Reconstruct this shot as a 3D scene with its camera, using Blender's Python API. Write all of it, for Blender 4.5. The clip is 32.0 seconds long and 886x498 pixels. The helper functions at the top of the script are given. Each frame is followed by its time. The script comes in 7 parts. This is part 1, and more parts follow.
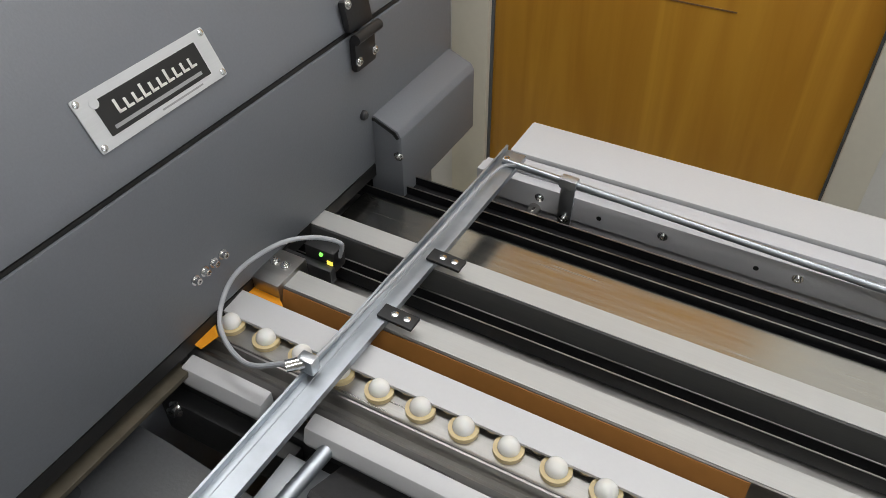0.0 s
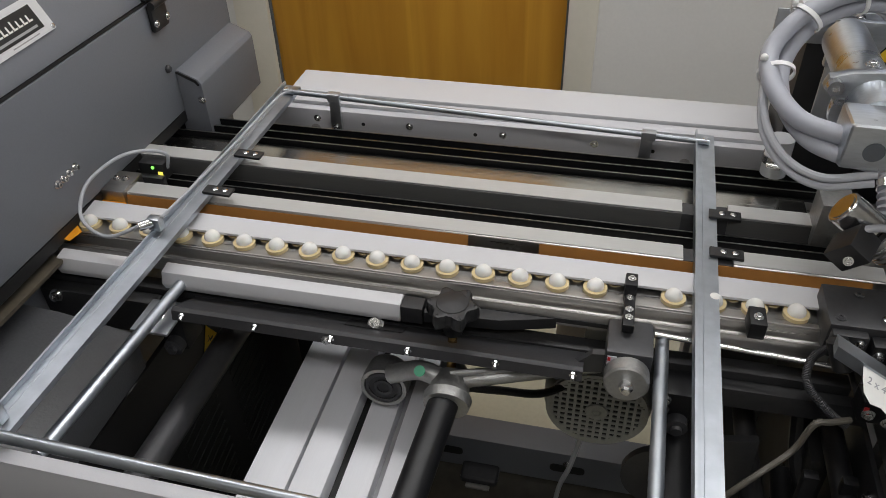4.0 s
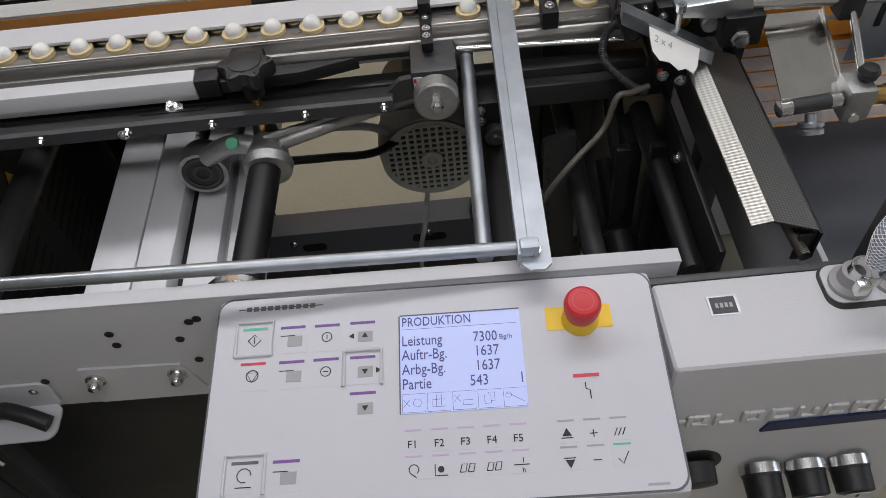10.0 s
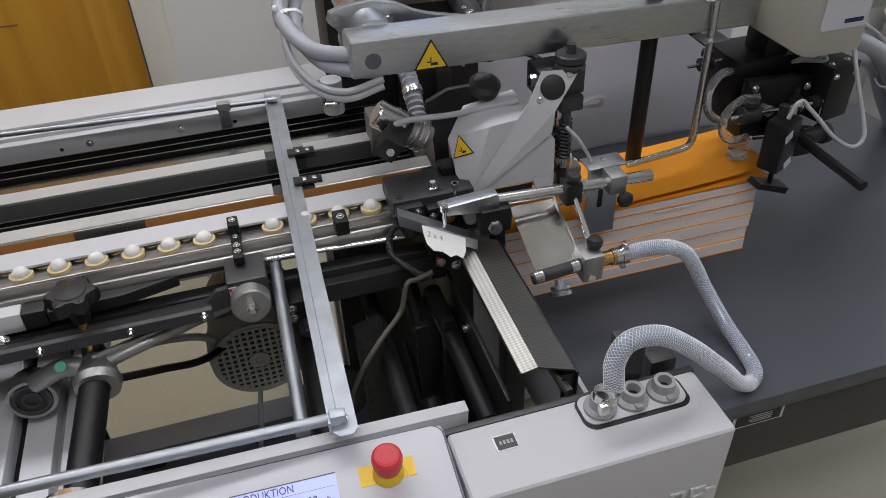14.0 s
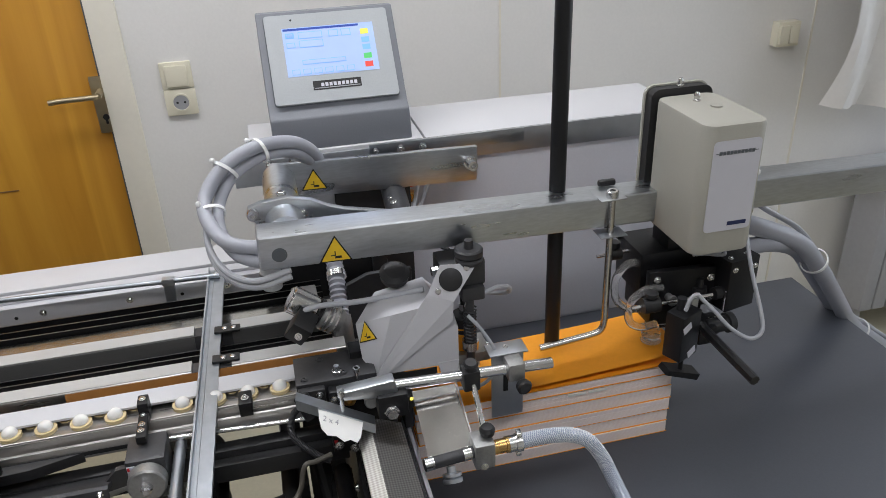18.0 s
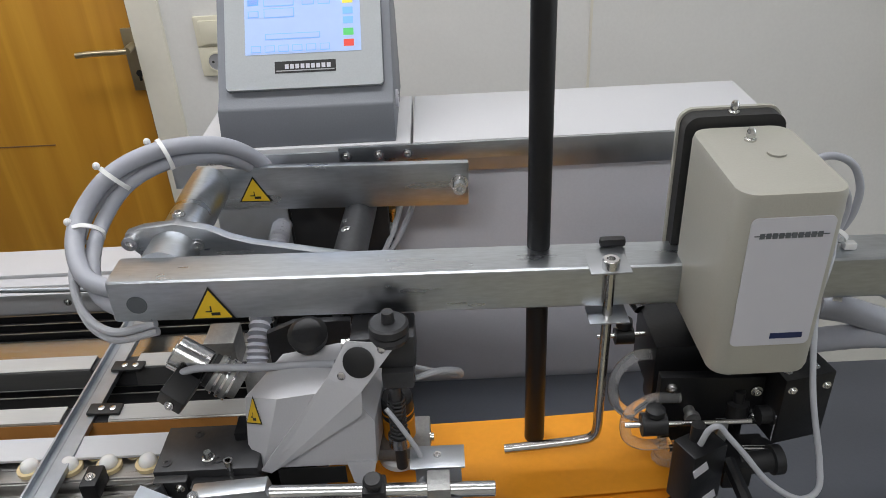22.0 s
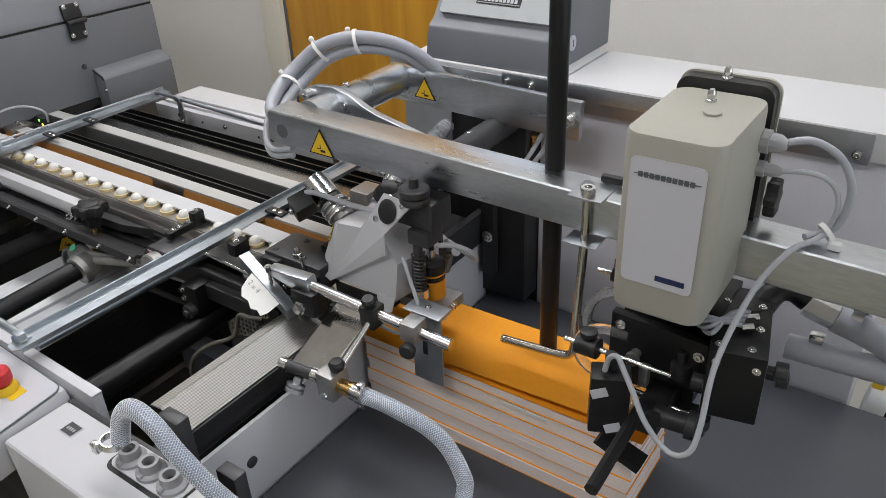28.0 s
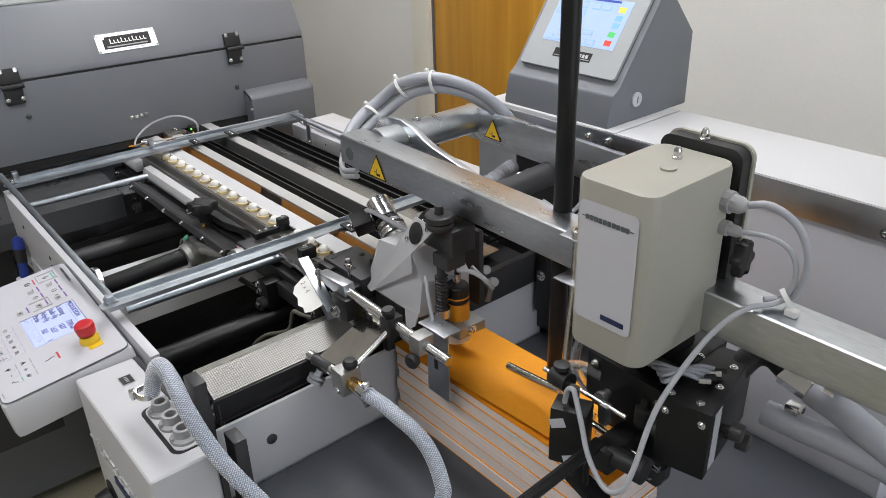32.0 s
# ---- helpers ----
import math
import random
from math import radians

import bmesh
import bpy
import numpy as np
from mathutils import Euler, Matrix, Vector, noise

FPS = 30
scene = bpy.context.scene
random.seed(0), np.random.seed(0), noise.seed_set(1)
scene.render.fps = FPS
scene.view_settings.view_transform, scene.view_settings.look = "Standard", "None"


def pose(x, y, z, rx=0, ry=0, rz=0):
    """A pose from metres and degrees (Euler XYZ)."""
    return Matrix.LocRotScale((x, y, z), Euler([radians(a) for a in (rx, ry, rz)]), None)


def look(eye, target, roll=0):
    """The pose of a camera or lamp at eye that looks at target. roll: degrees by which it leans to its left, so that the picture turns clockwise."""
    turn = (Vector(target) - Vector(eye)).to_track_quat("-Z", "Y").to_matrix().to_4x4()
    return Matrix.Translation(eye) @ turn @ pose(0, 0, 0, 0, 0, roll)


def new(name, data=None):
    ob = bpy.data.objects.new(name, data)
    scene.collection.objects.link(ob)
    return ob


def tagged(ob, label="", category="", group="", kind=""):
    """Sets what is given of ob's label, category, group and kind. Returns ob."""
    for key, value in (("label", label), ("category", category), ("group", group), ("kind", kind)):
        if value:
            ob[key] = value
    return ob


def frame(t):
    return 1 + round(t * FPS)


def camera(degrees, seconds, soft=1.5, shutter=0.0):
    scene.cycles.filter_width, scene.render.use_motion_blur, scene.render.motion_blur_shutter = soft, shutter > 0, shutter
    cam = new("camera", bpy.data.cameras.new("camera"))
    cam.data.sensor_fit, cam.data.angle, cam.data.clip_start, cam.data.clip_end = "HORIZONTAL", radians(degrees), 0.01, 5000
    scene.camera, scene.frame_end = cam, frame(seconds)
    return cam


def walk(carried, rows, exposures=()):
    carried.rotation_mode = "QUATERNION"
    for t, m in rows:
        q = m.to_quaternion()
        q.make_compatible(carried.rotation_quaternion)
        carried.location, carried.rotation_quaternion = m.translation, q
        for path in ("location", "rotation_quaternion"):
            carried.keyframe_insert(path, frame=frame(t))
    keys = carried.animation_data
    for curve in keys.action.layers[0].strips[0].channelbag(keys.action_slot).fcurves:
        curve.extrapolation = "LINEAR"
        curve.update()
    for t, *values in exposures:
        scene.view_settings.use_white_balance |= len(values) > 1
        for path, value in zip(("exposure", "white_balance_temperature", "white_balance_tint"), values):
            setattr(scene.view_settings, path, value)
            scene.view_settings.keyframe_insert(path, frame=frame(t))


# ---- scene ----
cam = camera(59.90, 32.0, 0.65)
PATH = [
    (0, (-0.3282, -0.005, 1.5403), (-1.0548, 1.2999, 0.2102), -0.57),
    (0.5, (-0.2859, -0.0255, 1.5495), (-0.9638, 1.3233, 0.2375), -1.01),
    (1, (-0.2387, -0.0599, 1.5551), (-0.8853, 1.3299, 0.2704), -1.07),
    (1.5, (-0.1965, -0.096, 1.5608), (-0.8075, 1.3287, 0.297), -0.75),
    (2, (-0.148, -0.1395, 1.5669), (-0.7565, 1.3031, 0.3225), -0.99),
    (2.5, (-0.1098, -0.1895, 1.5724), (-0.6978, 1.2835, 0.354), -0.78),
    (4.5, (-0.1244, -0.3849, 1.5617), (-0.4175, 1.1463, 0.3088), -1.80),
    (5, (-0.1282, -0.4277, 1.558), (-0.3416, 1.1124, 0.3), -1.58),
    (5.5, (-0.1326, -0.4566, 1.5435), (-0.283, 1.0632, 0.2521), -2.05),
    (6, (-0.1317, -0.4452, 1.5257), (-0.2634, 1.0021, 0.1517), -3.07),
    (6.5, (-0.1094, -0.4226, 1.5055), (-0.2629, 0.9426, 0.052), -4.56),
    (7, (-0.0973, -0.4016, 1.4895), (-0.2526, 0.8875, -0.0317), -5.55),
    (7.5, (-0.0837, -0.3817, 1.471), (-0.2495, 0.8298, -0.1116), -7.63),
    (8, (-0.0737, -0.3811, 1.4644), (-0.236, 0.8029, -0.1394), -8.40),
    (8.5, (-0.0703, -0.3859, 1.4646), (-0.2174, 0.805, -0.1354), -7.99),
    (9, (-0.0683, -0.3883, 1.4668), (-0.1954, 0.816, -0.125), -7.55),
    (9.5, (-0.0656, -0.3901, 1.4707), (-0.1604, 0.8273, -0.1133), -7.35),
    (10, (-0.0594, -0.3914, 1.4794), (-0.0981, 0.8509, -0.0875), -6.84),
    (10.5, (-0.0507, -0.3979, 1.4828), (-0.025, 0.8614, -0.0707), -6.36),
    (11, (-0.0378, -0.4046, 1.487), (0.0462, 0.8656, -0.0556), -5.97),
    (11.5, (-0.0157, -0.408, 1.496), (0.1578, 0.885, -0.02), -4.89),
    (12, (-0.007, -0.4187, 1.5089), (0.2312, 0.9226, 0.0445), -3.95),
    (12.5, (-0.0055, -0.438, 1.5247), (0.2913, 0.9567, 0.1223), -3.31),
    (13, (-0.0135, -0.4578, 1.5367), (0.3264, 0.9878, 0.1971), -2.69),
    (13.5, (-0.0208, -0.4805, 1.5502), (0.3655, 1.0071, 0.2703), -2.53),
    (15.5, (-0.0386, -0.5615, 1.5874), (0.4596, 1.0503, 0.5133), -1.28),
    (16, (-0.0415, -0.5793, 1.6073), (0.4884, 1.064, 0.598), -1.06),
    (16.5, (-0.0297, -0.5739, 1.618), (0.5124, 1.0838, 0.6392), -1.30),
    (17, (0.0032, -0.5631, 1.6319), (0.5457, 1.1141, 0.6871), -1.14),
    (17.5, (0.0638, -0.5651, 1.6375), (0.5613, 1.1414, 0.7208), -1.93),
    (18, (0.1464, -0.558, 1.6378), (0.5446, 1.1694, 0.7118), -2.28),
    (18.5, (0.2064, -0.5505, 1.6366), (0.5262, 1.1925, 0.7094), -2.13),
    (19, (0.2508, -0.533, 1.6304), (0.509, 1.2121, 0.6881), -2.09),
    (19.5, (0.2697, -0.4958, 1.6213), (0.4916, 1.2399, 0.6527), -2.73),
    (20, (0.3039, -0.4425, 1.6098), (0.5148, 1.2798, 0.6151), -2.54),
    (20.5, (0.3554, -0.3904, 1.6045), (0.532, 1.3268, 0.5945), -2.29),
    (21, (0.4101, -0.3371, 1.6044), (0.4861, 1.3833, 0.5874), -2.20),
    (21.5, (0.4334, -0.2908, 1.6049), (0.4619, 1.4336, 0.5921), -2.12),
    (22, (0.4585, -0.2657, 1.6002), (0.4471, 1.4481, 0.5694), -2.98),
    (22.5, (0.5244, -0.2542, 1.5948), (0.3937, 1.4395, 0.5391), -4.59),
    (23, (0.6079, -0.2433, 1.5893), (0.2856, 1.4152, 0.5191), -3.86),
    (23.5, (0.6836, -0.2428, 1.587), (0.1876, 1.3768, 0.5236), -3.66),
    (24, (0.7464, -0.2501, 1.5872), (0.0891, 1.3133, 0.5272), -3.77),
    (24.5, (0.7688, -0.246, 1.5803), (-0.0134, 1.268, 0.5333), -4.47),
    (26.5, (0.7998, -0.3798, 1.5889), (0.0463, 1.1762, 0.5835), -4.82),
    (27, (0.8408, -0.3669, 1.5856), (0.0029, 1.1463, 0.5815), -4.44),
    (27.5, (0.8989, -0.3545, 1.5774), (-0.0384, 1.0972, 0.5704), -2.48),
    (28, (0.9492, -0.3408, 1.5705), (-0.0671, 1.0538, 0.5594), -2.63),
    (28.5, (0.9886, -0.3216, 1.5671), (-0.095, 1.0286, 0.5657), -2.65),
    (29, (1.0135, -0.3058, 1.5639), (-0.1134, 1.0098, 0.5644), -2.37),
    (29.5, (1.0182, -0.3053, 1.5636), (-0.1078, 0.9976, 0.5464), -2.88),
    (30, (0.9969, -0.3023, 1.5669), (-0.0933, 1.0239, 0.5409), -3.26),
    (30.5, (0.9937, -0.3009, 1.5688), (-0.1017, 1.0537, 0.5863), -3.27),
    (31, (1.0537, -0.2845, 1.5791), (-0.1353, 1.0356, 0.6605), -2.08),
    (31.5, (1.1186, -0.2713, 1.5793), (-0.1866, 0.9569, 0.6916), -1.82),
    (32, (1.1648, -0.2691, 1.5814), (-0.2146, 0.871, 0.6883), -1.79),
]
walk(cam, [(t, look(eye, target, roll)) for t, eye, target, roll in PATH],
     exposures=((0, -0.39, 6500, 10), (2.5, -0.46, 6500, 11), (5, -0.42, 6450, 13), (9, -0.50, 6350, 14), (13, -0.50, 6300, 15), (16, -0.20, 6200, 14), (19, -0.17, 6250, 13), (22, -0.23, 6300, 12), (24, -0.17, 6350, 12), (28, -0.08, 6400, 12), (32, 0.02, 6400, 12)))

# ---- light ----
world = bpy.data.worlds.new("world")
scene.world = world
world.use_nodes = True
bg = world.node_tree.nodes["Background"]
sky = world.node_tree.nodes.new("ShaderNodeTexSky")
sky.sky_type, sky.sun_disc, sky.sun_elevation, sky.sun_rotation = "NISHITA", False, radians(35), radians(60)
world.node_tree.links.new(sky.outputs[0], bg.inputs[0])
bg.inputs[1].default_value = 0.06


def area(name, where, target, sx, sy, power, color):
    lamp = bpy.data.lights.new(name, "AREA")
    lamp.shape, lamp.size, lamp.size_y, lamp.energy, lamp.color = "RECTANGLE", sx, sy, power, color
    ob = new(name, lamp)
    ob.matrix_world = look(where, target)
    return ob


area("ceiling_lamp_light", (0.2, -0.75, 2.50), (0.2, -0.75, 0), 1.5, 0.3, 13, (0.97, 0.985, 1.0))
area("ceiling_lamp_light", (-0.3, 0.80, 2.50), (-0.3, 0.80, 0), 2.7, 0.3, 23, (0.97, 0.985, 1.0))
area("window_light", (3.05, 0.3, 1.55), (0, 0.3, 0.9), 1.6, 1.2, 16, (0.86, 0.93, 1.0))

# ---- materials ----
MATS = {}


def mat(name, color, rough=0.5, metal=0.0, vary=0.06, grain=60.0, bump=0.05, coat=0.0, spec=0.5, emit=0.0, stretch=(1, 1, 1), wear=0.12, sub=0.0):
    """A surface with blotches at hand size, fine grain, uneven gloss and fine relief."""
    m = bpy.data.materials.new(name)
    m.use_nodes = True
    nt = m.node_tree
    b = nt.nodes["Principled BSDF"]
    tc = nt.nodes.new("ShaderNodeTexCoord")
    mp = nt.nodes.new("ShaderNodeMapping")
    mp.inputs["Scale"].default_value = stretch
    nt.links.new(tc.outputs["Object"], mp.inputs["Vector"])
    n1 = nt.nodes.new("ShaderNodeTexNoise")
    n1.inputs["Scale"].default_value, n1.inputs["Detail"].default_value = 7.0, 4.0
    n2 = nt.nodes.new("ShaderNodeTexNoise")
    n2.inputs["Scale"].default_value, n2.inputs["Detail"].default_value = grain, 6.0
    oi = nt.nodes.new("ShaderNodeObjectInfo")
    for n in (n1, n2):
        nt.links.new(mp.outputs["Vector"], n.inputs["Vector"])
    add = nt.nodes.new("ShaderNodeMath")
    add.operation = "ADD"
    nt.links.new(n1.outputs["Fac"], add.inputs[0])
    nt.links.new(n2.outputs["Fac"], add.inputs[1])
    add2 = nt.nodes.new("ShaderNodeMath")
    add2.operation = "MULTIPLY_ADD"
    nt.links.new(oi.outputs["Random"], add2.inputs[0])
    add2.inputs[1].default_value = 0.25
    nt.links.new(add.outputs[0], add2.inputs[2])
    ramp = nt.nodes.new("ShaderNodeMapRange")
    ramp.inputs["From Min"].default_value, ramp.inputs["From Max"].default_value = 0.65, 1.45
    ramp.inputs["To Min"].default_value, ramp.inputs["To Max"].default_value = 1.0 - vary, 1.0 + vary
    nt.links.new(add2.outputs[0], ramp.inputs["Value"])
    mix = nt.nodes.new("ShaderNodeVectorMath")
    mix.operation = "SCALE"
    mix.inputs[0].default_value = color
    nt.links.new(ramp.outputs[0], mix.inputs["Scale"])
    nt.links.new(mix.outputs[0], b.inputs["Base Color"])
    rr = nt.nodes.new("ShaderNodeMapRange")
    rr.inputs["From Min"].default_value, rr.inputs["From Max"].default_value = 0.3, 0.7
    rr.inputs["To Min"].default_value, rr.inputs["To Max"].default_value = max(0.02, rough - wear * rough), min(1.0, rough + wear * rough)
    nt.links.new(n1.outputs["Fac"], rr.inputs["Value"])
    nt.links.new(rr.outputs[0], b.inputs["Roughness"])
    b.inputs["Metallic"].default_value = metal
    b.inputs["Coat Weight"].default_value = coat
    b.inputs["Specular IOR Level"].default_value = spec
    if sub:
        b.inputs["Subsurface Weight"].default_value = sub
        b.inputs["Subsurface Radius"].default_value = (0.004, 0.003, 0.002)
    if emit:
        b.inputs["Emission Color"].default_value = (*color, 1)
        b.inputs["Emission Strength"].default_value = emit
    if bump:
        bm = nt.nodes.new("ShaderNodeBump")
        bm.inputs["Strength"].default_value, bm.inputs["Distance"].default_value = bump, 0.002
        nt.links.new(n2.outputs["Fac"], bm.inputs["Height"])
        nt.links.new(bm.outputs[0], b.inputs["Normal"])
    MATS[name] = m
    return m


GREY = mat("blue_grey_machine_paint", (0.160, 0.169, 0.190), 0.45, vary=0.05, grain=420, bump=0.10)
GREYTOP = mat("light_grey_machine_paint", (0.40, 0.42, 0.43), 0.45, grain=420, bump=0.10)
WHITE = mat("light_grey_powder_coat", (0.55, 0.55, 0.575), 0.45, vary=0.03, grain=500, bump=0.12)
OFFWHITE = mat("off_white_panel_foil", (0.565, 0.565, 0.58), 0.42, vary=0.02, grain=300, bump=0.03)
LILAC = mat("pale_grey_sheet_paint", (0.60, 0.60, 0.645), 0.45, vary=0.04, grain=300, bump=0.06)
DARK = mat("dark_grey_cast_paint", (0.022, 0.022, 0.023), 0.48, vary=0.2, grain=180, bump=0.15)
GRAPH = mat("graphite_steel", (0.050, 0.050, 0.053), 0.42, 0.3, vary=0.15, grain=150, bump=0.1)
BLACK = mat("black_anodised_metal", (0.009, 0.009, 0.010), 0.40, vary=0.2, grain=250, bump=0.08, spec=0.35)
RUBBER = mat("black_plastic", (0.014, 0.014, 0.015), 0.5, vary=0.2, grain=300, bump=0.08)
ZINC = mat("galvanised_steel", (0.53, 0.555, 0.585), 0.30, 1.0, vary=0.15, grain=60, bump=0.03, wear=0.12, stretch=(1, 5, 5))
ZINCB = mat("dull_galvanised_bar", (0.40, 0.43, 0.465), 0.42, 1.0, vary=0.20, grain=45, bump=0.05, wear=0.3)
POLISH = mat("polished_sheet_steel", (0.60, 0.59, 0.57), 0.15, 1.0, vary=0.12, grain=60, bump=0.03, wear=0.5)
HANDLE = mat("dull_brass_fitting", (0.42, 0.36, 0.24), 0.35, 0.9, vary=0.1)
ZINCD = mat("zinc_plated_sheet", (0.50, 0.52, 0.55), 0.42, 1.0, vary=0.14, grain=30, bump=0.05, wear=0.3)
CHROME = mat("bright_screw_steel", (0.70, 0.70, 0.70), 0.22, 1.0, vary=0.08)
STEEL = mat("brushed_stainless_steel", (0.41, 0.40, 0.385), 0.36, 1.0, vary=0.07, grain=30, bump=0.04, stretch=(1, 25, 25), wear=0.25)
# colour of the orange reflection in the front steel strip
RUSSET = mat("brown_orange_reflection", (0.42, 0.185, 0.045), 0.5, vary=0.12, grain=60, bump=0.04)
# steel darkened as if reflecting a dark room
FACE = mat("shaded_steel_face", (0.105, 0.105, 0.103), 0.5, 0.3, vary=0.10, grain=40, bump=0.05, stretch=(1, 25, 25))
SHEEN = mat("rolled_steel_sheet", (0.50, 0.49, 0.46), 0.22, 1.0, vary=0.08, grain=30, bump=0.02, stretch=(1, 25, 25), wear=0.25)
# steel paled as if reflecting the bright ceiling
STRIP = mat("ceiling_lit_steel_strip", (0.49, 0.49, 0.48), 0.48, 0.25, vary=0.04, grain=30, bump=0.04, stretch=(1, 25, 25))
ALU = mat("anodised_aluminium", (0.72, 0.73, 0.75), 0.40, 0.6, vary=0.04, grain=40, bump=0.03, stretch=(20, 1, 20))
CASTAL = mat("cast_aluminium", (0.36, 0.36, 0.35), 0.45, 0.8, vary=0.15, grain=220, bump=0.3)
BRASS = mat("brass", (0.62, 0.40, 0.15), 0.28, 1.0, vary=0.1)
ROD = mat("polished_rod_steel", (0.60, 0.58, 0.55), 0.2, 1.0, vary=0.1, wear=0.3)
BEIGE = mat("beige_grey_housing_paint", (0.385, 0.375, 0.325), 0.42, vary=0.03, grain=450, bump=0.1)
LABEL = mat("white_plastic_label", (0.555, 0.555, 0.60), 0.4, vary=0.015, bump=0.02)
NAVY = mat("navy_blue_print", (0.012, 0.022, 0.085), 0.45, bump=0)
INKGREY = mat("slate_grey_print", (0.10, 0.11, 0.12), 0.5, bump=0)
INK = mat("black_print", (0.012, 0.012, 0.012), 0.5, bump=0)
YELLOW = mat("warning_yellow", (0.80, 0.52, 0.02), 0.45, bump=0.01)
RED = mat("red_plastic", (0.55, 0.02, 0.025), 0.4, bump=0.03)
REDINK = mat("red_print", (0.60, 0.05, 0.07), 0.5, bump=0)
GREENINK = mat("green_print", (0.10, 0.48, 0.33), 0.5, bump=0)
VIOLET = mat("violet_print", (0.17, 0.075, 0.30), 0.5, bump=0)
LAVENDER = mat("lavender_print", (0.52, 0.40, 0.58), 0.5, bump=0)
KEYGREY = mat("grey_key_print", (0.34, 0.34, 0.35), 0.5, bump=0)
BLUE = mat("blue_plastic", (0.02, 0.045, 0.30), 0.35)
GREEN = mat("green_sticker", (0.08, 0.42, 0.24), 0.5)
ORANGE = mat("orange_cover_paper", (0.86, 0.335, 0.010), 0.6, vary=0.05, grain=150, bump=0.05)
PAPER = mat("white_paper", (0.80, 0.79, 0.76), 0.7, vary=0.03, bump=0.05)
TABLE = mat("anthracite_table_coating", (0.072, 0.077, 0.090), 0.40, vary=0.08, grain=300, bump=0.06)
BALL = mat("white_nylon_ball", (0.80, 0.79, 0.76), 0.25, bump=0, sub=0.1)
RING = mat("cream_plastic_ring", (0.62, 0.50, 0.28), 0.4)
HOSE = mat("grey_hose_sheath", (0.36, 0.37, 0.41), 0.45, vary=0.05, grain=120)
CABLE = mat("light_grey_cable", (0.42, 0.43, 0.46), 0.45, vary=0.05)
TIE = mat("white_cable_tie", (0.75, 0.75, 0.74), 0.4)
WALL = mat("white_wall_paint", (0.74, 0.725, 0.695), 0.75, vary=0.03, grain=120, bump=0.15)
FRAMEP = mat("cream_door_frame_paint", (0.74, 0.70, 0.60), 0.45, vary=0.03, bump=0.05)
FLOOR = mat("yellowish_lino_floor", (0.46, 0.43, 0.32), 0.45, vary=0.08, grain=90, bump=0.05)
CEIL = mat("ceiling_paint", (0.80, 0.79, 0.77), 0.8, vary=0.02)
CLOTH = mat("white_curtain_cloth", (0.75, 0.73, 0.70), 0.85, vary=0.04, bump=0.2)
IVORY = mat("ivory_switch_plastic", (0.72, 0.68, 0.54), 0.35, vary=0.02, bump=0)
SCREEN = mat("lit_pale_blue_display", (0.50, 0.57, 0.90), 0.3, vary=0.02, bump=0, emit=0.20)
SCREEN2 = mat("lit_blue_white_touch_display", (0.44, 0.57, 0.86), 0.2, vary=0.03, bump=0, emit=0.14)
SCRBLUE = mat("lit_blue_keys", (0.18, 0.40, 0.85), 0.3, bump=0, emit=0.45)
SCRDARK = mat("lit_dark_blue_bar", (0.03, 0.07, 0.35), 0.3, bump=0, emit=0.4)
SCRGREEN = mat("lit_green_key", (0.1, 0.5, 0.15), 0.3, bump=0, emit=0.4)
SCRRED = mat("lit_red_key", (0.7, 0.08, 0.06), 0.3, bump=0, emit=0.4)
SCRYEL = mat("lit_yellow_key", (0.8, 0.7, 0.1), 0.3, bump=0, emit=0.4)
LCDINK = mat("dark_blue_lcd_ink", (0.085, 0.085, 0.27), 0.5, bump=0)
LAMPW = mat("lit_fluorescent_diffuser", (1.0, 0.97, 0.90), 0.5, bump=0, emit=3.0)
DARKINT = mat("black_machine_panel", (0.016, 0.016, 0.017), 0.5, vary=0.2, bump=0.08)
GLOWG = mat("green_led", (0.2, 0.9, 0.1), 0.3, bump=0, emit=2.0)
GLOWY = mat("yellow_led", (0.9, 0.75, 0.1), 0.3, bump=0, emit=1.5)
WOODB = mat("dark_shelf_wood", (0.20, 0.11, 0.05), 0.5, vary=0.2)


def wood(name):
    m = mat(name, (0.46, 0.225, 0.040), 0.34, vary=0.10, grain=40, bump=0.03, coat=0.15, stretch=(9, 9, 0.7))
    nt = m.node_tree
    b = nt.nodes["Principled BSDF"]
    tc = nt.nodes["Texture Coordinate"]
    mp = nt.nodes.new("ShaderNodeMapping")
    mp.inputs["Scale"].default_value = (5.0, 5.0, 0.28)
    nt.links.new(tc.outputs["Object"], mp.inputs[0])
    nz = nt.nodes.new("ShaderNodeTexNoise")
    nz.inputs["Scale"].default_value, nz.inputs["Detail"].default_value, nz.inputs["Distortion"].default_value = 3.2, 8.0, 1.1
    nt.links.new(mp.outputs[0], nz.inputs["Vector"])
    ramp = nt.nodes.new("ShaderNodeValToRGB")
    ramp.color_ramp.elements[0].position, ramp.color_ramp.elements[0].color = 0.25, (0.455, 0.200, 0.019, 1)
    ramp.color_ramp.elements[1].position, ramp.color_ramp.elements[1].color = 0.75, (0.645, 0.332, 0.040, 1)
    nt.links.new(nz.outputs["Fac"], ramp.inputs[0])
    nt.links.new(ramp.outputs[0], b.inputs["Base Color"])
    return m


WOOD = wood("orange_brown_wood_veneer")


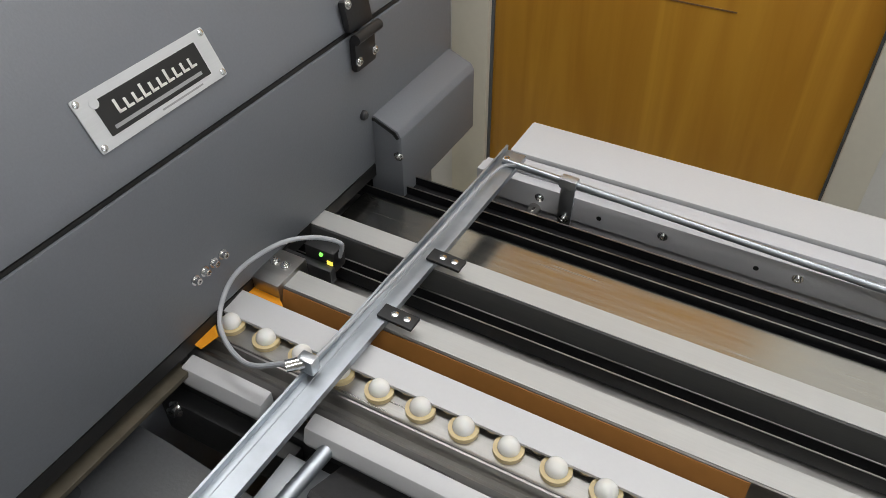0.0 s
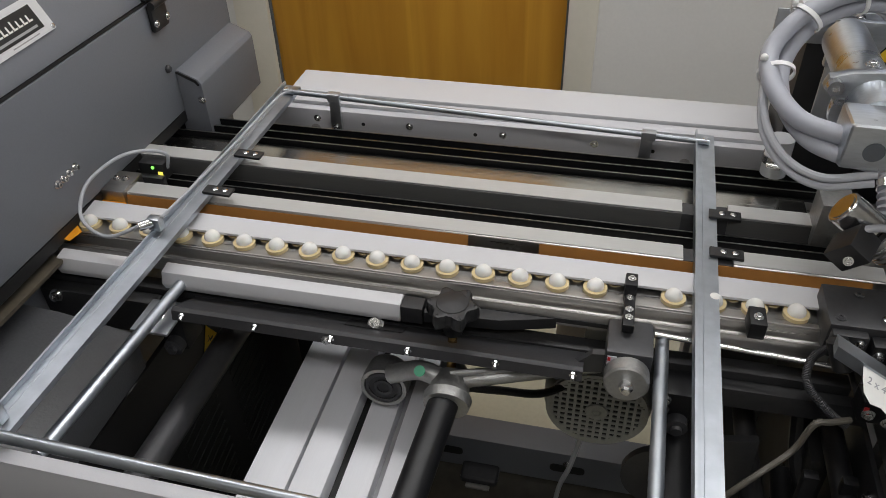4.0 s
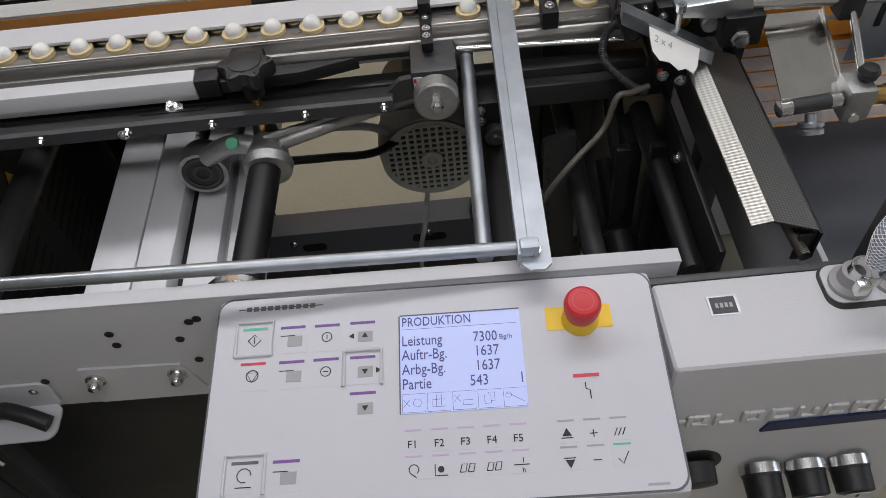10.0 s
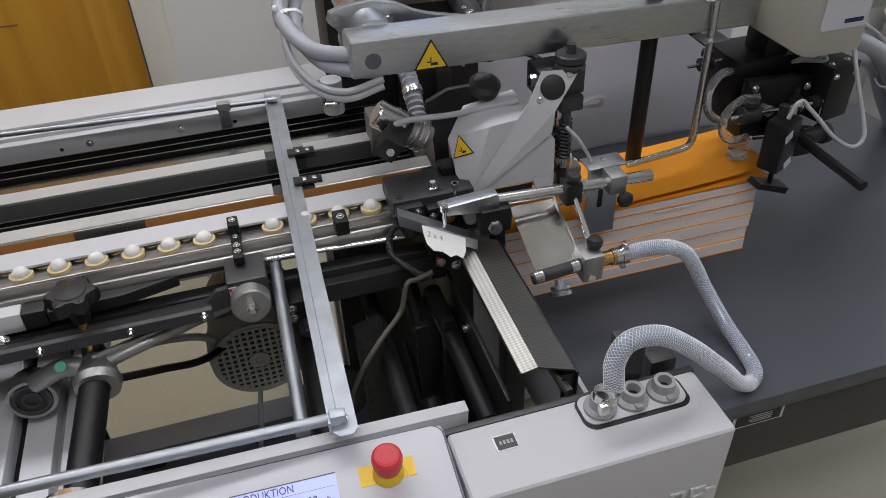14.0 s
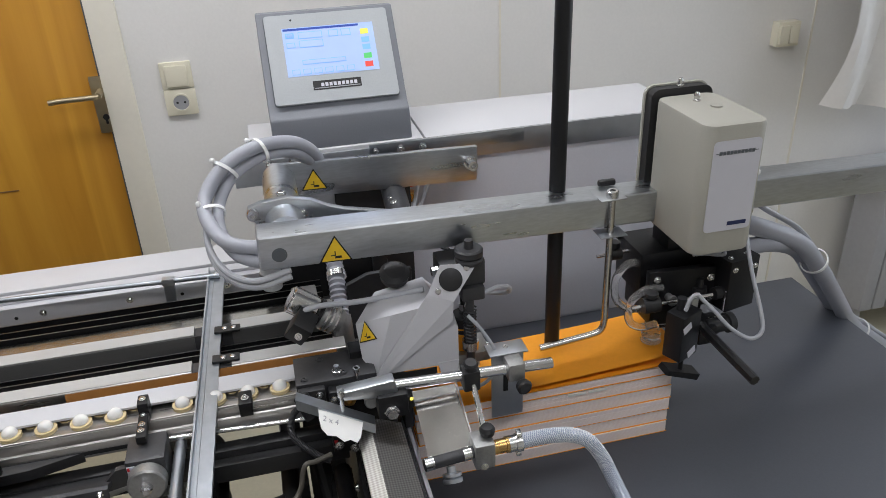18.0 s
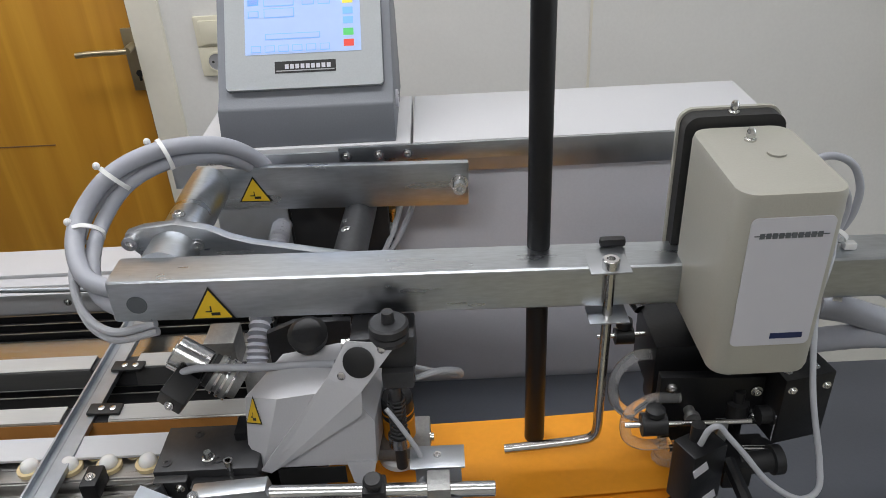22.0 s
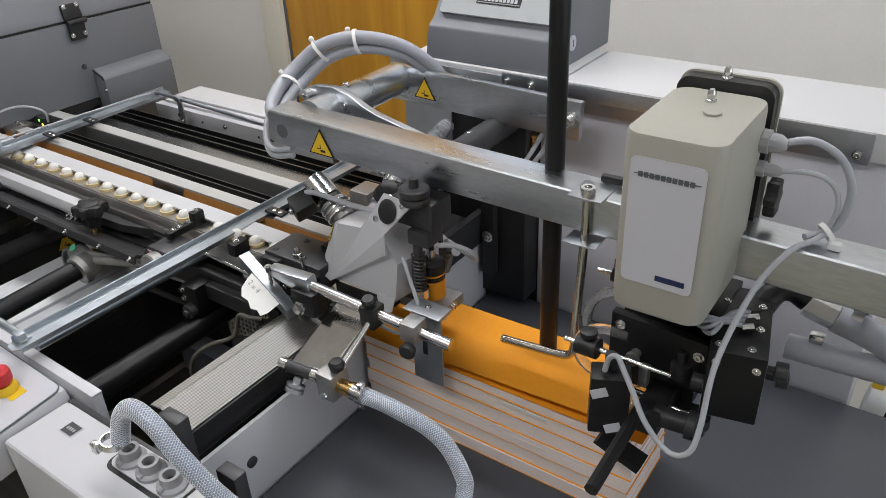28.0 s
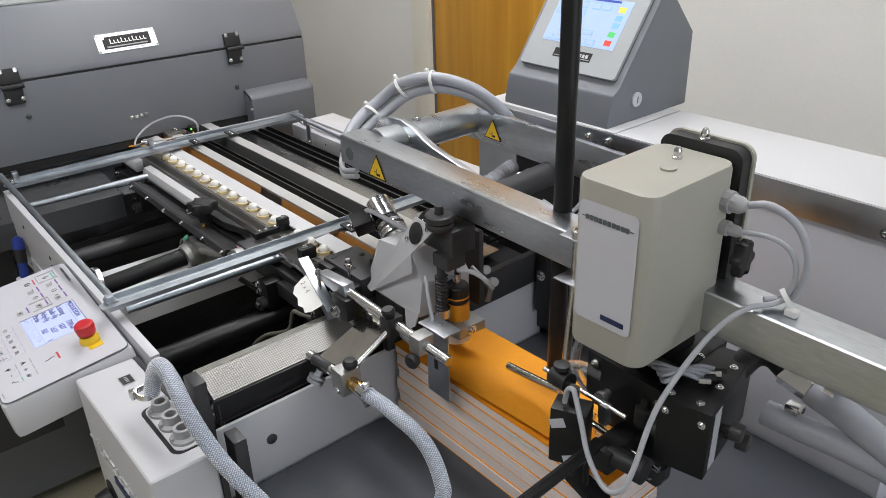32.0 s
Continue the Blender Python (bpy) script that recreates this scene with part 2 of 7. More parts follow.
def banded(name, c1, c2, scale, rough, metal, axis="Z", bump=0.0, kind="WAVE"):
    """A surface of fine regular bands (braid, paper edges) or a woven mesh."""
    m = mat(name, c1, rough, metal, bump=0)
    nt = m.node_tree
    b = nt.nodes["Principled BSDF"]
    tc = nt.nodes["Texture Coordinate"]
    w = nt.nodes.new("ShaderNodeTexWave")
    w.bands_direction = axis
    w.inputs["Scale"].default_value, w.inputs["Distortion"].default_value, w.inputs["Detail"].default_value = scale, 1.2, 2.0
    nt.links.new(tc.outputs["Object"], w.inputs["Vector"])
    mx = nt.nodes.new("ShaderNodeMix")
    mx.data_type = "RGBA"
    mx.inputs["A"].default_value, mx.inputs["B"].default_value = (*c1, 1), (*c2, 1)
    nt.links.new(w.outputs["Fac"], mx.inputs["Factor"])
    nt.links.new(mx.outputs["Result"], b.inputs["Base Color"])
    if bump:
        bm = nt.nodes.new("ShaderNodeBump")
        bm.inputs["Strength"].default_value, bm.inputs["Distance"].default_value = bump, 0.001
        nt.links.new(w.outputs["Fac"], bm.inputs["Height"])
        nt.links.new(bm.outputs[0], b.inputs["Normal"])
    return m


EDGES = banded("stacked_paper_edges", (0.86, 0.72, 0.665), (0.90, 0.82, 0.78), 170.0, 0.75, 0.0, "Z", 0.3)
BRAID = mat("clear_blue_grey_hose_wall", (0.27, 0.315, 0.40), 0.16, vary=0.06, grain=200, bump=0.02, coat=0.4, spec=0.6)
THREAD = mat("white_braid_thread", (0.72, 0.74, 0.77), 0.35, vary=0.08, grain=200, bump=0.0, coat=0.5)
CLEAR = mat("milky_clear_hose", (0.88, 0.88, 0.87), 0.18, vary=0.05, spec=0.6)
CLEAR.node_tree.nodes["Principled BSDF"].inputs["Transmission Weight"].default_value = 0.88
CLEAR.node_tree.nodes["Principled BSDF"].inputs["IOR"].default_value = 1.15
MOTORP = mat("grey_green_motor_paint", (0.33, 0.335, 0.305), 0.45, vary=0.10, grain=200, bump=0.1)
PROFILE = mat("white_anodised_profile", (0.64, 0.645, 0.67), 0.38, vary=0.03, grain=60, bump=0.03, stretch=(20, 1, 20))
SKIRT = mat("dark_glossy_machine_sheet", (0.075, 0.077, 0.082), 0.30, vary=0.15, grain=300, bump=0.12)
RUST = mat("brownish_worn_edge", (0.11, 0.095, 0.07), 0.5, 0.4, vary=0.35, grain=60, bump=0.2)
BROWNC = mat("brown_grey_cable", (0.105, 0.095, 0.078), 0.45, vary=0.1)
GREASE = mat("dusty_dark_pan", (0.045, 0.040, 0.030), 0.7, vary=0.45, grain=40, bump=0.3)
KNURL = banded("knurled_spring_steel", (0.14, 0.13, 0.12), (0.35, 0.33, 0.30), 160.0, 0.4, 0.9, "Y", 0.4)


def math_node(nt, op, a, b=None):
    n = nt.nodes.new("ShaderNodeMath")
    n.operation = op
    for k, q in enumerate((a, b)):
        if q is None:
            continue
        if isinstance(q, (int, float)):
            n.inputs[k].default_value = q
        else:
            nt.links.new(q, n.inputs[k])
    return n.outputs[0]


def embossed(name, c1, c2, pitch):
    """Sheet steel pressed with a close diamond pattern."""
    m = mat(name, c1, 0.44, 1.0, bump=0)
    nt = m.node_tree
    b = nt.nodes["Principled BSDF"]
    sep = nt.nodes.new("ShaderNodeSeparateXYZ")
    nt.links.new(nt.nodes["Texture Coordinate"].outputs["Object"], sep.inputs[0])
    k = math.pi / pitch
    u = math_node(nt, "MULTIPLY", math_node(nt, "SUBTRACT", sep.outputs[0], math_node(nt, "MULTIPLY", sep.outputs[2], 0.4)), k * 0.8)
    v = math_node(nt, "MULTIPLY", sep.outputs[1], k)
    h = math_node(nt, "MULTIPLY", math_node(nt, "SINE", math_node(nt, "ADD", u, v)), math_node(nt, "SINE", math_node(nt, "SUBTRACT", u, v)))
    h = math_node(nt, "MULTIPLY_ADD", h, 0.5)
    h.node.inputs[2].default_value = 0.5
    mx = nt.nodes.new("ShaderNodeMix")
    mx.data_type = "RGBA"
    mx.inputs["A"].default_value, mx.inputs["B"].default_value = (*c2, 1), (*c1, 1)
    nt.links.new(h, mx.inputs["Factor"])
    nt.links.new(mx.outputs["Result"], b.inputs["Base Color"])
    bm = nt.nodes.new("ShaderNodeBump")
    bm.inputs["Strength"].default_value, bm.inputs["Distance"].default_value = 0.42, 0.0010
    nt.links.new(h, bm.inputs["Height"])
    nt.links.new(bm.outputs[0], b.inputs["Normal"])
    return m


# lit and shaded copies of the same pressed steel
MESHST = embossed("lit_embossed_steel_sheet", (0.62, 0.61, 0.57), (0.38, 0.365, 0.33), 0.0040)
MESHDK = embossed("shaded_embossed_steel_sheet", (0.33, 0.32, 0.31), (0.17, 0.165, 0.16), 0.0034)


# ---- shapes ----
class Geo:
    def __init__(self, v=(), f=()):
        self.v, self.f = [Vector(p) for p in v], [tuple(q) for q in f]

    def __add__(self, o):
        n = len(self.v)
        return Geo(self.v + o.v, self.f + [tuple(i + n for i in q) for q in o.f])

    def at(self, m):
        return Geo([m @ p for p in self.v], self.f)


def box(x0, x1, y0, y1, z0, z1, bev=0.0, seg=2):
    bm = bmesh.new()
    bmesh.ops.create_cube(bm, size=1.0)
    for p in bm.verts:
        p.co = Vector((x0 + (p.co.x + 0.5) * (x1 - x0), y0 + (p.co.y + 0.5) * (y1 - y0), z0 + (p.co.z + 0.5) * (z1 - z0)))
    if bev:
        bmesh.ops.bevel(bm, geom=bm.edges[:], offset=bev, segments=seg, affect="EDGES", profile=0.6)
    bm.verts.index_update()
    g = Geo([p.co.copy() for p in bm.verts], [[p.index for p in q.verts] for q in bm.faces])
    bm.free()
    return g


def axes_of(d):
    d = Vector(d).normalized()
    a = d.cross(Vector((0, 0, 1)) if abs(d.z) < 0.9 else Vector((1, 0, 0))).normalized()
    return d, a, d.cross(a).normalized()


def lathe(p0, d, prof, seg=20):
    """A turned shape: prof holds (distance along d, radius)."""
    d, a, b = axes_of(d)
    p0 = Vector(p0)
    v, f = [], []
    for h, r in prof:
        for k in range(seg):
            t = 2 * math.pi * k / seg
            v.append(p0 + d * h + (a * math.cos(t) + b * math.sin(t)) * max(r, 1e-5))
    for i in range(len(prof) - 1):
        for k in range(seg):
            j = (k + 1) % seg
            f.append((i * seg + k, i * seg + j, (i + 1) * seg + j, (i + 1) * seg + k))
    f.append(tuple(range(seg))[::-1])
    f.append(tuple((len(prof) - 1) * seg + k for k in range(seg)))
    return Geo(v, f)


def cyl(p0, p1, r, seg=16, bev=0.0):
    d = Vector(p1) - Vector(p0)
    n = d.length
    if bev:
        return lathe(p0, d, [(0, r - bev), (bev, r), (n - bev, r), (n, r - bev)], seg)
    return lathe(p0, d, [(0, r), (n, r)], seg)


def ring(p0, d, r, w, h, seg=20):
    """A flat ring of outer radius r, width w and height h."""
    d, a, b = axes_of(d)
    v, f = [], []
    for hh, rr in ((0, r), (h, r), (h, r - w), (0, r - w)):
        for k in range(seg):
            t = 2 * math.pi * k / seg
            v.append(Vector(p0) + d * hh + (a * math.cos(t) + b * math.sin(t)) * rr)
    for i in range(4):
        for k in range(seg):
            j = (k + 1) % seg
            f.append((i * seg + k, i * seg + j, ((i + 1) % 4) * seg + j, ((i + 1) % 4) * seg + k))
    return Geo(v, f)


def smooth_line(pts, n=8):
    pts = [Vector(p) for p in pts]
    q = [pts[0] * 2 - pts[1]] + pts + [pts[-1] * 2 - pts[-2]]
    out = []
    for i in range(1, len(q) - 2):
        for k in range(n):
            t = k / n
            out.append(0.5 * (2 * q[i] + (q[i + 1] - q[i - 1]) * t + (2 * q[i - 1] - 5 * q[i] + 4 * q[i + 1] - q[i + 2]) * t * t + (3 * q[i] - q[i - 1] - 3 * q[i + 1] + q[i + 2]) * t ** 3))
    return out + [pts[-1]]


def tube(pts, r, seg=12, n=8, sharp=False, ripple=0.0):
    line = [Vector(p) for p in pts] if sharp else smooth_line(pts, n)
    v, f = [], []
    d, a, b = axes_of(line[1] - line[0])
    for i, p in enumerate(line):
        t = (line[min(i + 1, len(line) - 1)] - line[max(i - 1, 0)]).normalized()
        a = (a - t * a.dot(t)).normalized()
        b = t.cross(a)
        rr = r + (ripple if i % 2 else 0.0)
        for k in range(seg):
            w = 2 * math.pi * k / seg
            v.append(p + (a * math.cos(w) + b * math.sin(w)) * rr)
    for i in range(len(line) - 1):
        for k in range(seg):
            j = (k + 1) % seg
            f.append((i * seg + k, i * seg + j, (i + 1) * seg + j, (i + 1) * seg + k))
    f.append(tuple(range(seg))[::-1])
    f.append(tuple((len(line) - 1) * seg + k for k in range(seg)))
    return Geo(v, f)


def braid(pts, r, strands, pitch, wire, n=12):
    """Two crossing sets of thin helical threads round a smooth line."""
    line = smooth_line(pts, n)
    d, a, b = axes_of(line[1] - line[0])
    frames, s = [], 0.0
    for i, p in enumerate(line):
        t = (line[min(i + 1, len(line) - 1)] - line[max(i - 1, 0)]).normalized()
        a = (a - t * a.dot(t)).normalized()
        if i:
            s += (p - line[i - 1]).length
        frames.append((s, p, a.copy(), t.cross(a)))
    v, f = [], []
    for way in (1, -1):
        for k in range(strands):
            start = len(v)
            for s, p, a, b in frames:
                w = way * 2 * math.pi * s / pitch + 2 * math.pi * k / strands
                e = a * math.cos(w) + b * math.sin(w)
                side = (b * math.cos(w) - a * math.sin(w)) * wire
                v += [p + e * r + side, p + e * (r + wire * 0.7), p + e * r - side]
            for i in range(len(frames) - 1):
                q = start + 3 * i
                f += [(q, q + 3, q + 4, q + 1), (q + 1, q + 4, q + 5, q + 2)]
    return Geo(v, f)


def prism(poly, axis, a, b, bev=0.0):
    """A polygon swept along an axis. axis x: poly holds (y, z); y: (x, z); z: (x, y)."""
    put = {"x": lambda c, p: (c, p[0], p[1]), "y": lambda c, p: (p[0], c, p[1]), "z": lambda c, p: (p[0], p[1], c)}[axis]
    n = len(poly)
    g = Geo([put(a, p) for p in poly] + [put(b, p) for p in poly], [tuple(range(n))[::-1], tuple(range(n, 2 * n))] + [(i, (i + 1) % n, n + (i + 1) % n, n + i) for i in range(n)])
    if bev:
        bm = bmesh.new()
        vs = [bm.verts.new(p) for p in g.v]
        for q in g.f:
            bm.faces.new([vs[i] for i in q])
        bmesh.ops.recalc_face_normals(bm, faces=bm.faces[:])
        bm.normal_update()
        sharp_edges = [e for e in bm.edges if e.calc_face_angle(0.0) > 0.5]
        bmesh.ops.bevel(bm, geom=sharp_edges, offset=bev, segments=2, affect="EDGES", profile=0.6)
        bm.verts.index_update()
        g = Geo([p.co.copy() for p in bm.verts], [[p.index for p in q.verts] for q in bm.faces])
        bm.free()
    return g


def rounded(w, h, r, n=6):
    """A rectangle of width w and height h with round corners, round the origin."""
    out = []
    for cx, cy, s in ((w / 2 - r, h / 2 - r, 0), (-w / 2 + r, h / 2 - r, 90), (-w / 2 + r, -h / 2 + r, 180), (w / 2 - r, -h / 2 + r, 270)):
        for k in range(n + 1):
            t = radians(s + 90 * k / n)
            out.append((cx + r * math.cos(t), cy + r * math.sin(t)))
    return out


def sphere(c, r, seg=16, rings=8, low=0.0):
    prof = []
    for k in range(rings + 1):
        t = math.pi * (low + (1 - low) * k / rings)
        prof.append((-r * math.cos(t), r * math.sin(t)))
    return lathe(c, (0, 0, 1), prof, seg)


def capscrew(p, d, r=0.004, h=0.005):
    """A socket-head screw on a washer."""
    return lathe(p, d, [(-0.001, r * 1.55), (0.0012, r * 1.55), (0.0013, r), (h, r), (h + 0.0005, r * 0.85), (h + 0.0005, r * 0.5), (h * 0.5, r * 0.45)], 14)


PLACE = {}


SITE = Matrix.Identity(4)


def site(d=(0, 0, 0), turn=(0, 0, 0), about=(0, 0, 0), size=(1, 1, 1)):
    """Where the next assembly stands: its own drawing, sized and turned (degrees) about a point, then moved."""
    global SITE
    c = Vector(about)
    r = Matrix.Rotation(radians(turn[2]), 4, "Z") @ Matrix.Rotation(radians(turn[1]), 4, "Y") @ Matrix.Rotation(radians(turn[0]), 4, "X")
    SITE = Matrix.Translation(c + Vector(d)) @ r @ Matrix.Diagonal((*size, 1)) @ Matrix.Translation(-c)


def mesh_of(name, g, material, m=None):
    me = bpy.data.meshes.new(name)
    inv = m.inverted() if m else None
    me.from_pydata([tuple(inv @ p) if inv else tuple(p) for p in g.v], [], g.f)
    bm = bmesh.new()
    bm.from_mesh(me)
    bmesh.ops.recalc_face_normals(bm, faces=bm.faces[:])
    bm.to_mesh(me)
    bm.free()
    me.polygons.foreach_set("use_smooth", [True] * len(me.polygons))
    me.set_sharp_from_angle(angle=radians(32))
    me.materials.append(material)
    return me


def thing(name, label, category, where, group="", kind="", turn=0.0):
    """An Empty at the base of a thing."""
    ob = new(name)
    m = pose(*(SITE @ Vector(where)), 0, 0, turn)
    ob.matrix_basis = m
    ob.empty_display_size = 0.05
    PLACE[ob] = m
    return tagged(ob, label, category, group, kind)


def part(name, g, material, parent, label=""):
    m = PLACE[parent]
    ob = new(name, mesh_of(name, g.at(SITE), material, m))
    ob.parent = parent
    PLACE[ob] = m
    return tagged(ob, label)


def solo(name, g, material, label="", category="", group="", kind=""):
    """A thing or a piece of the setting that is one mesh."""
    g = g.at(SITE)
    c = sum(g.v, Vector()) / len(g.v)
    m = pose(c.x, c.y, min(p.z for p in g.v))
    ob = new(name, mesh_of(name, g, material, m))
    ob.matrix_basis = m
    PLACE[ob] = m
    return tagged(ob, label, category, group, kind)


def words(name, text, size, material, parent, m, stretch=1.0, align="LEFT"):
    """Lettering as a thin mesh; m puts the baseline's start, x along the line, z out of the surface."""
    cu = bpy.data.curves.new(name, "FONT")
    cu.body, cu.size, cu.extrude, cu.align_x, cu.resolution_u = text, size, 0.0002, align, 2
    tmp = bpy.data.objects.new("lettering", cu)
    scene.collection.objects.link(tmp)
    dg = bpy.context.evaluated_depsgraph_get()
    me = bpy.data.meshes.new_from_object(tmp.evaluated_get(dg))
    me.transform(Matrix.Diagonal((stretch, 1, 1, 1)))
    bpy.data.objects.remove(tmp)
    bpy.data.curves.remove(cu)
    me.transform(PLACE[parent].inverted() @ SITE @ m)
    me.materials.clear()
    me.materials.append(material)
    ob = new(name, me)
    ob.parent = parent
    PLACE[ob] = PLACE[parent]
    return ob


def warning_sign(parent, m, s):
    """A yellow triangle with a black rim and a plain pictogram; m: middle of its lower edge, x right, y up, z out."""
    def tri3(k, lift):
        h = s * 0.866
        c = h / 3
        return prism([(-s / 2 * k, c - c * k), (s / 2 * k, c - c * k), (0, c + (h - c) * k)], "z", lift, lift + 0.0006).at(m)
    sign = part("warning_sign", tri3(1.0, 0.0003), INK, parent, "yellow triangular warning sticker with a black rim")
    part("sign_face", tri3(0.86, 0.0008), YELLOW, sign)
    part("pictogram", (box(-s * 0.14, s * 0.0, s * 0.2, s * 0.235, 0.0013, 0.0016) + box(-s * 0.02, s * 0.18, s * 0.11, s * 0.19, 0.0013, 0.0016) + box(-s * 0.03, s * 0.0, s * 0.2, s * 0.36, 0.0013, 0.0016)).at(m), INK, sign)
    return sign


# ---- room ----
WALLM = Matrix.Translation((-0.07, 1.545, 0))


def wall_piece(name, parts, material, label):
    return tagged(solo(name, parts.at(WALLM), material), label, "", "", "structure")


solo("floor", box(-3.2, 3.3, -2.6, 2.6, -0.1, 0), FLOOR, "yellowish grey linoleum floor", "", "", "structure")
solo("ceiling", box(-3.2, 3.3, -2.6, 2.7, 2.6, 2.7), CEIL, "plain white ceiling", "", "", "structure")
solo("wall_west", box(-3.2, -3.1, -2.6, 2.7, 0, 2.6), WALL, "plain white painted wall", "", "", "structure")
solo("wall_south", box(-3.1, 3.2, -2.6, -2.5, 0, 2.6), WALL, "plain white painted wall", "", "", "structure")
solo("wall_east", box(3.2, 3.3, -2.6, -0.6, 0, 2.6) + box(3.2, 3.3, 1.2, 2.6, 0, 2.6) + box(3.2, 3.3, -0.6, 1.2, 0, 0.9) + box(3.2, 3.3, -0.6, 1.2, 2.2, 2.6), WALL, "plain white wall with a window opening", "", "", "structure")
wall_piece("wall_north", box(-3.13, -1.085, 0, 0.12, 0, 2.6) + box(-0.105, 3.3, 0, 0.12, 0, 2.6) + box(-1.085, -0.105, 0, 0.12, 2.06, 2.6), WALL, "white wall of painted panels round the door")
for u in (0.887, 1.909):
    wall_piece("wall_joint", box(u, u + 0.006, -0.0035, 0.0, 0, 2.6), FRAMEP, "narrow joint between wall panels")

door = thing("door_1", "closed orange-brown wood veneer door in a cream frame", "door", WALLM @ Vector((-0.7, 0, 0)), turn=0.0, kind="structure")
part("door_leaf", box(-0.985, -0.180, 0.012, 0.055, 0.008, 2.0, 0.002).at(WALLM), WOOD, door, "orange-brown wood veneer leaf with fine vertical grain")
for a, b in ((-1.085, -0.987), (-0.178, -0.105)):
    part("door_frame", (box(a, b, -0.012, 0.10, 0, 2.06, 0.003)).at(WALLM), FRAMEP, door, "cream painted frame post")
part("door_frame", box(-0.987, -0.178, -0.011, 0.10, 2.002, 2.06, 0.003).at(WALLM), FRAMEP, door, "cream painted frame head")
part("frame_seal", (box(-0.988, -0.981, 0.004, 0.012, 0, 2.0) + box(-0.184, -0.177, 0.004, 0.012, 0, 2.0)).at(WALLM), INKGREY, door)
plate = part("door_plate", box(-0.210, -0.180, 0.002, 0.012, 1.000, 1.150, 0.003).at(WALLM), HANDLE, door, "dull brass escutcheon plate")
part("door_handle", (cyl((-0.188, 0.004, 1.110), (-0.188, -0.045, 1.110), 0.009) + tube([(-0.188, -0.045, 1.110), (-0.204, -0.05, 1.110), (-0.269, -0.05, 1.109), (-0.304, -0.048, 1.106)], 0.007)).at(WALLM), HANDLE, plate, "dull brass lever handle")
part("keyhole", (cyl((-0.188, 0.003, 1.043), (-0.188, 0.0005, 1.043), 0.008) + box(-0.191, -0.185, 0.0004, 0.003, 1.025, 1.041)).at(WALLM), INK, plate)
part("door_scratch", box(-0.599, -0.449, 0.0105, 0.0118, 0.865, 0.868).at(WALLM), WOODB, door, "dark scratch in the veneer")

switch = thing("light_switch", "ivory double wall plate with rocker switch above a socket", "light switch", WALLM @ Vector((0.006, 0, 0.97)), turn=0.0)
for z, nm in ((1.136, "switch_plate"), (1.065, "socket_plate")):
    pl = part(nm, box(-0.034, 0.046, -0.010, 0.0, z - 0.0355, z + 0.0355, 0.004).at(WALLM), IVORY, switch)
    if nm == "switch_plate":
        part("rocker", box(-0.022, 0.034, -0.016, -0.009, z - 0.029, z + 0.027, 0.004).at(WALLM), IVORY, pl)
    else:
        part("socket_well", ring((0.006, -0.0135, z), (0, 1, 0), 0.024, 0.004, 0.006, 24).at(WALLM), IVORY, pl)
        part("socket_floor", cyl((0.006, -0.0112, z), (0.006, -0.0101, z), 0.020, 20).at(WALLM), KEYGREY, pl)
        part("contact", (cyl((-0.0035, -0.0125, z), (-0.0035, -0.0105, z), 0.003) + cyl((0.0155, -0.0125, z), (0.0155, -0.0105, z), 0.003)).at(WALLM), INK, pl)
sw2 = thing("light_switch", "ivory surface-mounted double rocker switch on the wall", "light switch", WALLM @ Vector((1.695, 0, 1.10)), turn=0.0)
part("switch_box", box(1.768, 1.845, -0.035, 0.0, 1.055, 1.130, 0.004).at(WALLM), IVORY, sw2)
for u in (1.774, 1.808):
    part("rocker", box(u, u + 0.031, -0.042, -0.034, 1.065, 1.120, 0.003).at(WALLM), IVORY, sw2)

# draped cloth, radiator and a chair leg of pipes in the corner
cv, cf = [], []
nu, nz_ = 46, 26
for j in range(nz_ + 1):
    for i in range(nu + 1):
        s, h = i / nu, j / nz_
        x = 1.86 + 1.1 * s + 0.03 * math.sin(9 * h)
        z = 0.90 + 1.25 * h + 0.10 * s * (1 - h) - 0.05 * math.sin(5.0 * s) * (1 - h)
        y = -0.16 - 0.035 * math.sin(34 * s + 1.5 * math.sin(5 * h)) * (0.4 + 0.6 * (1 - h)) - 0.05 * (1 - h) * math.sin(3 * s + 4 * h)
        cv.append(Vector((x, y, z)))
for j in range(nz_):
    for i in range(nu):
        a = j * (nu + 1) + i
        cf.append((a, a + 1, a + nu + 2, a + nu + 1))
back = [p + Vector((0, 0.004, 0)) for p in cv]
n0 = len(cv)
solo("curtain", Geo(cv + back, cf + [tuple(i + n0 for i in q)[::-1] for q in cf]).at(WALLM), CLOTH, "loosely draped white cloth curtain in soft folds", "curtain")
solo("curtain_rail", (cyl((1.80, -0.16, 2.155), (3.05, -0.16, 2.155), 0.012) + box(1.84, 1.86, -0.17, 0.0, 2.145, 2.165) + box(2.98, 3.0, -0.17, 0.0, 2.145, 2.165)).at(WALLM), ALU, "thin metal curtain rail on the wall", "curtain rail")
rad = thing("radiator", "old grey ribbed column radiator below the curtain", "radiator", WALLM @ Vector((2.45, -0.12, 0.1)), turn=0.0)
for k in range(16):
    part("radiator_section", box(2.16 + 0.055 * k, 2.2125 + 0.055 * k, -0.20, -0.06, 0.12, 0.66, 0.008, 3).at(WALLM), KEYGREY, rad)
for u in (2.18, 2.96):
    part("radiator_foot", box(u, u + 0.03, -0.16, -0.10, 0.0, 0.13, 0.003).at(WALLM), KEYGREY, rad)
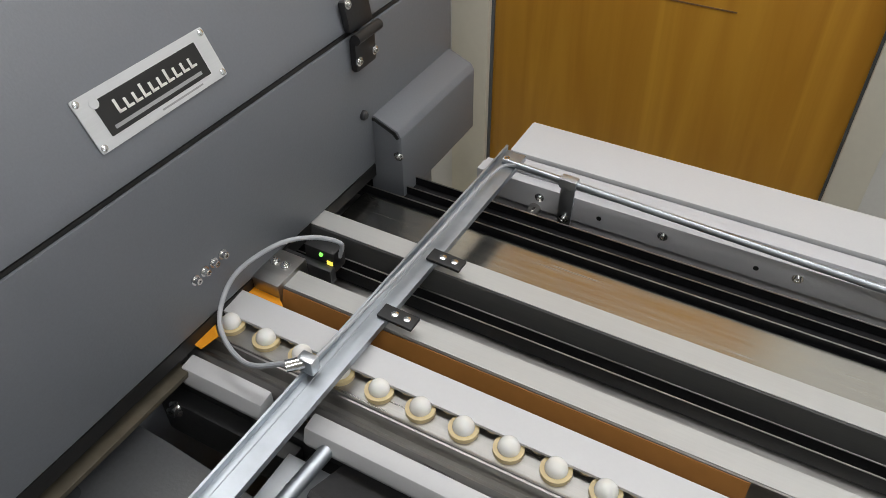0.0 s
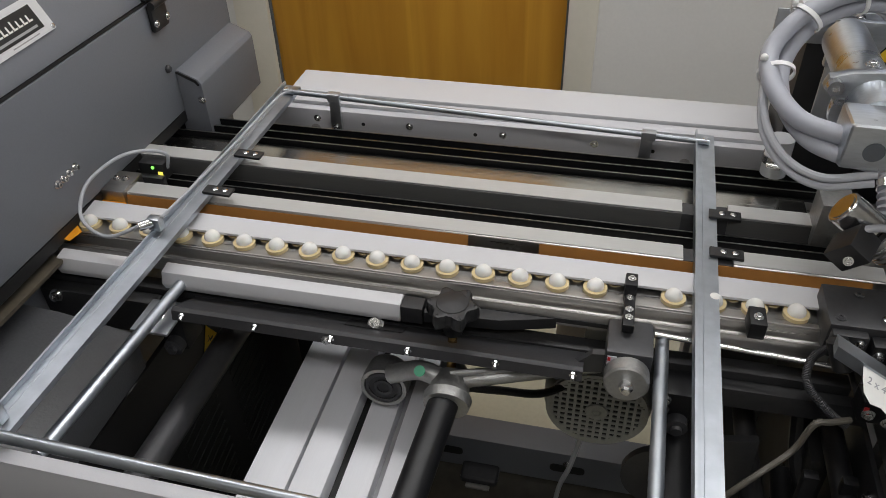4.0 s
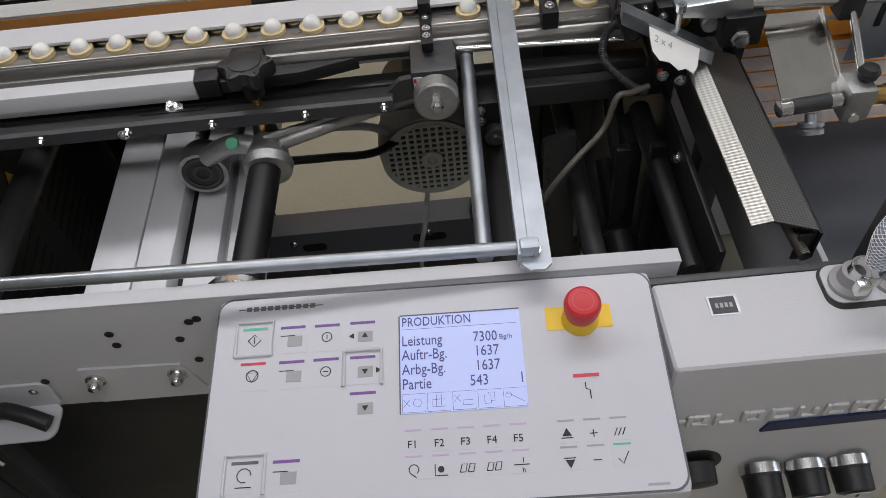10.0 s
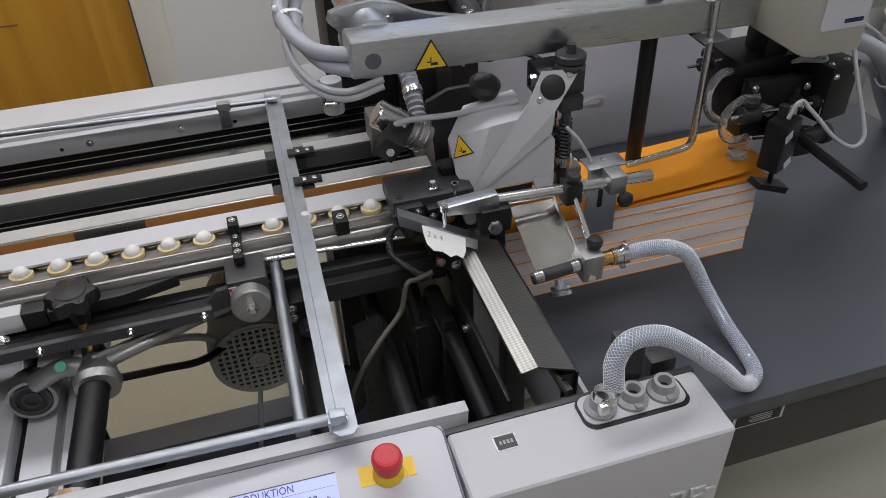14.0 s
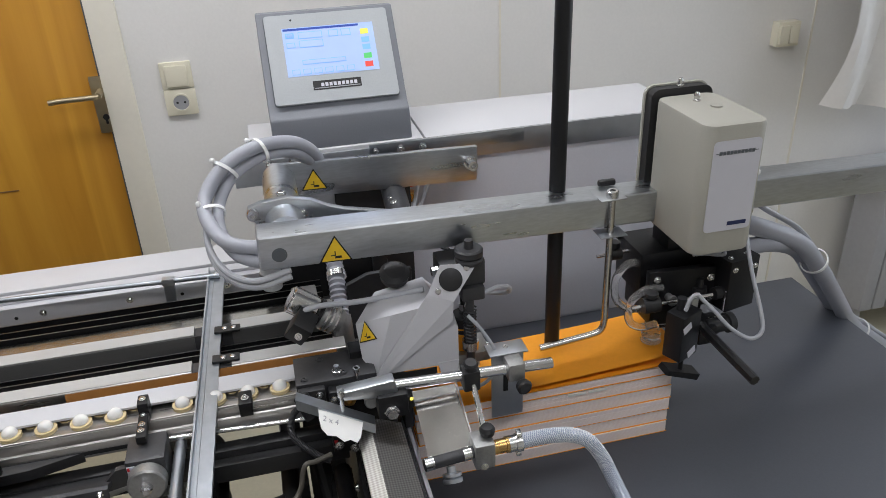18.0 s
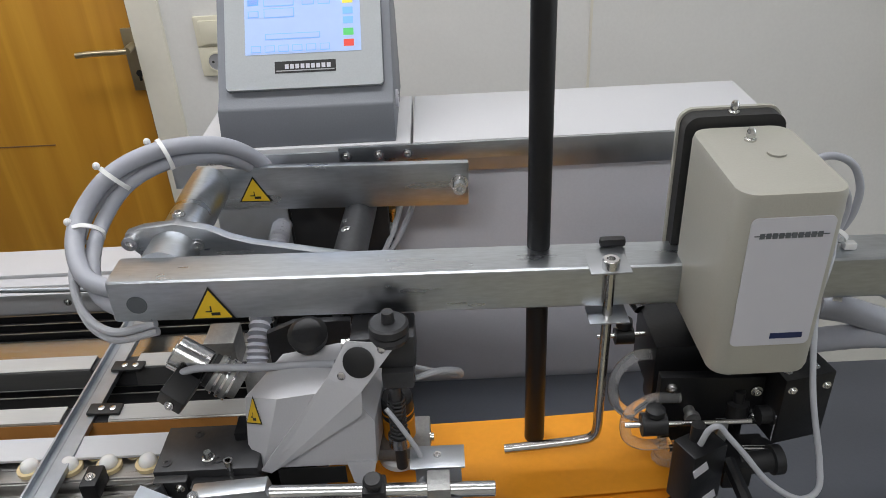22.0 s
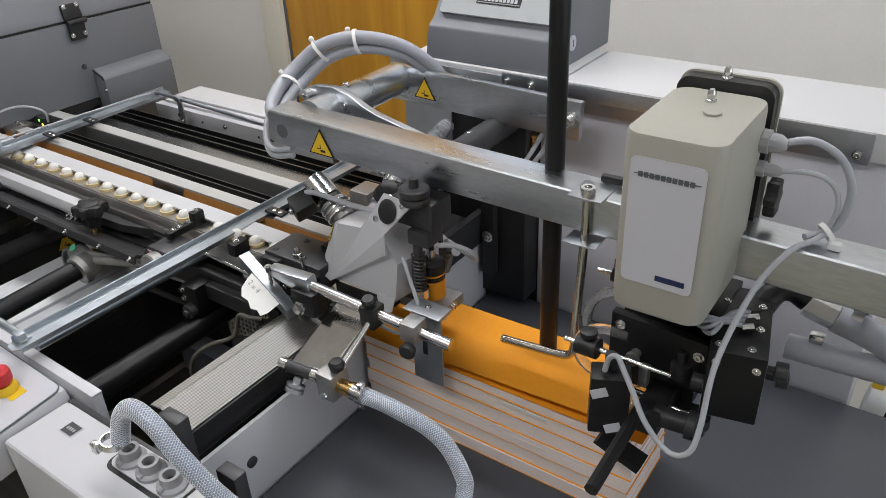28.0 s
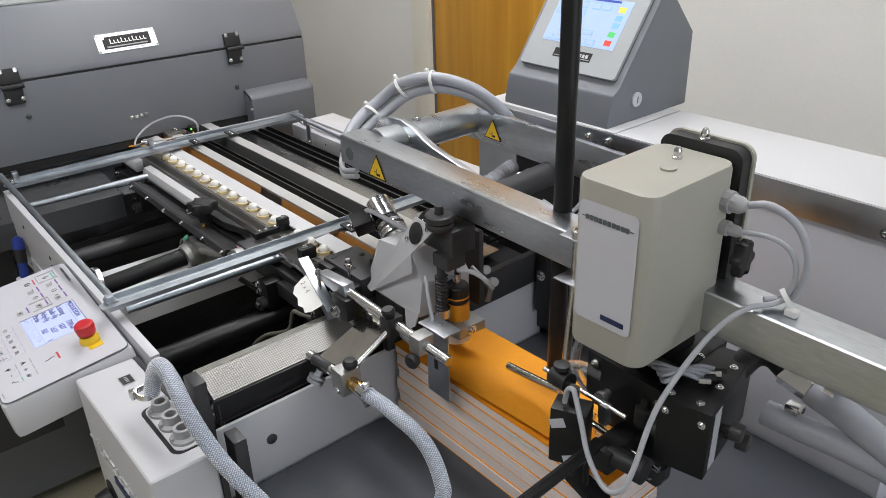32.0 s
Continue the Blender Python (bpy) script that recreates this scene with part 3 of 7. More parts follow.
part("valve", (cyl((2.16, -0.13, 0.60), (2.09, -0.13, 0.60), 0.018) + cyl((2.105, -0.13, 0.60), (2.105, -0.19, 0.60), 0.014)).at(WALLM), IVORY, rad, "cream thermostat valve")

for y, xa, xb in ((-0.75, -0.6, 1.0), (0.80, -1.7, 1.1)):
    lamp = thing("ceiling_lamp", "long white fluorescent ceiling lamp", "ceiling lamp", ((xa + xb) / 2, y, 2.52), "ceiling lamps")
    part("housing", box(xa, xb, y - 0.18, y + 0.18, 2.54, 2.6, 0.01), CEIL, lamp)
    part("diffuser", box(xa + 0.03, xb - 0.03, y - 0.155, y + 0.155, 2.515, 2.541, 0.006), LAMPW, lamp)

# ---- grey feeder cabinet with the hinged lid ----
site((0.033, -0.005, 0.030), size=(1, 0.975, 1))
cab = thing("folder_cabinet", "blue-grey painted machine cabinet with a hinged lid", "machine", (-1.2, 0.3, 0))
SLOPE = Matrix(((1, 0, 0, 0), (0, 1, 0, 0), (0, -0.012, 1, 0.012 * 0.65), (0, 0, 0, 1)))
part("body", prism([(-0.825, 0.943), (-0.825, 1.128), (-1.70, 1.128), (-1.70, 0.0), (-0.86, 0.0), (-0.86, 0.943)], "y", -0.62, 0.885, 0.004).at(SLOPE), GREY, cab)
part("lid", prism([(-0.827, 1.133), (-0.832, 1.15), (-0.893, 1.272), (-0.91, 1.284), (-1.70, 1.284), (-1.70, 1.133)], "y", -0.62, 0.885, 0.004).at(SLOPE), GREY, cab)
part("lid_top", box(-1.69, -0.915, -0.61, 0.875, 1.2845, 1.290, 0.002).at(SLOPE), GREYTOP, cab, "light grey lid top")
part("seam", box(-1.69, -0.8275, -0.618, 0.883, 1.1285, 1.1325).at(SLOPE), INK, cab)


def lid_point(y, z, out=0.0):
    """A place on the leaning front of the lid."""
    k = ((z + 0.012 * (y - 0.65)) - 1.15) / 0.122
    return Vector((-0.832 - 0.061 * k + out * 0.895, y, z + out * 0.447))


for y in (0.663, 0.101):
    hg = part("hinge", (box(-0.002, 0.008, -0.023, 0.023, 0.002, 0.037, 0.004).at(pose(-0.826, y, 1.132, 0, -10, 0)) + box(-0.002, 0.007, -0.021, 0.021, -0.040, 0.0, 0.004).at(pose(-0.823, y, 1.128))), RUBBER, cab, "black plastic hinge")
    part("knuckle", cyl((-0.813, y - 0.024, 1.130), (-0.813, y + 0.024, 1.130), 0.006), RUBBER, hg)
    for dy in (-0.016, 0.016):
        part("screw", capscrew((-0.816, y + dy, 1.101), (1, 0, 0), 0.0035, 0.003), CHROME, hg)
        part("screw", capscrew((-0.825, y + dy, 1.165), (1, 0, 0.2), 0.0035, 0.003), CHROME, hg)
# maker's plate, drawn as plain shapes
bm_ = Matrix.Translation(lid_point(0.391, 1.186, 0.001)) @ Matrix(((0, -0.447, 0.895, 0), (1, 0, 0, 0), (0, 0.895, 0.447, 0), (0, 0, 0, 1)))
badge = part("name_plate", prism(rounded(0.150, 0.046, 0.002), "z", 0.0, 0.0012).at(bm_), ALU, cab, "white maker's plate with a black field")
part("black_field", prism(rounded(0.118, 0.030, 0.001), "z", 0.0012, 0.0016).at(bm_), INK, badge)
bars = Geo()
for k in range(10):
    w = 0.0075
    x = -0.042 + k * 0.0094
    bars = bars + box(x, x + w * 0.35, -0.003, 0.009 if k in (0, 3, 6) else 0.006, 0.0016, 0.0019) + box(x, x + w, -0.003, -0.0008, 0.0016, 0.0019)
part("logo_shape", bars.at(bm_), PAPER, badge)
part("small_print", box(-0.052, 0.050, -0.0115, -0.0085, 0.0016, 0.0019).at(bm_) + box(-0.005, 0.045, -0.0195, -0.018, 0.0012, 0.0016).at(bm_), KEYGREY, badge)
part("notch_dot", cyl((-0.057, 0.0135, 0.0016), (-0.057, 0.0135, 0.0019), 0.0045).at(bm_), ALU, badge)
for a in (-0.071, 0.071):
    for b in (-0.019, 0.019):
        part("screw", lathe((a, b, 0.0012), (0, 0, 1), [(0, 0.0032), (0.0012, 0.0028), (0.0018, 0.001)], 12).at(bm_), CHROME, badge)
for k in range(4):
    part("screw", capscrew((-0.825, 0.356 + 0.0133 * k, 1.003 + 0.0008 * k), (1, 0, 0), 0.0036, 0.006), CHROME, cab)
for y, z in ((0.658, 1.024), (0.12, 1.055)):
    part("button_screw", lathe((-0.825, y, z), (1, 0, 0), [(0, 0.0065), (0.003, 0.0062), (0.0055, 0.004), (0.0055, 0.002)], 14), GRAPH, cab)
site()
side = part("side_guard", prism([(-0.800, 1.043), (-0.788, 1.043), (-0.757, 1.030), (-0.752, 1.022), (-0.752, 0.930), (-0.800, 0.930)], "y", 0.655, 0.850, 0.002), GREY, cab, "folded grey sheet guard")
part("guard_slot", prism([(-0.792, 1.0405), (-0.788, 1.0405), (-0.760, 1.029), (-0.755, 1.021), (-0.758, 1.019), (-0.763, 1.025), (-0.789, 1.037), (-0.792, 1.037)], "y", 0.6535, 0.6552), INK, side)
part("screw", capscrew((-0.757, 0.655, 0.995), (0, -1, 0), 0.004, 0.004), CHROME, side)
site((0.033, -0.005, 0.030), size=(1, 0.975, 1))
part("exit_slot", box(-0.858, -0.8255, -0.60, 0.88, 0.925, 0.942).at(SLOPE), INK, cab, "black slot under the cabinet front")
part("foot_skirt", prism([(-0.862, 0.885), (-0.80, 0.880), (-0.70, 0.862), (-0.70, 0.80), (-0.862, 0.80)], "y", -0.60, 0.254, 0.003), SKIRT, cab, "dark glossy sheet ledge")
part("edge_strip", box(-0.838, -0.818, -0.60, 0.315, 0.908, 0.914, 0.001).at(SLOPE), RUST, cab, "worn brownish edge strip")
part("side_panel", box(-0.73, -0.725, -0.60, -0.015, 0.28, 0.90, 0.002), GRAPH, cab)

# ---- conveyor frame ----
site((0.005, 0.011, -0.010), (0.2, 2.3, 0.5), (-0.353, -0.013, 0.912))
fr = thing("conveyor_frame", "machine frame with white front plate and dark rails", "machine frame", (-0.3, 0.3, 0))
fp = part("front_plate", box(-0.685, 0.128, -0.010, 0.004, 0.792, 0.958, 0.0015), WHITE, fr, "light grey painted front plate")
part("flange", box(-0.685, 0.128, -0.0105, 0.0045, 0.9581, 0.961, 0.001), WHITE, fp)
for x, z in ((-0.566, 0.917), (-0.387, 0.916), (-0.387, 0.897), (-0.328, 0.899), (-0.321, 0.861), (-0.477, 0.842), (-0.304, 0.930), (-0.312, 0.926)):
    part("hole", ring((x, -0.0112, z), (0, 1, 0), 0.0042, 0.0016, 0.002, 14) + cyl((x, -0.0106, z), (x, -0.0100, z), 0.0028, 12), INK, fp)
sp = part("stop_plate", prism([(-0.437, 0.862), (-0.340, 0.858), (-0.322, 0.797), (-0.437, 0.797)], "y", -0.013, -0.0102), WHITE, fp)
for x in (-0.427, -0.347):
    part("cap_nut", lathe((x, -0.013, 0.842), (0, -1, 0), [(0, 0.010), (0.002, 0.010), (0.0021, 0.0072), (0.007, 0.0072), (0.012, 0.005), (0.0135, 0.001)], 12), CHROME, sp)
site((0.003, 0.019, 0.012))
part("back_plate", box(-0.69, 0.16, 0.735, 0.747, 0.80, 0.937, 0.001), WHITE, fr, "light grey painted rear plate")
rail = part("rear_rail", box(-0.69, 0.118, 0.713, 0.7349, 0.905, 0.941, 0.002), WHITE, fr)
part("rail_lip", box(-0.668, 0.118, 0.728, 0.752, 0.9411, 0.948, 0.001), WHITE, rail)
for x in (-0.60, -0.44, -0.285, -0.14, 0.03):
    part("screw", capscrew((x, 0.713, 0.925), (0, -1, 0), 0.004, 0.004), CHROME, rail)
for x in (-0.52, -0.33, -0.05):
    part("hole", cyl((x, 0.7125, 0.921), (x, 0.714, 0.921), 0.0032), INK, rail)
for x in (-0.605, 0.0):
    part("cross_shaft", cyl((x, 0.42, 0.905), (x, 0.713, 0.905), 0.0085), ROD, fr, "steel cross shaft")
site((0.004, 0.026, -0.012))
part("inner_rail", box(-0.83, 0.17, 0.277, 0.298, 0.885, 0.926, 0.002), DARK, fr, "dark cast longitudinal rail")
part("inner_rail", box(0.0, 0.19, 0.260, 0.2765, 0.886, 0.915, 0.002), DARK, fr, "dark cast longitudinal rail")
ang = part("angle_sheet", prism([(0.280, 0.921), (0.262, 0.9305), (0.228, 0.949), (0.223, 0.947), (0.220, 0.934), (0.2235, 0.934), (0.2265, 0.943), (0.262, 0.9255), (0.280, 0.915)], "x", -0.612, -0.118), GRAPH, fr, "folded dark sheet with a row of screws")
for k, x in enumerate((-0.598, -0.503, -0.408, -0.315, -0.214, -0.128)):
    part("screw", capscrew((x, 0.2215, 0.942), (0, -1, -0.25), 0.0028, 0.006), CHROME, ang)
part("screw", capscrew((-0.414, 0.2215, 0.938), (0, -1, 0.1), 0.0040, 0.004), CHROME, ang)
part("slot_pad", prism([(0.272, 0.9262), (0.251, 0.9372), (0.251, 0.9378), (0.272, 0.9268)], "x", -0.402, -0.330), INK, fr)
part("hex_bolt", lathe((-0.367, 0.263, 0.9305), (0, -0.35, 0.9), [(0, 0.0115), (0.002, 0.0115), (0.0021, 0.0085), (0.008, 0.0085), (0.009, 0.007), (0.009, 0.004), (0.015, 0.004)], 6), CHROME, fr)
part("left_end", box(-0.83, -0.66, 0.256, 0.276, 0.86, 0.918, 0.003), DARK, fr)
part("screw", capscrew((-0.806, 0.256, 0.909), (0, -1, 0.2), 0.006, 0.008), CHROME, fr)
part("tie_rod", cyl((-0.642, 0.004, 0.943), (-0.622, 0.285, 0.947), 0.0075), ZINCB, fr, "dull steel tie rod")
part("tie_rod", cyl((-0.040, 0.004, 0.941), (-0.033, 0.305, 0.941), 0.0078), ZINCB, fr, "dull steel tie rod")
part("rod_plate", box(-0.665, -0.615, 0.205, 0.262, 0.9185, 0.9225, 0.001), ZINCD, fr)
part("plate_screw", capscrew((-0.640, 0.232, 0.9225), (0, -0.2, 1), 0.0045, 0.004), CHROME, fr)
part("black_tube", cyl((-0.010, 0.0, 0.84), (-0.006, 0.34, 0.84), 0.021, 24), BLACK, fr)
part("black_tube", cyl((-0.62, 0.0, 0.80), (-0.61, 0.40, 0.80), 0.0195, 24), GRAPH, fr)
part("black_tube", cyl((0.098, 0.0, 0.76), (0.098, 0.40, 0.76), 0.014), DARK, fr)
for x in (-0.634, -0.012):
    cl = part("bearing_block", box(x - 0.016, x + 0.018, 0.238, 0.2765, 0.862, 0.917, 0.003), BLACK, fr)
    for dz in (0.0, 0.016):
        part("screw", capscrew((x - 0.012, 0.238, 0.892 + dz), (0, -1, 0.1), 0.004, 0.006), CHROME, cl)
    part("pivot", lathe((x + 0.004, 0.238, 0.875), (0, -1, 0), [(0, 0.0125), (0.012, 0.0125), (0.013, 0.009), (0.013, 0.0065), (0.018, 0.006)], 18), GRAPH, cl)
vp = part("vent_panel", box(-0.708, -0.700, 0.02, 0.70, 0.22, 0.80, 0.002), DARKINT, fr, "black slotted side panel")
for r in range(3):
    for c in range(14):
        part("vent_slot", prism([(0.10 + 0.16 * r, 0.38 + 0.022 * c), (0.21 + 0.16 * r, 0.40 + 0.022 * c), (0.21 + 0.16 * r, 0.409 + 0.022 * c), (0.10 + 0.16 * r, 0.389 + 0.022 * c)], "x", -0.7005, -0.6985), INK, vp)
vm = Matrix.Translation((-0.6995, 0.392, 0.705)) @ Matrix(((0, 0, 1, 0), (1, 0, 0, 0), (0, 1, 0, 0), (0, 0, 0, 1)))
warning_sign(vp, vm, 0.05)
part("front_lower_panel", box(-0.62, -0.345, 0.012, 0.018, 0.25, 0.791, 0.002), DARKINT, fr, "black lower front panel")
rp = part("right_side_panel", box(0.20, 0.207, 0.045, 0.62, 0.30, 0.86, 0.002), DARKINT, fr, "black slotted side panel")
for r in range(2):
    for c in range(9):
        part("vent_slot", box(0.1985, 0.1999, 0.12 + 0.2 * r, 0.24 + 0.2 * r, 0.45 + 0.03 * c, 0.462 + 0.03 * c), INK, rp)
part("lower_beam", box(-0.69, 0.19, 0.60, 0.66, 0.205, 0.30, 0.003), GREY, fr, "dull grey lower cross beam")
part("lower_beam", box(-0.69, 0.19, 0.05, 0.10, 0.205, 0.28, 0.003), LILAC, fr, "pale grey lower cross beam")
part("bottom_pan", box(-0.69, 0.19, 0.1005, 0.5995, 0.205, 0.209), GREASE, fr, "dusty dark bottom pan")
for x in (-0.40, -0.12, 0.06):
    part("beam_screw", capscrew((x, 0.60, 0.27), (0, -1, 0), 0.006, 0.006), CHROME, fr)
for x, w_ in ((-0.36, 0.05), (-0.12, 0.07), (0.03, 0.05)):
    part("beam_opening", prism([(p[0] + x, p[1] + 0.255) for p in rounded(w_, 0.022, 0.009)], "y", 0.5985, 0.5998), INK, fr)
part("rear_lower_panel", box(-0.699, -0.44, 0.668, 0.674, 0.22, 0.80, 0.002), DARKINT, fr, "black lower rear panel")
part("slot_rail", prism([(0.052, 0.83), (0.092, 0.84), (0.105, 0.50), (0.065, 0.49)], "y", 0.255, 0.266, 0.002), DARK, fr, "dark slotted rail")
for k in range(14):
    part("rail_slot", box(0.056 + 0.0008 * k, 0.061 + 0.0008 * k, 0.2542, 0.2548, 0.80 - 0.021 * k, 0.808 - 0.021 * k), INK, fr)
for x0, z0, x1, z1 in ((0.128, 0.86, 0.142, 0.42), (0.168, 0.86, 0.176, 0.45)):
    part("link_bar", prism([(x0, z0), (x0 + 0.016, z0), (x1 + 0.016, z1), (x1, z1)], "y", 0.20, 0.212, 0.002), BLACK, fr, "dark link bar")
part("link_shaft", cyl((0.148, 0.03, 0.66), (0.142, 0.30, 0.74), 0.0135, 18), BLACK, fr)
part("shaft_sleeve", cyl((0.147, 0.10, 0.681), (0.144, 0.20, 0.711), 0.0215, 20, 0.003), BLACK, fr, "dark sleeve on the shaft")
part("cast_arm", tube([(0.150, 0.33, 0.83), (0.158, 0.31, 0.77), (0.168, 0.28, 0.72), (0.150, 0.25, 0.66)], 0.013, 10), DARK, fr)
part("bent_plate", prism([(0.160, 0.80), (0.182, 0.82), (0.186, 0.62), (0.164, 0.64)], "y", 0.270, 0.32, 0.003), DARK, fr)
part("black_tube", cyl((0.178, 0.045, 0.83), (0.178, 0.30, 0.83), 0.013, 20), BLACK, fr)
part("pulley", lathe((0.02, 0.40, 0.56), (0, -1, 0.1), [(0, 0.06), (0.012, 0.06), (0.013, 0.05), (0.013, 0.02), (0.022, 0.018)], 32), GRAPH, fr, "dark pulley wheel")
for y, z in ((0.10, 0.77), (0.20, 0.84), (0.06, 0.72), (0.30, 0.79)):
    part("inner_bolt", capscrew((0.1985, y, z), (-1, 0, 0), 0.006, 0.006), CHROME, fr)
for x in (-0.66, 0.10):
    for y in (0.0, 0.70):
        lg = part("leg", box(x - 0.02, x + 0.02, y + 0.005, y + 0.045, 0.03, 0.792, 0.003), GRAPH, fr)
        part("foot", lathe((x, y + 0.025, 0.0), (0, 0, 1), [(0, 0.03), (0.012, 0.03), (0.018, 0.012), (0.032, 0.012)], 16), RUBBER, lg)

# transport table: steel strips, upright blades and base
site()
tb = thing("transport_table", "steel transport table with bright strips and dark guide blades", "conveyor", (-0.3, 0.5, 0.80))
part("base_sheet", box(-0.85, 0.24, 0.402, 0.632, 0.930, 0.934), STEEL, tb)
for y0, y1 in ((0.4195, 0.4475), (0.517, 0.546)):
    for x0, x1 in ((-0.80, -0.012), (0.046, 0.215)):
        # one steel: dark reflection put into the rear strip's colour, bright into the tops
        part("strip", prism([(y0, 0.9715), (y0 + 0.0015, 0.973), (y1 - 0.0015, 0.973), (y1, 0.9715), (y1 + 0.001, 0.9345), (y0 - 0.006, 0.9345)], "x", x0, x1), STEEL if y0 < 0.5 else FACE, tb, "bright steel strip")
        part("strip_top", box(x0, x1, y0 + 0.001, y1 - 0.001, 0.9731, 0.9741), STRIP, tb, "strip top coloured pale for the ceiling it reflects")
    part("joint_block", prism([(y0 + 0.002, 0.970), (y1 - 0.002, 0.970), (y1, 0.9345), (y0 - 0.006, 0.9345)], "x", -0.012, 0.046), GRAPH, tb)
part("blade_bed", box(-0.83, 0.20, 0.6325, 0.694, 0.928, 0.9335), BLACK, tb, "black bed under the guide blades")
# black faces stand for dark reflections in sheet metal, steel slivers for lit edges
for y, top in ((0.489, 0.953), (0.503, 0.953), (0.640, 0.945), (0.662, 0.945), (0.685, 0.945)):
    part("blade", prism([(y, 0.9345), (y, top), (y + 0.0025, top), (y + 0.006, 0.9345)], "x", -0.81 if y < 0.66 else -0.83, 0.20), BLACK, tb, "upright guide blade, black for the dark it reflects")
    part("blade_edge", box(-0.81 if y < 0.66 else -0.83, 0.20, y + 0.0002, y + 0.0014, top + 0.0001, top + 0.0011), STEEL, tb)
part("flat_sheet", box(-0.80, 0.16, 0.5475, 0.634, 0.9345, 0.9372), SHEEN, tb, "satin steel sheet")
# added sheets imitate the blurred orange reflection on the front strip's face
for a, b in ((-0.80, -0.275), (-0.185, 0.20)):
    solo("orange_sheet", prism([(0.4085, 0.9342), (0.4179, 0.9712), (0.4185, 0.9712), (0.4091, 0.9342)], "x", a, b), RUSSET, "thin brownish orange sheet imitating a reflection in the steel strip", "paper sheet", "sheets on the transport table")
solo("orange_sheet", prism([(-0.90, 0.335), (-0.783, 0.318), (-0.779, 0.339), (-0.795, 0.352), (-0.792, 0.374), (-0.752, 0.380), (-0.748, 0.404), (-0.765, 0.416), (-0.90, 0.440)], "z", 0.9622, 0.9629), ORANGE, "orange paper sheet coming out of the cabinet slot", "paper sheet", "sheets on the transport table")

# ball rail
site((0.0, 0.0005, 0.014))
br = thing("ball_rail", "steel guide rail with a row of white balls in cream rings", "guide rail", (-0.33, 0.35, 0.92))
part("cover_strip", prism([(0.3640, 0.9525), (0.3640, 0.956), (0.3950, 0.959), (0.3950, 0.950), (0.392, 0.9553)], "x", -0.806, 0.150), OFFWHITE, br, "white painted cover strip")
part("rail_body", prism([(0.390, 0.946), (0.336, 0.946), (0.334, 0.942), (0.333, 0.933), (0.330, 0.930), (0.326, 0.931), (0.325, 0.937), (0.321, 0.939), (0.319, 0.936), (0.317, 0.921), (0.320, 0.919), (0.390, 0.919)], "x", -0.808, 0.145), STEEL, br)
part("cover_web", box(-0.80, 0.14, 0.3865, 0.390, 0.9462, 0.9545), INK, br)
for k in range(21):
    if k == 16:
        continue
    x = -0.778 + 0.04445 * k
    rg = part("ball_ring", ring((x, 0.358, 0.9455), (0, 0, 1), 0.0142, 0.0055, 0.0055, 24), RING, br)
    part("ball", sphere((x, 0.358, 0.9515), 0.0103, 18, 10, 0.25), BALL, rg)
    # added smaller ring imitates the row's reflection below the cover strip
    if k < 20:
        part("ball_ring", ring((x + 0.0222, 0.3765, 0.9455), (0, 0, 1), 0.0095, 0.004, 0.002, 16), RING, br)
for y in (0.3225, 0.3395):
    part("fold_line", cyl((-0.806, y, 0.9372 if y < 0.33 else 0.9466), (0.143, y, 0.9372 if y < 0.33 else 0.9466), 0.0014, 8), STEEL, br)
part("long_slot", box(-0.245, -0.075, 0.3165, 0.3172, 0.925, 0.931), INK, br)
tk = part("tooth_block", box(-0.0785, -0.0645, 0.344, 0.366, 0.946, 0.972, 0.002) + box(-0.078, -0.065, 0.292, 0.344, 0.946, 0.958, 0.002), BLACK, br, "black clamp finger")
for y in (0.355, 0.338, 0.318, 0.305):
    part("screw", capscrew((-0.0715, y, 0.958 if y < 0.344 else 0.972), (0, 0, 1), 0.003, 0.003), CHROME, tk)
tb2 = part("stop_block", box(0.055, 0.073, 0.310, 0.340, 0.946, 0.968, 0.002), BLACK, br)
part("screw", capscrew((0.064, 0.322, 0.968), (0, 0, 1), 0.0035, 0.004), CHROME, tb2)
site((0.0, -0.001, 0.004))
for a, b in ((-0.645, -0.333), (-0.795, -0.695)):
    part("white_guard", prism([(0.297, 0.920), (0.294, 0.930), (0.299, 0.9455), (0.3165, 0.948), (0.3165, 0.920)], "x", a, b, 0.002), OFFWHITE, br, "white painted guard bar")
part("guard_end", box(-0.3328, -0.305, 0.295, 0.3165, 0.922, 0.947, 0.003), RUBBER, br)
part("guard_tail", prism([(-0.304, 0.296), (-0.215, 0.300), (-0.150, 0.3165), (-0.304, 0.3165)], "z", 0.926, 0.942, 0.001), RUBBER, br, "black tapered tail of the guard")
part("tail_rod", cyl((-0.04, 0.312, 0.943), (0.15, 0.300, 0.943), 0.0032), CHROME, br)

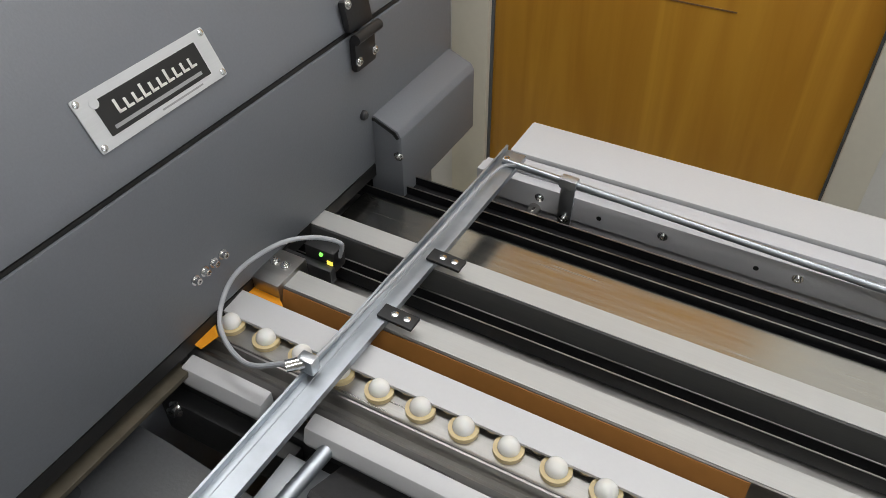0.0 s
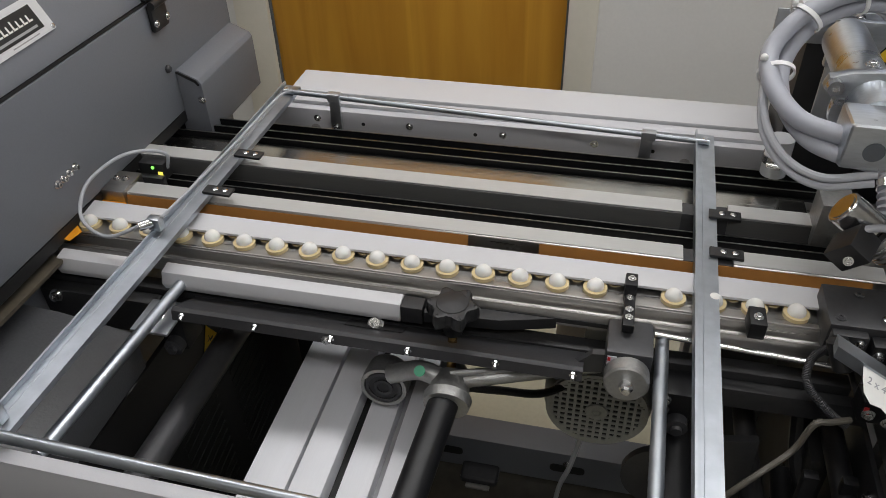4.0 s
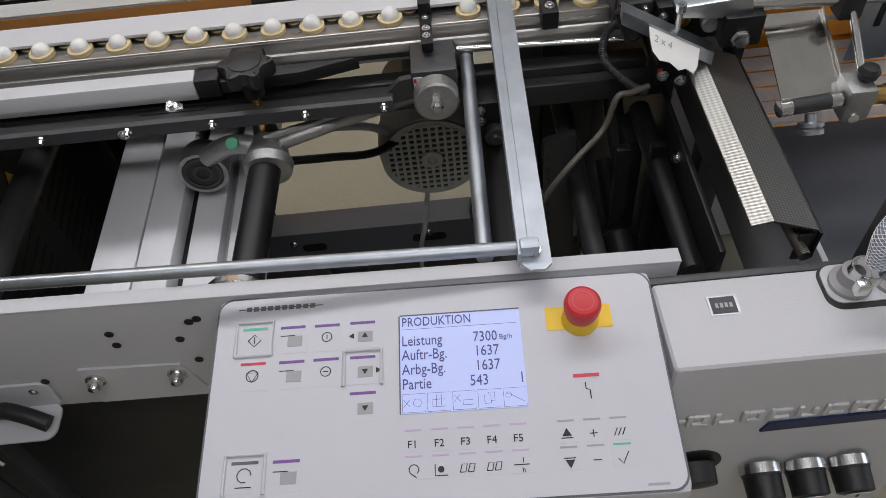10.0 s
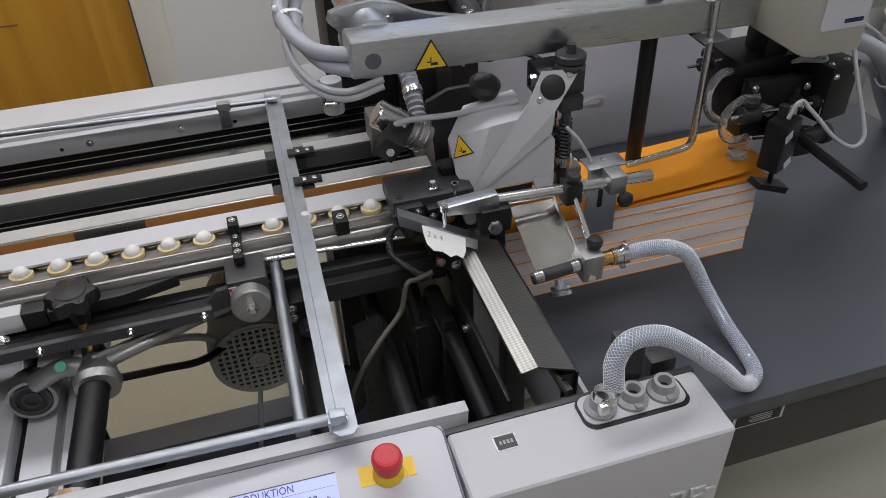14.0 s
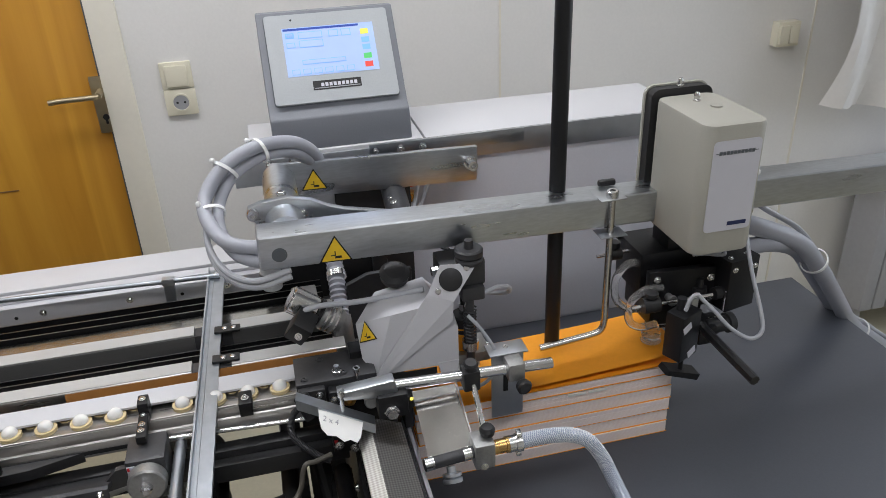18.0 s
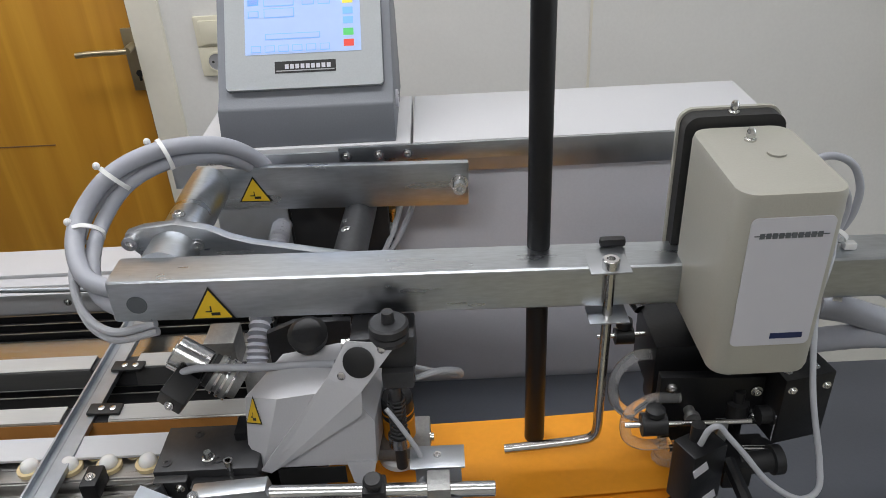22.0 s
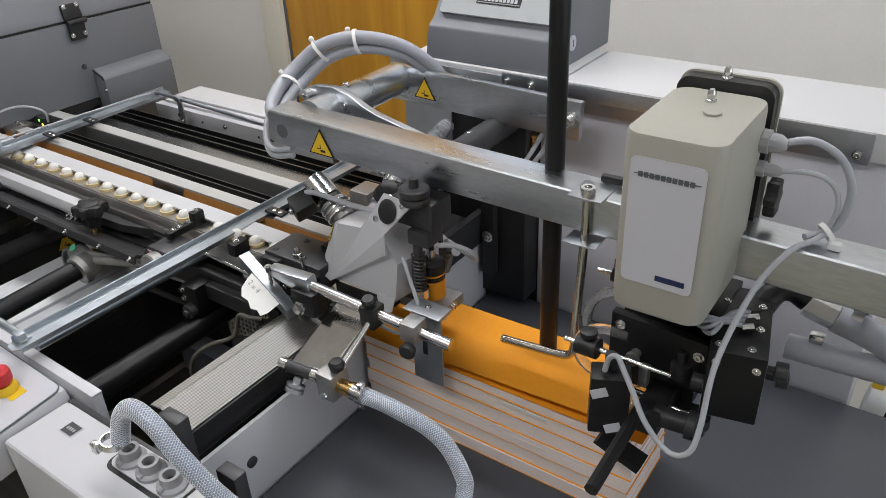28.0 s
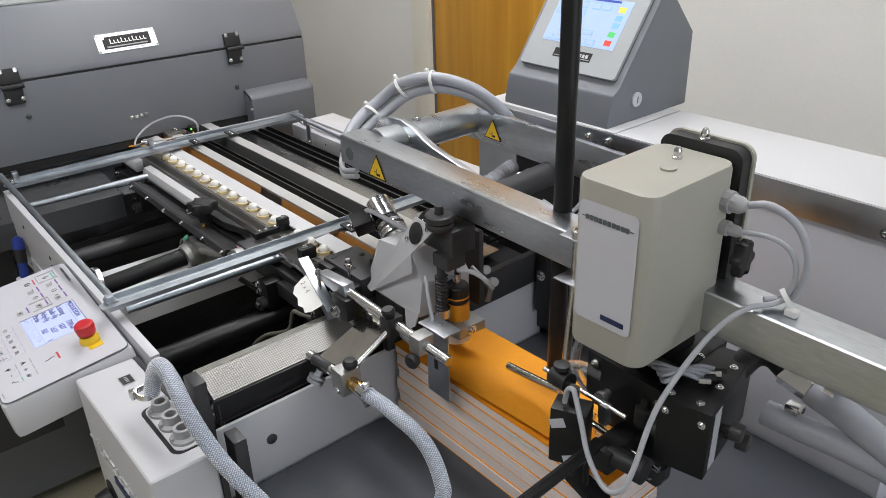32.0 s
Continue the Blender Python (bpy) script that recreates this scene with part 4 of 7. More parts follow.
# hanging frame over the table: two galvanised cross bars and two rods
site((0.0074, 0.0032, 0.007), (0.6, 1.18, -1.46), (-0.355, 0.272, 0.982), (0.992, 0.977, 1))
hf = thing("overhead_guide", "galvanised guide frame of two cross bars and two rods", "guide frame", (-0.33, 0.36, 0.95))
for x in (-0.656, 0.006):
    w = 0.0138
    bar = part("cross_bar", prism([(x - w, 0.981), (x - w, 0.964), (x - w + 0.002, 0.964), (x - w + 0.002, 0.971), (x + w - 0.002, 0.971), (x + w - 0.002, 0.966), (x + w, 0.966), (x + w, 0.9735), (x - 0.0036, 0.9735), (x - 0.0042, 0.9741), (x - w + 0.0025, 0.9741), (x - w + 0.0025, 0.981)], "y", -0.008, 0.735), ZINCB, hf, "galvanised folded bar")
    part("bar_nose", prism([(x - w + 0.003, -0.008), (x + w, -0.008), (x + w, -0.013), (x + w - 0.006, -0.019), (x - w + 0.009, -0.019), (x - w + 0.003, -0.013)], "z", 0.971, 0.9735), ZINCB, bar)
    for y in (0.515, 0.419) if x < 0 else (0.527, 0.446):
        tp = part("tab", box(x + w - 0.010, x + w + 0.030, y - 0.009, y + 0.009, 0.9738, 0.9778, 0.001), RUBBER, bar, "black tab with two screws")
        for dx in (0.006, 0.02):
            part("screw", lathe((x + w + dx, y, 0.9778), (0, 0, 1), [(0, 0.0042), (0.001, 0.004), (0.0018, 0.002)], 12), CHROME, tp)
    for y in (0.0, 0.708):
        part("end_bolt", capscrew((x, y, 0.976), (0, 0, 1), 0.004, 0.006), CHROME, bar)
LAID = SITE.copy()
site()
part("front_rod", cyl((-0.665, 0.0, 1.004), (0.006, 0.008, 0.967), 0.0060), ZINCB, hf)
SITE = LAID
part("rod_clip", box(-0.006, 0.010, -0.006, 0.006, 0.9736, 0.9865, 0.002), ZINCB, hf)
part("rod_clip", box(-0.668, -0.652, 0.004, 0.016, 0.9742, 0.998, 0.002), ZINC, hf)
rr_ = part("rear_rod", cyl((-0.66, 0.706, 0.978), (0.012, 0.706, 0.978), 0.0044), ZINCB, hf)
for x in (-0.573, -0.076):
    bk = part("rod_bracket", box(x - 0.009, x + 0.009, 0.7065, 0.711, 0.905, 0.984, 0.001), ZINCD, hf, "flat steel bracket")
    part("clamp_nut", box(x - 0.010, x + 0.012, 0.699, 0.713, 0.971, 0.985, 0.003), ZINCD, bk)
    part("screw", capscrew((x, 0.7065, 0.922), (0, -1, 0), 0.004, 0.004), CHROME, bk)
part("support_leg", box(-0.006, 0.014, -0.0095, -0.0065, 0.9612, 0.971), ZINC, hf)

# cable arch and sensor near the cabinet
site((0.008, -0.014, 0.018))
sn = thing("paper_sensor", "small black sensor with green light on a steel block", "sensor", (-0.76, 0.47, 0.94))
part("block", box(-0.80, -0.765, 0.425, 0.475, 0.938, 0.962, 0.002), STEEL, sn)
part("sensor_head", box(-0.775, -0.735, 0.485, 0.505, 0.945, 0.972, 0.003), RUBBER, sn)
part("led", sphere((-0.752, 0.4845, 0.966), 0.0025, 10, 6), GLOWG, sn)
part("glow_patch", box(-0.745, -0.738, 0.484, 0.4852, 0.952, 0.96), GLOWY, sn)
part("bracket", box(-0.80, -0.735, 0.475, 0.485, 0.935, 0.955, 0.001), GRAPH, sn)
for x in (-0.792, -0.778):
    part("screw", capscrew((x, 0.455, 0.962), (0, 0, 1), 0.0035, 0.004), CHROME, sn)
solo("sensor_cable", tube([(-0.735, 0.495, 0.962), (-0.728, 0.49, 0.988), (-0.748, 0.470, 1.003), (-0.772, 0.440, 1.005), (-0.792, 0.395, 0.990), (-0.778, 0.352, 0.969), (-0.728, 0.328, 0.964), (-0.675, 0.336, 0.985)], 0.0025, 10), CABLE, "thin grey cable arching from sensor to cross bar", "cable")
pg = thing("cable_plug", "small metal cable plug clipped to the cross bar", "plug", (-0.668, 0.336, 0.975))
part("plug_body", cyl((-0.678, 0.330, 0.985), (-0.664, 0.345, 0.985), 0.006), CHROME, pg)
part("clip", box(-0.672, -0.655, 0.338, 0.35, 0.974, 0.992, 0.002), ZINC, pg)
solo("sensor_cable", tube([(-0.66, 0.345, 0.986), (-0.655, 0.43, 0.984), (-0.648, 0.55, 0.983), (-0.645, 0.69, 0.98), (-0.625, 0.71, 0.986)], 0.0020, 8), CABLE, "thin grey cable running along the cross bar", "cable")

# star knob, casting, shaft, profiles and motor below
site((0.006, 0.003, 0.0))
kn = thing("star_knob", "black star-shaped clamping knob on a brass stud", "knob", (-0.271, 0.27, 0.90))
star = [((0.0262 + 0.0042 * math.cos(6 * t)) * math.cos(t), (0.0262 + 0.0042 * math.cos(6 * t)) * math.sin(t)) for t in (2 * math.pi * k / 48 for k in range(48))]
part("grip", prism([(p[0] - 0.271, p[1] + 0.276) for p in star], "z", 0.963, 0.983, 0.005) + lathe((-0.271, 0.276, 0.938), (0, 0, 1), [(0, 0.011), (0.012, 0.012), (0.024, 0.020), (0.03, 0.024)], 18) + lathe((-0.271, 0.276, 0.981), (0, 0, 1), [(0, 0.02), (0.003, 0.018), (0.006, 0.008)], 18), RUBBER, kn)
part("stud", cyl((-0.271, 0.262, 0.895), (-0.271, 0.275, 0.94), 0.0056), BRASS, kn)
site((0.006, 0.020, -0.010), (6.0, 0, 1.5), (-0.3, 0.2, 0.885))
cs = thing("shaft_casting", "grey cast aluminium bracket holding the black shaft", "bracket", (-0.28, 0.24, 0.82))
part("hub", lathe((-0.268, 0.200, 0.884), (0, 1, 0.05), [(0, 0.0205), (0.001, 0.0265), (0.012, 0.0285), (0.020, 0.024), (0.04, 0.021)], 24), CASTAL, cs)
part("lever", tube([(-0.268, 0.230, 0.890), (-0.225, 0.238, 0.898), (-0.165, 0.255, 0.900), (-0.10, 0.275, 0.900)], 0.009, 12) + tube([(-0.268, 0.230, 0.888), (-0.305, 0.240, 0.892), (-0.345, 0.243, 0.872)], 0.012, 12), CASTAL, cs)
part("rib", tube([(-0.268, 0.232, 0.905), (-0.20, 0.246, 0.9095), (-0.11, 0.274, 0.909)], 0.004, 8), CASTAL, cs)
part("upright", lathe((-0.271, 0.254, 0.876), (0, 0.15, 1), [(0, 0.020), (0.010, 0.015), (0.026, 0.0125), (0.028, 0.010)], 20), CASTAL, cs)
part("bearing_seat", lathe((-0.354, 0.246, 0.851), (0, -1, 0.2), [(-0.02, 0.027), (0.0, 0.029), (0.012, 0.029), (0.012, 0.0245), (0.006, 0.024), (0.006, 0.006)], 28), CASTAL, cs)
part("bearing", ring((-0.354, 0.2380, 0.8528), (0, -1, 0.2), 0.0225, 0.004, 0.004, 28) + ring((-0.354, 0.2380, 0.8528), (0, -1, 0.2), 0.012, 0.004, 0.004, 20), GRAPH, cs)
part("bearing_seal", cyl((-0.354, 0.2390, 0.8526), (-0.354, 0.2355, 0.8533), 0.0195, 24), RUBBER, cs)
part("sticker", cyl((-0.303, 0.2275, 0.9075), (-0.303, 0.2262, 0.9095), 0.0065), GREEN, cs, "green round sticker")
sh = thing("black_shaft", "glossy black steel shaft with a round end plate", "shaft", (-0.27, 0.1, 0.87))
part("shaft", cyl((-0.268, 0.235, 0.885), (-0.288, 0.030, 0.890), 0.0178, 28), BLACK, sh)
part("end_disc", lathe((-0.289, 0.034, 0.896), (0, -1, 0.30), [(0, 0.034), (0.002, 0.036), (0.010, 0.036), (0.012, 0.034)], 32), CHROME, sh, "steel end plate")
part("disc_cap", lathe((-0.289, 0.0222, 0.8996), (0, -1, 0.30), [(0, 0.0335), (0.003, 0.0325)], 32), BLACK, sh)
site((0.014, 0.035, 0.0))
pf = thing("aluminium_profile", "pair of white anodised aluminium profiles below the rail", "profile", (-0.40, 0.2, 0.75))
for a, b, z in ((-0.502, -0.449, 0.794), (-0.440, -0.400, 0.808), (-0.387, -0.350, 0.798), (-0.340, -0.305, 0.798)):
    part("profile_bar", box(a, b, 0.012, 0.60, z - 0.05, z, 0.003), PROFILE, pf)
for a, b in ((-0.449, -0.440), (-0.400, -0.387), (-0.350, -0.340)):
    part("groove", box(a, b, 0.012, 0.60, 0.755, 0.780), KEYGREY if b != -0.387 else INK, pf)
part("sticker", cyl((-0.428, 0.045, 0.8081), (-0.428, 0.045, 0.8087), 0.009), GREEN, pf, "green round sticker")
site((0.004, 0.055, -0.032), about=(-0.089, 0.38, 0.692), size=(1.04, 1.04, 1.04))
mo = thing("motor", "grey electric motor with a perforated fan cover", "motor", (-0.08, 0.45, 0.58))
MX, MY, MZ = -0.089, 0.380, 0.692
part("cowl", lathe((MX, MY + 0.004, MZ), (0, 1, 0), [(-0.004, 0.066), (0.0, 0.073), (0.012, 0.077), (0.05, 0.078), (0.055, 0.074), (0.16, 0.074), (0.17, 0.05)], 40), MOTORP, mo)
gr = part("fan_grille", ring((MX, MY - 0.0025, MZ), (0, 1, 0), 0.0725, 0.0095, 0.004, 40), MOTORP, mo, "pressed grey fan grille")
part("grille_backing", cyl((MX, MY - 0.0004, MZ), (MX, MY - 0.0010, MZ), 0.066, 32), INK, gr)
for k in range(-6, 7):
    h = math.sqrt(max(0.0, 0.066 ** 2 - (0.0105 * k) ** 2))
    part("grille_bar", box(MX + 0.0105 * k - 0.0021, MX + 0.0105 * k + 0.0021, MY - 0.0035, MY - 0.0011, MZ - h, MZ + h), MOTORP, gr)
    part("grille_bar", box(MX - h, MX + h, MY - 0.0034, MY - 0.0012, MZ + 0.0105 * k - 0.0021, MZ + 0.0105 * k + 0.0021), MOTORP, gr)
part("hub_cap", lathe((MX, MY - 0.0035, MZ), (0, -1, 0), [(0, 0.0165), (0.002, 0.0155), (0.003, 0.007), (0.0015, 0.005)], 20), MOTORP, mo)
part("terminal_box", box(MX - 0.03, MX + 0.05, MY + 0.06, MY + 0.14, MZ + 0.07, MZ + 0.11, 0.006), MOTORP, mo)
for i, pts in enumerate(([(-0.27, 0.34, 0.80), (-0.20, 0.35, 0.795), (-0.15, 0.39, 0.74), (-0.13, 0.42, 0.64), (-0.12, 0.46, 0.55)], [(-0.28, 0.29, 0.80), (-0.22, 0.32, 0.77), (-0.16, 0.36, 0.735), (-0.10, 0.43, 0.72)], [(-0.10, 0.43, 0.60), (-0.115, 0.42, 0.50), (-0.13, 0.44, 0.40), (-0.14, 0.47, 0.212)])):
    solo("motor_cable", tube(pts, 0.0058 if i != 2 else 0.0042, 10), CABLE if i != 1 else RUBBER, "grey cable hanging beside the motor" if i != 1 else "black cable beside the motor", "cable", "cables by the motor")
gb = thing("connector_box", "blue-grey connector box on the bottom pan", "connector box", (-0.285, 0.56, 0.209))
part("case", box(-0.325, -0.25, 0.525, 0.585, 0.2093, 0.262, 0.010, 3), GRAPH, gb)
part("cover", box(-0.312, -0.263, 0.512, 0.5245, 0.222, 0.250, 0.004), CASTAL, gb, "lighter metal cover")
part("lead", tube([(-0.288, 0.512, 0.236), (-0.290, 0.48, 0.230), (-0.30, 0.44, 0.215), (-0.27, 0.38, 0.2135)], 0.004, 8), RUBBER, gb)
site((0.004, 0.020, -0.005))
hw = thing("clamp_wheel", "knurled steel clamp wheel in a dark holder", "hand wheel", (-0.071, 0.25, 0.92))
part("holder", box(-0.096, -0.046, 0.244, 0.298, 0.918, 0.962, 0.004), GRAPH, hw)
part("holder_slot", box(-0.080, -0.062, 0.2425, 0.2436, 0.948, 0.954), INK, hw)
part("wing", prism([(-0.132, 0.925), (-0.110, 0.948), (-0.0962, 0.950), (-0.0962, 0.922), (-0.132, 0.915)], "y", 0.250, 0.258), GRAPH, hw)
part("wheel", lathe((-0.071, 0.2435, 0.934), (0, -1, 0.08), [(0, 0.022), (0.002, 0.0245), (0.018, 0.0245), (0.020, 0.022)], 36), CASTAL, hw)
part("hub_bolt", lathe((-0.071, 0.2236, 0.9355), (0, -1, 0.08), [(0, 0.008), (0.006, 0.008), (0.007, 0.005), (0.012, 0.0045)], 6), CHROME, hw)
part("scale", box(-0.094, -0.084, 0.2425, 0.2438, 0.936, 0.956), LABEL, hw, "small white scale label")
part("scale_mark", box(-0.0935, -0.0905, 0.2418, 0.2424, 0.950, 0.955), RED, hw)

# left white table behind
site((0.008, 0.008, 0.012))
lt = thing("rear_table", "white table top behind the transport table", "table", (-0.3, 0.8, 0))
part("tabletop", box(-0.668, 0.118, 0.7665, 0.844, 0.925, 0.9525, 0.003), OFFWHITE, lt)
for x in (-0.63, 0.07):
    part("leg", box(x, x + 0.04, 0.795, 0.835, -0.012, 0.925, 0.003), LILAC, lt)

# ---- control panel ----
site()
cp = thing("control_panel", "light grey operator panel with keys, display and red stop button", "control panel", (-0.09, -0.1, 0.84))
PM = Matrix.Translation((-0.2775, -0.1845, 0.919)) @ Matrix.Rotation(radians(-1.65), 4, "Z") @ Matrix.Rotation(math.atan(0.12), 4, "X")
PW, PH = 0.3745, 0.1895
part("housing", prism([(0.0, 0.0), (PW, 0.0), (PW, PH), (0.0, PH)], "z", -0.062, 0.0, 0.010).at(PM), WHITE, cp)
foil = part("key_foil", prism([(p[0] + PW / 2, p[1] + PH / 2) for p in rounded(PW - 0.0085, PH - 0.0085, 0.012)], "z", 0.0003, 0.0012).at(PM), LABEL, cp, "white key foil with a dark rim")
part("foil_rim", (prism([(p[0] + PW / 2, p[1] + PH / 2) for p in rounded(PW - 0.0050, PH - 0.0050, 0.0135)], "z", 0.0001, 0.0006)).at(PM), INKGREY, cp)


def pad(u, v, w, h, material, name, dz=0.0012, t=0.0004, parent=None, label=""):
    x, y = u * PW, v * PH
    return part(name, box(x - w / 2, x + w / 2, y - h / 2, y + h / 2, dz, dz + t).at(PM), material, parent or foil, label)


def sign_line(pts, name, parent, material=INK, r=0.0004):
    return part(name, tube([(p[0], p[1], 0.0016) for p in pts], r, 6, 1, True).at(PM), material, parent)


def poly_ring(cx, cy, r, n, a0=0.0):
    return [(cx + r * math.cos(radians(a0) + 2 * math.pi * k / n), cy + r * math.sin(radians(a0) + 2 * math.pi * k / n)) for k in range(n + 1)]


TOPKEYS = [(0.098, 0.770, GREENINK, "diamond"), (0.184, 0.767, VIOLET, "feed"), (0.262, 0.765, VIOLET, "dial"), (0.342, 0.767, VIOLET, "up"),
           (0.100, 0.603, REDINK, "drop"), (0.186, 0.601, VIOLET, "feed"), (0.262, 0.602, VIOLET, "dial"), (0.343, 0.601, VIOLET, "down"),
           (0.344, 0.437, VIOLET, "box"), (0.102, 0.170, INKGREY, "turn"), (0.188, 0.167, VIOLET, "pile")]
for u, v, c, kind in TOPKEYS:
    k = pad(u, v, 0.026, 0.026, LABEL, "key", 0.0012, 0.0002)
    pad(u, v + 0.056, 0.021, 0.0024, c, "colour_bar", 0.0014, 0.0003, k)
    x, y = u * PW, v * PH
    if kind == "diamond":
        sign_line([(x - 0.0055, y), (x, y + 0.0055), (x + 0.0055, y), (x, y - 0.0055), (x - 0.0055, y)], "symbol", k)
        sign_line([(x, y - 0.003), (x, y + 0.003)], "symbol", k)
    elif kind == "drop":
        sign_line(poly_ring(x, y, 0.0055, 3, -90), "symbol", k)
        sign_line(poly_ring(x, y, 0.005, 12), "symbol", k)
    elif kind == "dial":
        sign_line(poly_ring(x, y, 0.0042, 12), "symbol", k)
        sign_line([(x, y - 0.002), (x, y + 0.002)] if v > 0.7 else [(x - 0.002, y), (x + 0.002, y)], "symbol", k)
    elif kind == "turn":
        sign_line(poly_ring(x, y + 0.001, 0.0055, 10)[:-2], "symbol", k)
        sign_line([(x - 0.006, y - 0.008), (x + 0.006, y - 0.008)], "symbol", k)
    else:
        pad(u + 0.006, v - 0.012, 0.0125, 0.0095, KEYGREY, "symbol_field", 0.0014, 0.0003, k)
        if kind in ("up", "down", "box"):
            part("symbol", prism([(p[0], p[1]) for p in poly_ring(x + 0.002, y - 0.0015, 0.003, 3, 90 if kind == "up" else -90)[:3]], "z", 0.0018, 0.0021).at(PM), INK, k)
        if kind in ("feed", "pile"):
            sign_line([(x - 0.010, y + 0.003), (x + 0.002, y + 0.003)], "symbol", k)
        if kind in ("up", "down"):
            s_ = -1 if kind == "up" else 1
            part("symbol", prism([(p[0], p[1]) for p in poly_ring(x + 0.002 + s_ * 0.0105, y - 0.0015, 0.003, 3, 180 if s_ < 0 else 0)[:3]], "z", 0.0019, 0.0022).at(PM), INK, k)
    if (u, v) in ((0.098, 0.770), (0.343, 0.601), (0.102, 0.170)):
        x0, x1, y0, y1 = x - 0.0155, x + 0.0155, y - 0.014, y + 0.0165
        pts = [(x0, y0), (x0, y1), (x1, y1), (x1, y0)] + ([(x0, y0)] if kind == "diamond" else [])
        part("key_collar", tube([(p[0], p[1], 0.002) for p in pts], 0.0017, 8, 1, True).at(PM), WHITE, k, "raised key collar")
for row, v in ((0, 0.276), (1, 0.168)):
    for i, u in enumerate((0.450, 0.505, 0.559, 0.613, 0.667)):
        k = pad(u, v, 0.0165, 0.019, LABEL, "key", 0.0012, 0.0002)
        pad(u, v + 0.042, 0.0130, 0.0015, LAVENDER, "colour_bar", 0.0014, 0.0003, k)
        if row == 0:
            words("key_text", "F%d" % (i + 1), 0.0085, INK, k, PM @ Matrix.Translation((u * PW - 0.0048, v * PH - 0.006, 0.0018)))
        else:
            x, y = u * PW, v * PH - 0.003
            if i == 0:
                sign_line(poly_ring(x, y + 0.001, 0.0038, 10, -50)[:-2] + [(x + 0.002, y - 0.005)], "symbol", k)
            elif i == 1:
                part("symbol", cyl((x, y, 0.0017), (x, y, 0.002), 0.0025, 12).at(PM), INK, k)
                sign_line([(x - 0.0045, y + 0.004), (x - 0.0045, y - 0.0045), (x + 0.005, y - 0.0045)], "symbol", k)
            elif i == 4:
                words("key_text", "1", 0.006, INK, k, PM @ Matrix.Translation((x, y + 0.0012, 0.0018)))
                words("key_text", "h", 0.006, INK, k, PM @ Matrix.Translation((x, y - 0.006, 0.0018)))
                sign_line([(x - 0.006, y), (x + 0.006, y)], "symbol", k)
            else:
                for dx in (-0.003, 0.003):
                    sign_line([(x + dx - 0.003, y - 0.003), (x + dx - 0.0012, y + 0.003), (x + dx + 0.0026, y + 0.003), (x + dx + 0.0012, y - 0.003), (x + dx - 0.003, y - 0.003)], "symbol", k)
    for i, u in enumerate((0.764, 0.818, 0.871)):
        k = pad(u, v, 0.0165, 0.019, LABEL, "key", 0.0012, 0.0002)
        pad(u, v + 0.042, 0.0130, 0.0015, GREENINK if row == 1 and i == 2 else KEYGREY, "colour_bar", 0.0014, 0.0003, k)
        x, y = u * PW, v * PH - 0.003
        if i == 0:
            part("symbol", prism(poly_ring(x, y + (0.001 if row == 0 else -0.001), 0.0042, 3, 90 if row == 0 else -90)[:3], "z", 0.0017, 0.002).at(PM), INK, k)
            sign_line([(x - 0.0045, y - 0.0025 if row == 0 else y + 0.0025), (x + 0.0045, y - 0.0025 if row == 0 else y + 0.0025)], "symbol", k)
        elif i == 1:
            sign_line([(x - 0.003, y), (x + 0.003, y)], "symbol", k)
            if row == 0:
                sign_line([(x, y - 0.003), (x, y + 0.003)], "symbol", k)
        elif row == 0:
            for dx in (-0.003, 0.0, 0.003):
                sign_line([(x + dx - 0.0015, y - 0.003), (x + dx + 0.0015, y + 0.003)], "symbol", k)
        else:
            sign_line([(x - 0.004, y), (x - 0.001, y - 0.004), (x + 0.004, y + 0.005)], "symbol", k)
lx, ly = 0.4255 * PW, 0.388 * PH
lw, lh = (0.693 - 0.4255) * PW, (0.838 - 0.388) * PH
lcd = part("display", box(lx, lx + lw, ly, ly + lh, 0.0013, 0.0018).at(PM), SCREEN, cp, "lit pale blue display with dark lettering")
part("display_rim", (box(lx - 0.001, lx, ly, ly + lh, 0.0013, 0.0022) + box(lx, lx + lw, ly + lh, ly + lh + 0.001, 0.0013, 0.0022)).at(PM), INKGREY, lcd)


def lcd_text(text, x, y, size, stretch=0.8):
    words("display_text", text, size, LCDINK, lcd, PM @ Matrix.Translation((lx + x * lw, ly + y * lh, 0.0021)), stretch)


lcd_text("PRODUKTION", 0.015, 0.885, 0.0118, 0.76)
sign_line([(lx + 0.002, ly + lh * 0.855), (lx + lw * 0.97, ly + lh * 0.855)], "display_line", lcd, LCDINK, 0.0003)
for k, (a, b, c) in enumerate((("Leistung", "7300", 0.60), ("Auftr-Bg.", "1637", 0.605), ("Arbg-Bg.", "1637", 0.605), ("Partie", "543", 0.555))):
    lcd_text(a, 0.012, 0.68 - 0.148 * k, 0.0130, 0.78)
    lcd_text(b, c, 0.68 - 0.148 * k, 0.0130, 0.78)
lcd_text("Bg/h", 0.815, 0.69, 0.0062, 1.0)
lcd_text("1", 0.945, 0.68 - 0.148 * 3, 0.0130, 0.8)
